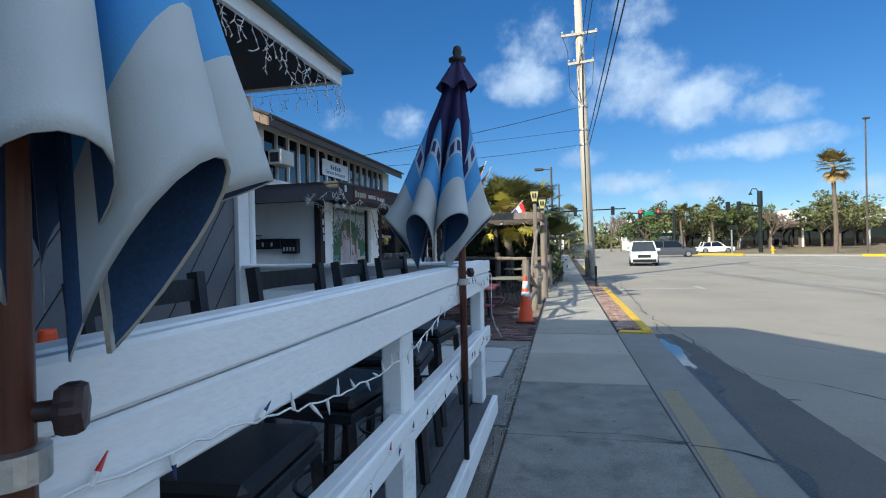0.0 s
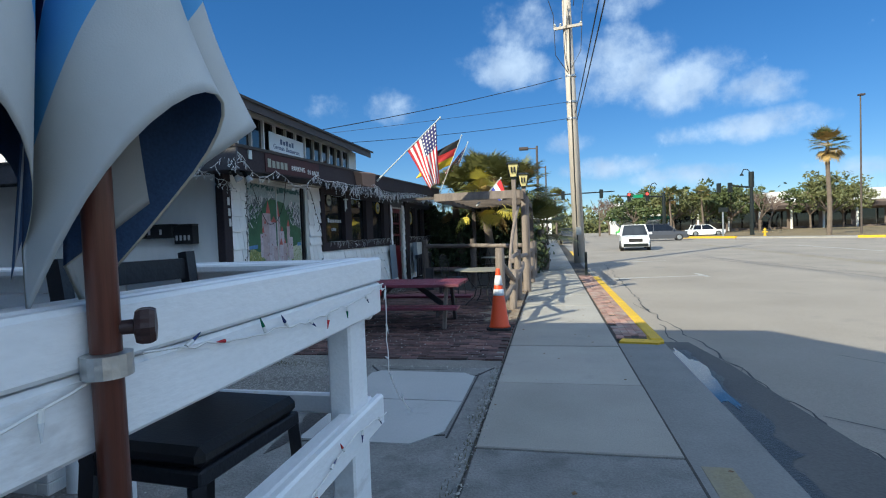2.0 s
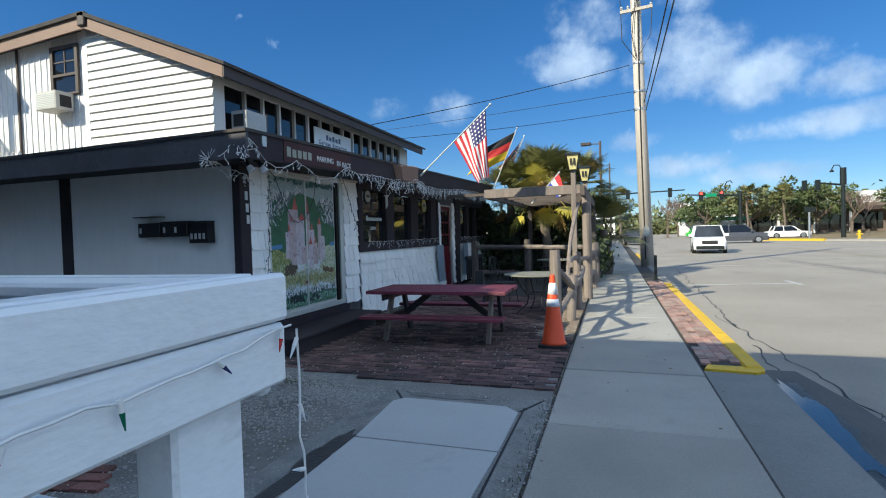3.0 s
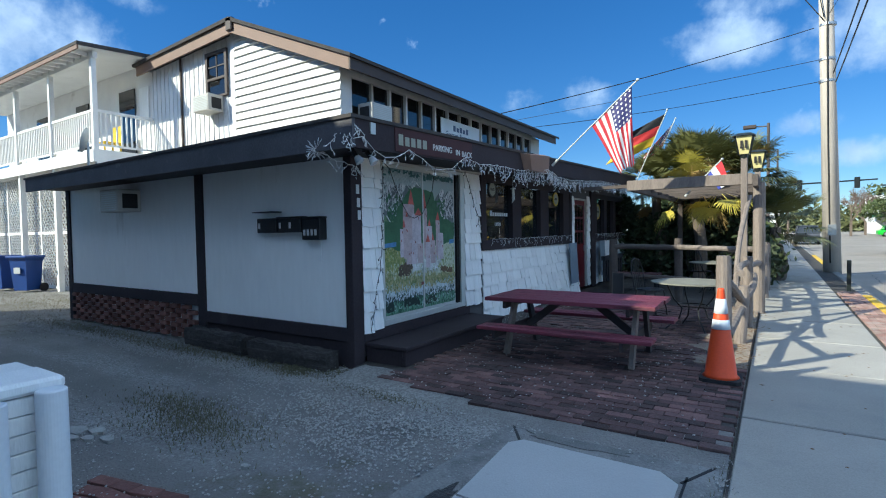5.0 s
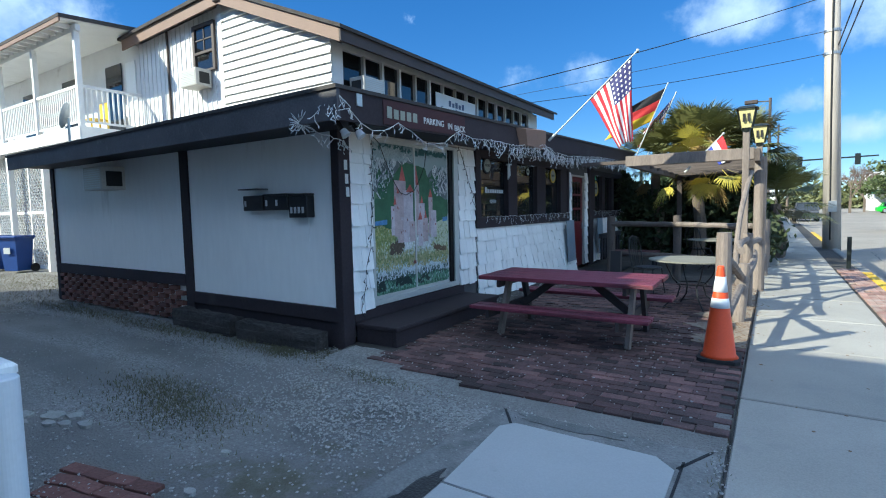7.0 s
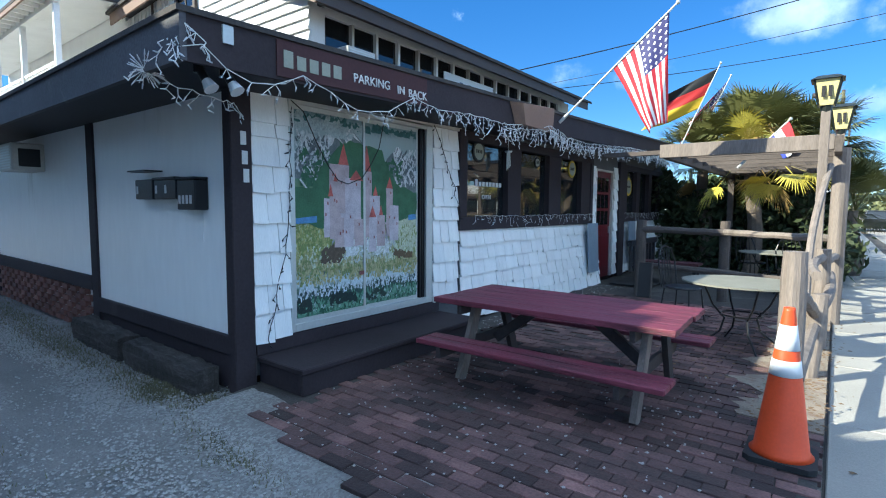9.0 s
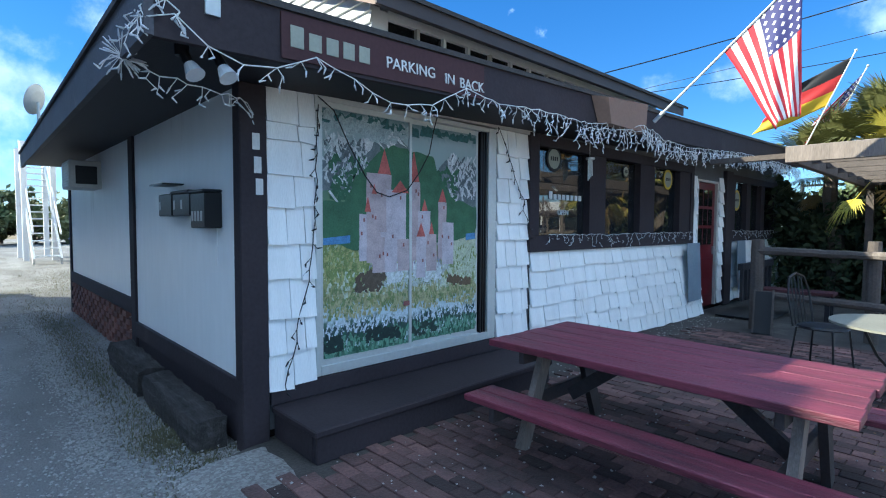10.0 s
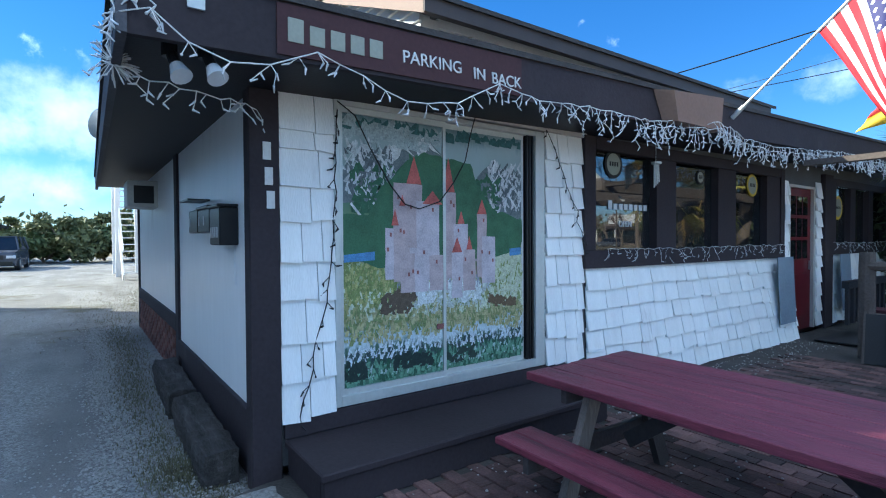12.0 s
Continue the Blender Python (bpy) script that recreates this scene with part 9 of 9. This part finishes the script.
for _ in range(300):
    pts.append((R.normal(-0.68, 0.05), R.uniform(4.6, 8.4), 0.02))
scatter("gravel", pts, 0.0085, 3, M_PEBBLE, "scattered pale gravel on the sandy lot", "gravel")
pts = [(R.normal(-0.86, 0.13), R.uniform(10.7, 17.6), 0.068) for _ in range(1500)] + [(R.uniform(-2.6, -0.9), R.uniform(11.3, 14), 0.066) for _ in range(260)] + [(R.uniform(-0.6, 1.1), R.uniform(4.2, 26), 0.028) for _ in range(110)]
scatter("leaf_litter", pts, 0.014, 5, M_LITTER, "brown leaf litter along the fence and sidewalk", "leaf litter", 0.25)


def grass(pts, h, seed, label):
    R = np.random.RandomState(seed)
    V, F = [], []
    for x, y, z in pts:
        a, l = R.uniform(0, 6.28), h * R.uniform(0.4, 1.3)
        dx, dy = math.cos(a), math.sin(a)
        k = len(V)
        V += [(x - dy * 0.004, y + dx * 0.004, z), (x + dy * 0.004, y - dx * 0.004, z), (x + dx * l * 0.6, y + dy * l * 0.6, z + l)]
        F.append((k, k + 1, k + 2))
    me = bpy.data.meshes.new("grass")
    me.from_pydata(V, [], F)
    me.materials.append(M_GRASS)
    return tagged(new("grass", me), label, "grass", kind="stuff")


pts = []
for cx, cy, sx, sy, n in ((-5.2, 8.48, 0.4, 0.12, 700), (-6.9, 8.45, 0.9, 0.13, 1500), (-9.8, 8.5, 1.6, 0.14, 2600), (-4.85, 7.12, 0.42, 0.13, 1500), (-4.25, 6.98, 0.35, 0.12, 900), (-4.5, 6.75, 0.5, 0.12, 500), (-4.95, 8.52, 0.14, 0.10, 1100), (-4.4, 8.6, 0.2, 0.12, 900), (-14.5, 9.3, 2.5, 0.7, 5200), (-17, 9.6, 2.5, 0.5, 3000), (-3.4, 8.3, 0.35, 0.08, 700), (-0.70, 6.5, 0.03, 1.2, 500)):
    for _ in range(n):
        pts.append((R.normal(cx, sx), R.normal(cy, sy), 0.0))
grass(pts, 0.032, 8, "thin winter grass tufts along the wall and lot")

# flat pale stones half sunk in the lot, and a dark board leaning on the inner fence
M_FLATSTONE = mat("pale_flat_stone", (0.34, 0.335, 0.31), 0.85, 0.2, 9, 60, 0.5)
rk = random.Random(17)
for x, y, w in ((-5.36, 6.27, 0.10), (-5.12, 6.38, 0.12), (-4.96, 6.47, 0.09), (-5.20, 6.20, 0.08), (-4.98, 6.30, 0.07), (-4.86, 6.36, 0.07), (-4.72, 6.44, 0.08), (-3.15, 6.32, 0.05), (-3.4, 6.7, 0.04)):
    bm = B()
    ring = []
    for k in range(11):
        ang = 2 * math.pi * k / 11
        rr = w * rk.uniform(0.7, 1.1)
        ring.append((x + rr * math.cos(ang), y + 0.6 * rr * math.sin(ang)))
    poly(bm, ring, -0.04, -0.002 + rk.uniform(0, 0.008))
    solid("flat_stone", bm, M_FLATSTONE, "pale flat stone half sunk in the sandy lot", "stone", "flat stones")
board = thing("leaning_board", "small dark wooden menu board leaning against the inner fence post", "board", (-3.05, 15.3, 0.05))
bm = B()
bar(bm, (-3.12, 15.28, 0.06), (-3.17, 15.52, 0.60), 0.20, 0.02)
part("panel", bm, M_RUBBER, board, "dark board panel")
for dx in (-0.11, 0.11):
    bm = B()
    bar(bm, (-3.12 + dx, 15.27, 0.05), (-3.17 + dx, 15.52, 0.63), 0.025, 0.03)
    part("frame_rail", bm, M_WOODRAIL, board)

# ---- wall shingles ----
shingle_house = bpy.data.objects["house_front_lower"]
r9 = random.Random(9)


def shingle(y0, y1, z0, z1, xb, xt):
    """One wood shingle: its butt proud at xb, its head tucked in at xt."""
    bm = B()
    j = r9.uniform(-0.008, 0.008)
    s = r9.uniform(-0.014, 0.014)
    v = [bm.verts.new(p) for p in ((xb, y0, z0 + j), (xb, y1, z0 + j + s), (xt, y1, z1), (xt, y0, z1), (xb - 0.026, y0, z0 + j), (xb - 0.026, y1, z0 + j + s), (xt - 0.008, y1, z1), (xt - 0.008, y0, z1))]
    for q in ((0, 1, 2, 3), (7, 6, 5, 4), (0, 4, 5, 1), (3, 2, 6, 7), (0, 3, 7, 4), (1, 5, 6, 2)):
        bm.faces.new([v[i] for i in q])
    me = bpy.data.meshes.new("shingle")
    bm.to_mesh(me)
    bm.free()
    me.materials.append(M_SHINGLE)
    ob = new("shingle", me)
    ob.parent = shingle_house
    ob.matrix_parent_inverse = SH_INV


SH_INV = world_of(shingle_house).inverted()


def shingle_field(y0, y1, zs, width, flare=0.0, zref=0.0):
    for row, (a, b) in enumerate(zip(zs, zs[1:])):
        y = y0
        while y < y1 - 0.02:
            w = width * r9.uniform(0.65, 1.35)
            e = min(y1, y + w)
            if y1 - e < 0.06:
                e = y1
            out = flare * (0.15 + 0.85 * (y - y0) / (y1 - y0))
            xb, xt = FX + 0.012 + out * max(0, zref - a), FX - 0.004 + out * max(0, zref - b)
            shingle(y + 0.003, e - 0.003, a + r9.uniform(-0.016, 0.016), b + 0.02, xb + 0.012 + r9.uniform(0, 0.010), xt)
            y = e


shingle_field(9.0, 9.36, [0.37, 0.62, 0.86, 1.12, 1.37, 1.62, 1.84, 2.07, 2.19, 2.42], 0.19)
shingle_field(11.32, 11.82, [0.38, 0.62, 0.86, 1.10, 1.36, 1.52, 1.74, 1.97, 2.19, 2.42], 0.17)
shingle_field(11.86, 16.36, [0.06, 0.26, 0.45, 0.64, 0.83, 1.03, 1.21], 0.25, 0.12, 1.22)
shingle_field(16.15, 16.37, [1.22, 1.45, 1.68, 1.9, 2.1, 2.3], 0.2)
shingle_field(17.37, 17.60, [0.12, 0.35, 0.58, 0.8, 1.02, 1.24, 1.46, 1.68, 1.9, 2.12, 2.34], 0.2)
shingle_field(17.98, 20.95, [0.12, 0.34, 0.56, 0.78, 1.0, 1.21], 0.24, 0.13, 1.22)
# ---- brick paving ----
patio = thing("patio_paving", "dark red brick patio paving with mossy joints", "paving", (-2.4, 12, 0.03), kind="structure")
bm = B()
poly(bm, [(-4.3, 8.62), (-3.6, 8.55), (-2.4, 8.40), (-0.68, 8.45), (-0.68, 22), (-4.4, 22), (-4.4, 9.0)], -0.05, 0.047)
part("sand_bed", bm, M_SAND, patio)
bm = B()
rows = []
for i in range(45):
    fx = -4.3 + i * 0.0825
    mid = 8.58 - 0.16 * min(1, max(0, (fx + 4.1) / 1.7))
    far = 8.74 + 0.22 * noise.noise(Vector((fx * 2.1, 3, 0))) + max(0, (-2.4 - fx) * 0.09)
    rows.append([bm.verts.new((fx, yy + 0.04 * noise.noise(Vector((fx * 5, yy, 1))), zz)) for yy, zz in ((mid - 0.45, -0.04), (mid - 0.2, 0.012), (mid, 0.05), (far, 0.0545), (far + 0.05, 0.04))])
for p, q in zip(rows, rows[1:]):
    for j in range(4):
        bm.faces.new((p[j], q[j], q[j + 1], p[j + 1]))
part("sand_fringe", bm, M_GROUND, patio, "sand and grit washed over the paving")
bm = B()
box(bm, -0.097, 0.097, -0.0465, 0.0465, 0.03, 0.062, 0.003)
brick_me = finish(bm, "brick", M_BRICK)
P_INV = world_of(patio).inverted()
rb = random.Random(11)
rest_v, rest_f = [], []
count = 0
row = 0
y = 8.34
while y < 15.2:
    x = -3.86 + (0.1 if row % 2 else 0)
    while x < -0.72:
        edge = 8.42 + 0.10 * noise.noise(Vector((x * 3, 1, 0))) + max(0, (-2.6 - x) * 0.12)
        if y > edge and not (x < -3.78 and y < 11.45) and rb.random() > 0.02:
            dz, rz = rb.uniform(-0.006, 0.004), rb.uniform(-1.5, 1.5)
            if count < 300:
                ob = new("brick", brick_me)
                ob.matrix_basis = pose(x, y, dz, rb.uniform(-1, 1), rb.uniform(-1, 1), rz)
                ob.parent = patio
                ob.matrix_parent_inverse = P_INV
                count += 1
            else:
                k = len(rest_v)
                rest_v += [(x + a, y + b, 0.062 * c + 0.03 * (1 - c) + dz) for a in (-0.096, 0.096) for b in (-0.0465, 0.0465) for c in (0, 1)]
                rest_f += [tuple(k + i for i in q) for q in ((0, 1, 3, 2), (4, 6, 7, 5), (0, 4, 5, 1), (2, 3, 7, 6), (1, 5, 7, 3))]
        x += 0.2
    y += 0.1
    row += 1
M_BRICK_REST = M_BRICK.copy()
for nd in list(M_BRICK_REST.node_tree.nodes):
    if nd.type == "OBJECT_INFO":
        gi = M_BRICK_REST.node_tree.nodes.new("ShaderNodeNewGeometry")
        for lk in list(nd.outputs["Random"].links):
            M_BRICK_REST.node_tree.links.new(gi.outputs["Random Per Island"], lk.to_socket)
me = bpy.data.meshes.new("paving_bricks")
me.from_pydata(rest_v, [], rest_f)
me.materials.append(M_BRICK_REST)
ob = new("paving_bricks", me)
ob.parent = patio
ob.matrix_parent_inverse = P_INV
ob["kind"] = "stuff"
# sand and straw; the extra pale width stands in for sunlit ground
bm = B()
edge = [(-1.16 - 0.25 * noise.noise(Vector((0.17 * k, 2, 5))) - 0.10 * noise.noise(Vector((0.9 * k, 7, 1))), 10.75 + 0.06 * k) for k in range(116)]
poly(bm, [(-0.665, 10.7)] + [(-0.665, 17.7)] + edge[::-1], 0.04, 0.0665)
part("sand_and_sunlit_strip", bm, mat("straw_littered_sand", (0.25, 0.21, 0.165), 0.95, 0.35, 9.0, 90, 0.9, dirt=(0.15, 0.075, 0.05), dirt_amount=0.45, dirt_scale=7), patio, "sand and dry straw along the fence, widened as painted sunlight")
# brick verge by the curb
bm = B()
box(bm, -0.048, 0.048, -0.097, 0.097, 0.0, 0.022, 0.002)
vme = finish(bm, "brick", M_BRICK_PALE)
V_INV = world_of(verge).inverted()
for i in range(4):
    for j in range(46):
        yv = 9.92 + j * 0.203 + (0.1 if i % 2 else 0)
        if rb.random() < 0.06:
            continue
        ob = new("brick", vme)
        ob.matrix_basis = pose(0.79 + i * 0.1, yv, rb.uniform(-0.004, 0.002), 0, 0, rb.uniform(-2, 2))
        ob.parent = verge
        ob.matrix_parent_inverse = V_INV
# loose old bricks in the sand by the pier
bm = B()
box(bm, -0.1, 0.1, -0.048, 0.048, 0, 0.03, 0.003)
lme = finish(bm, "loose_brick", M_BRICK_RED)
for i in range(14):
    ob = tagged(new("loose_brick", lme), "old red brick half sunk in the sand", "brick", "loose bricks")
    ob.matrix_basis = pose(-3.98 + (i % 4) * 0.19 + (i // 4) * 0.09 + rb.uniform(-0.02, 0.02), 6.10 - (i // 4) * 0.10 + (i % 4) * 0.035, -0.026, rb.uniform(-3, 3), rb.uniform(-3, 3), 12 + rb.uniform(-8, 8))
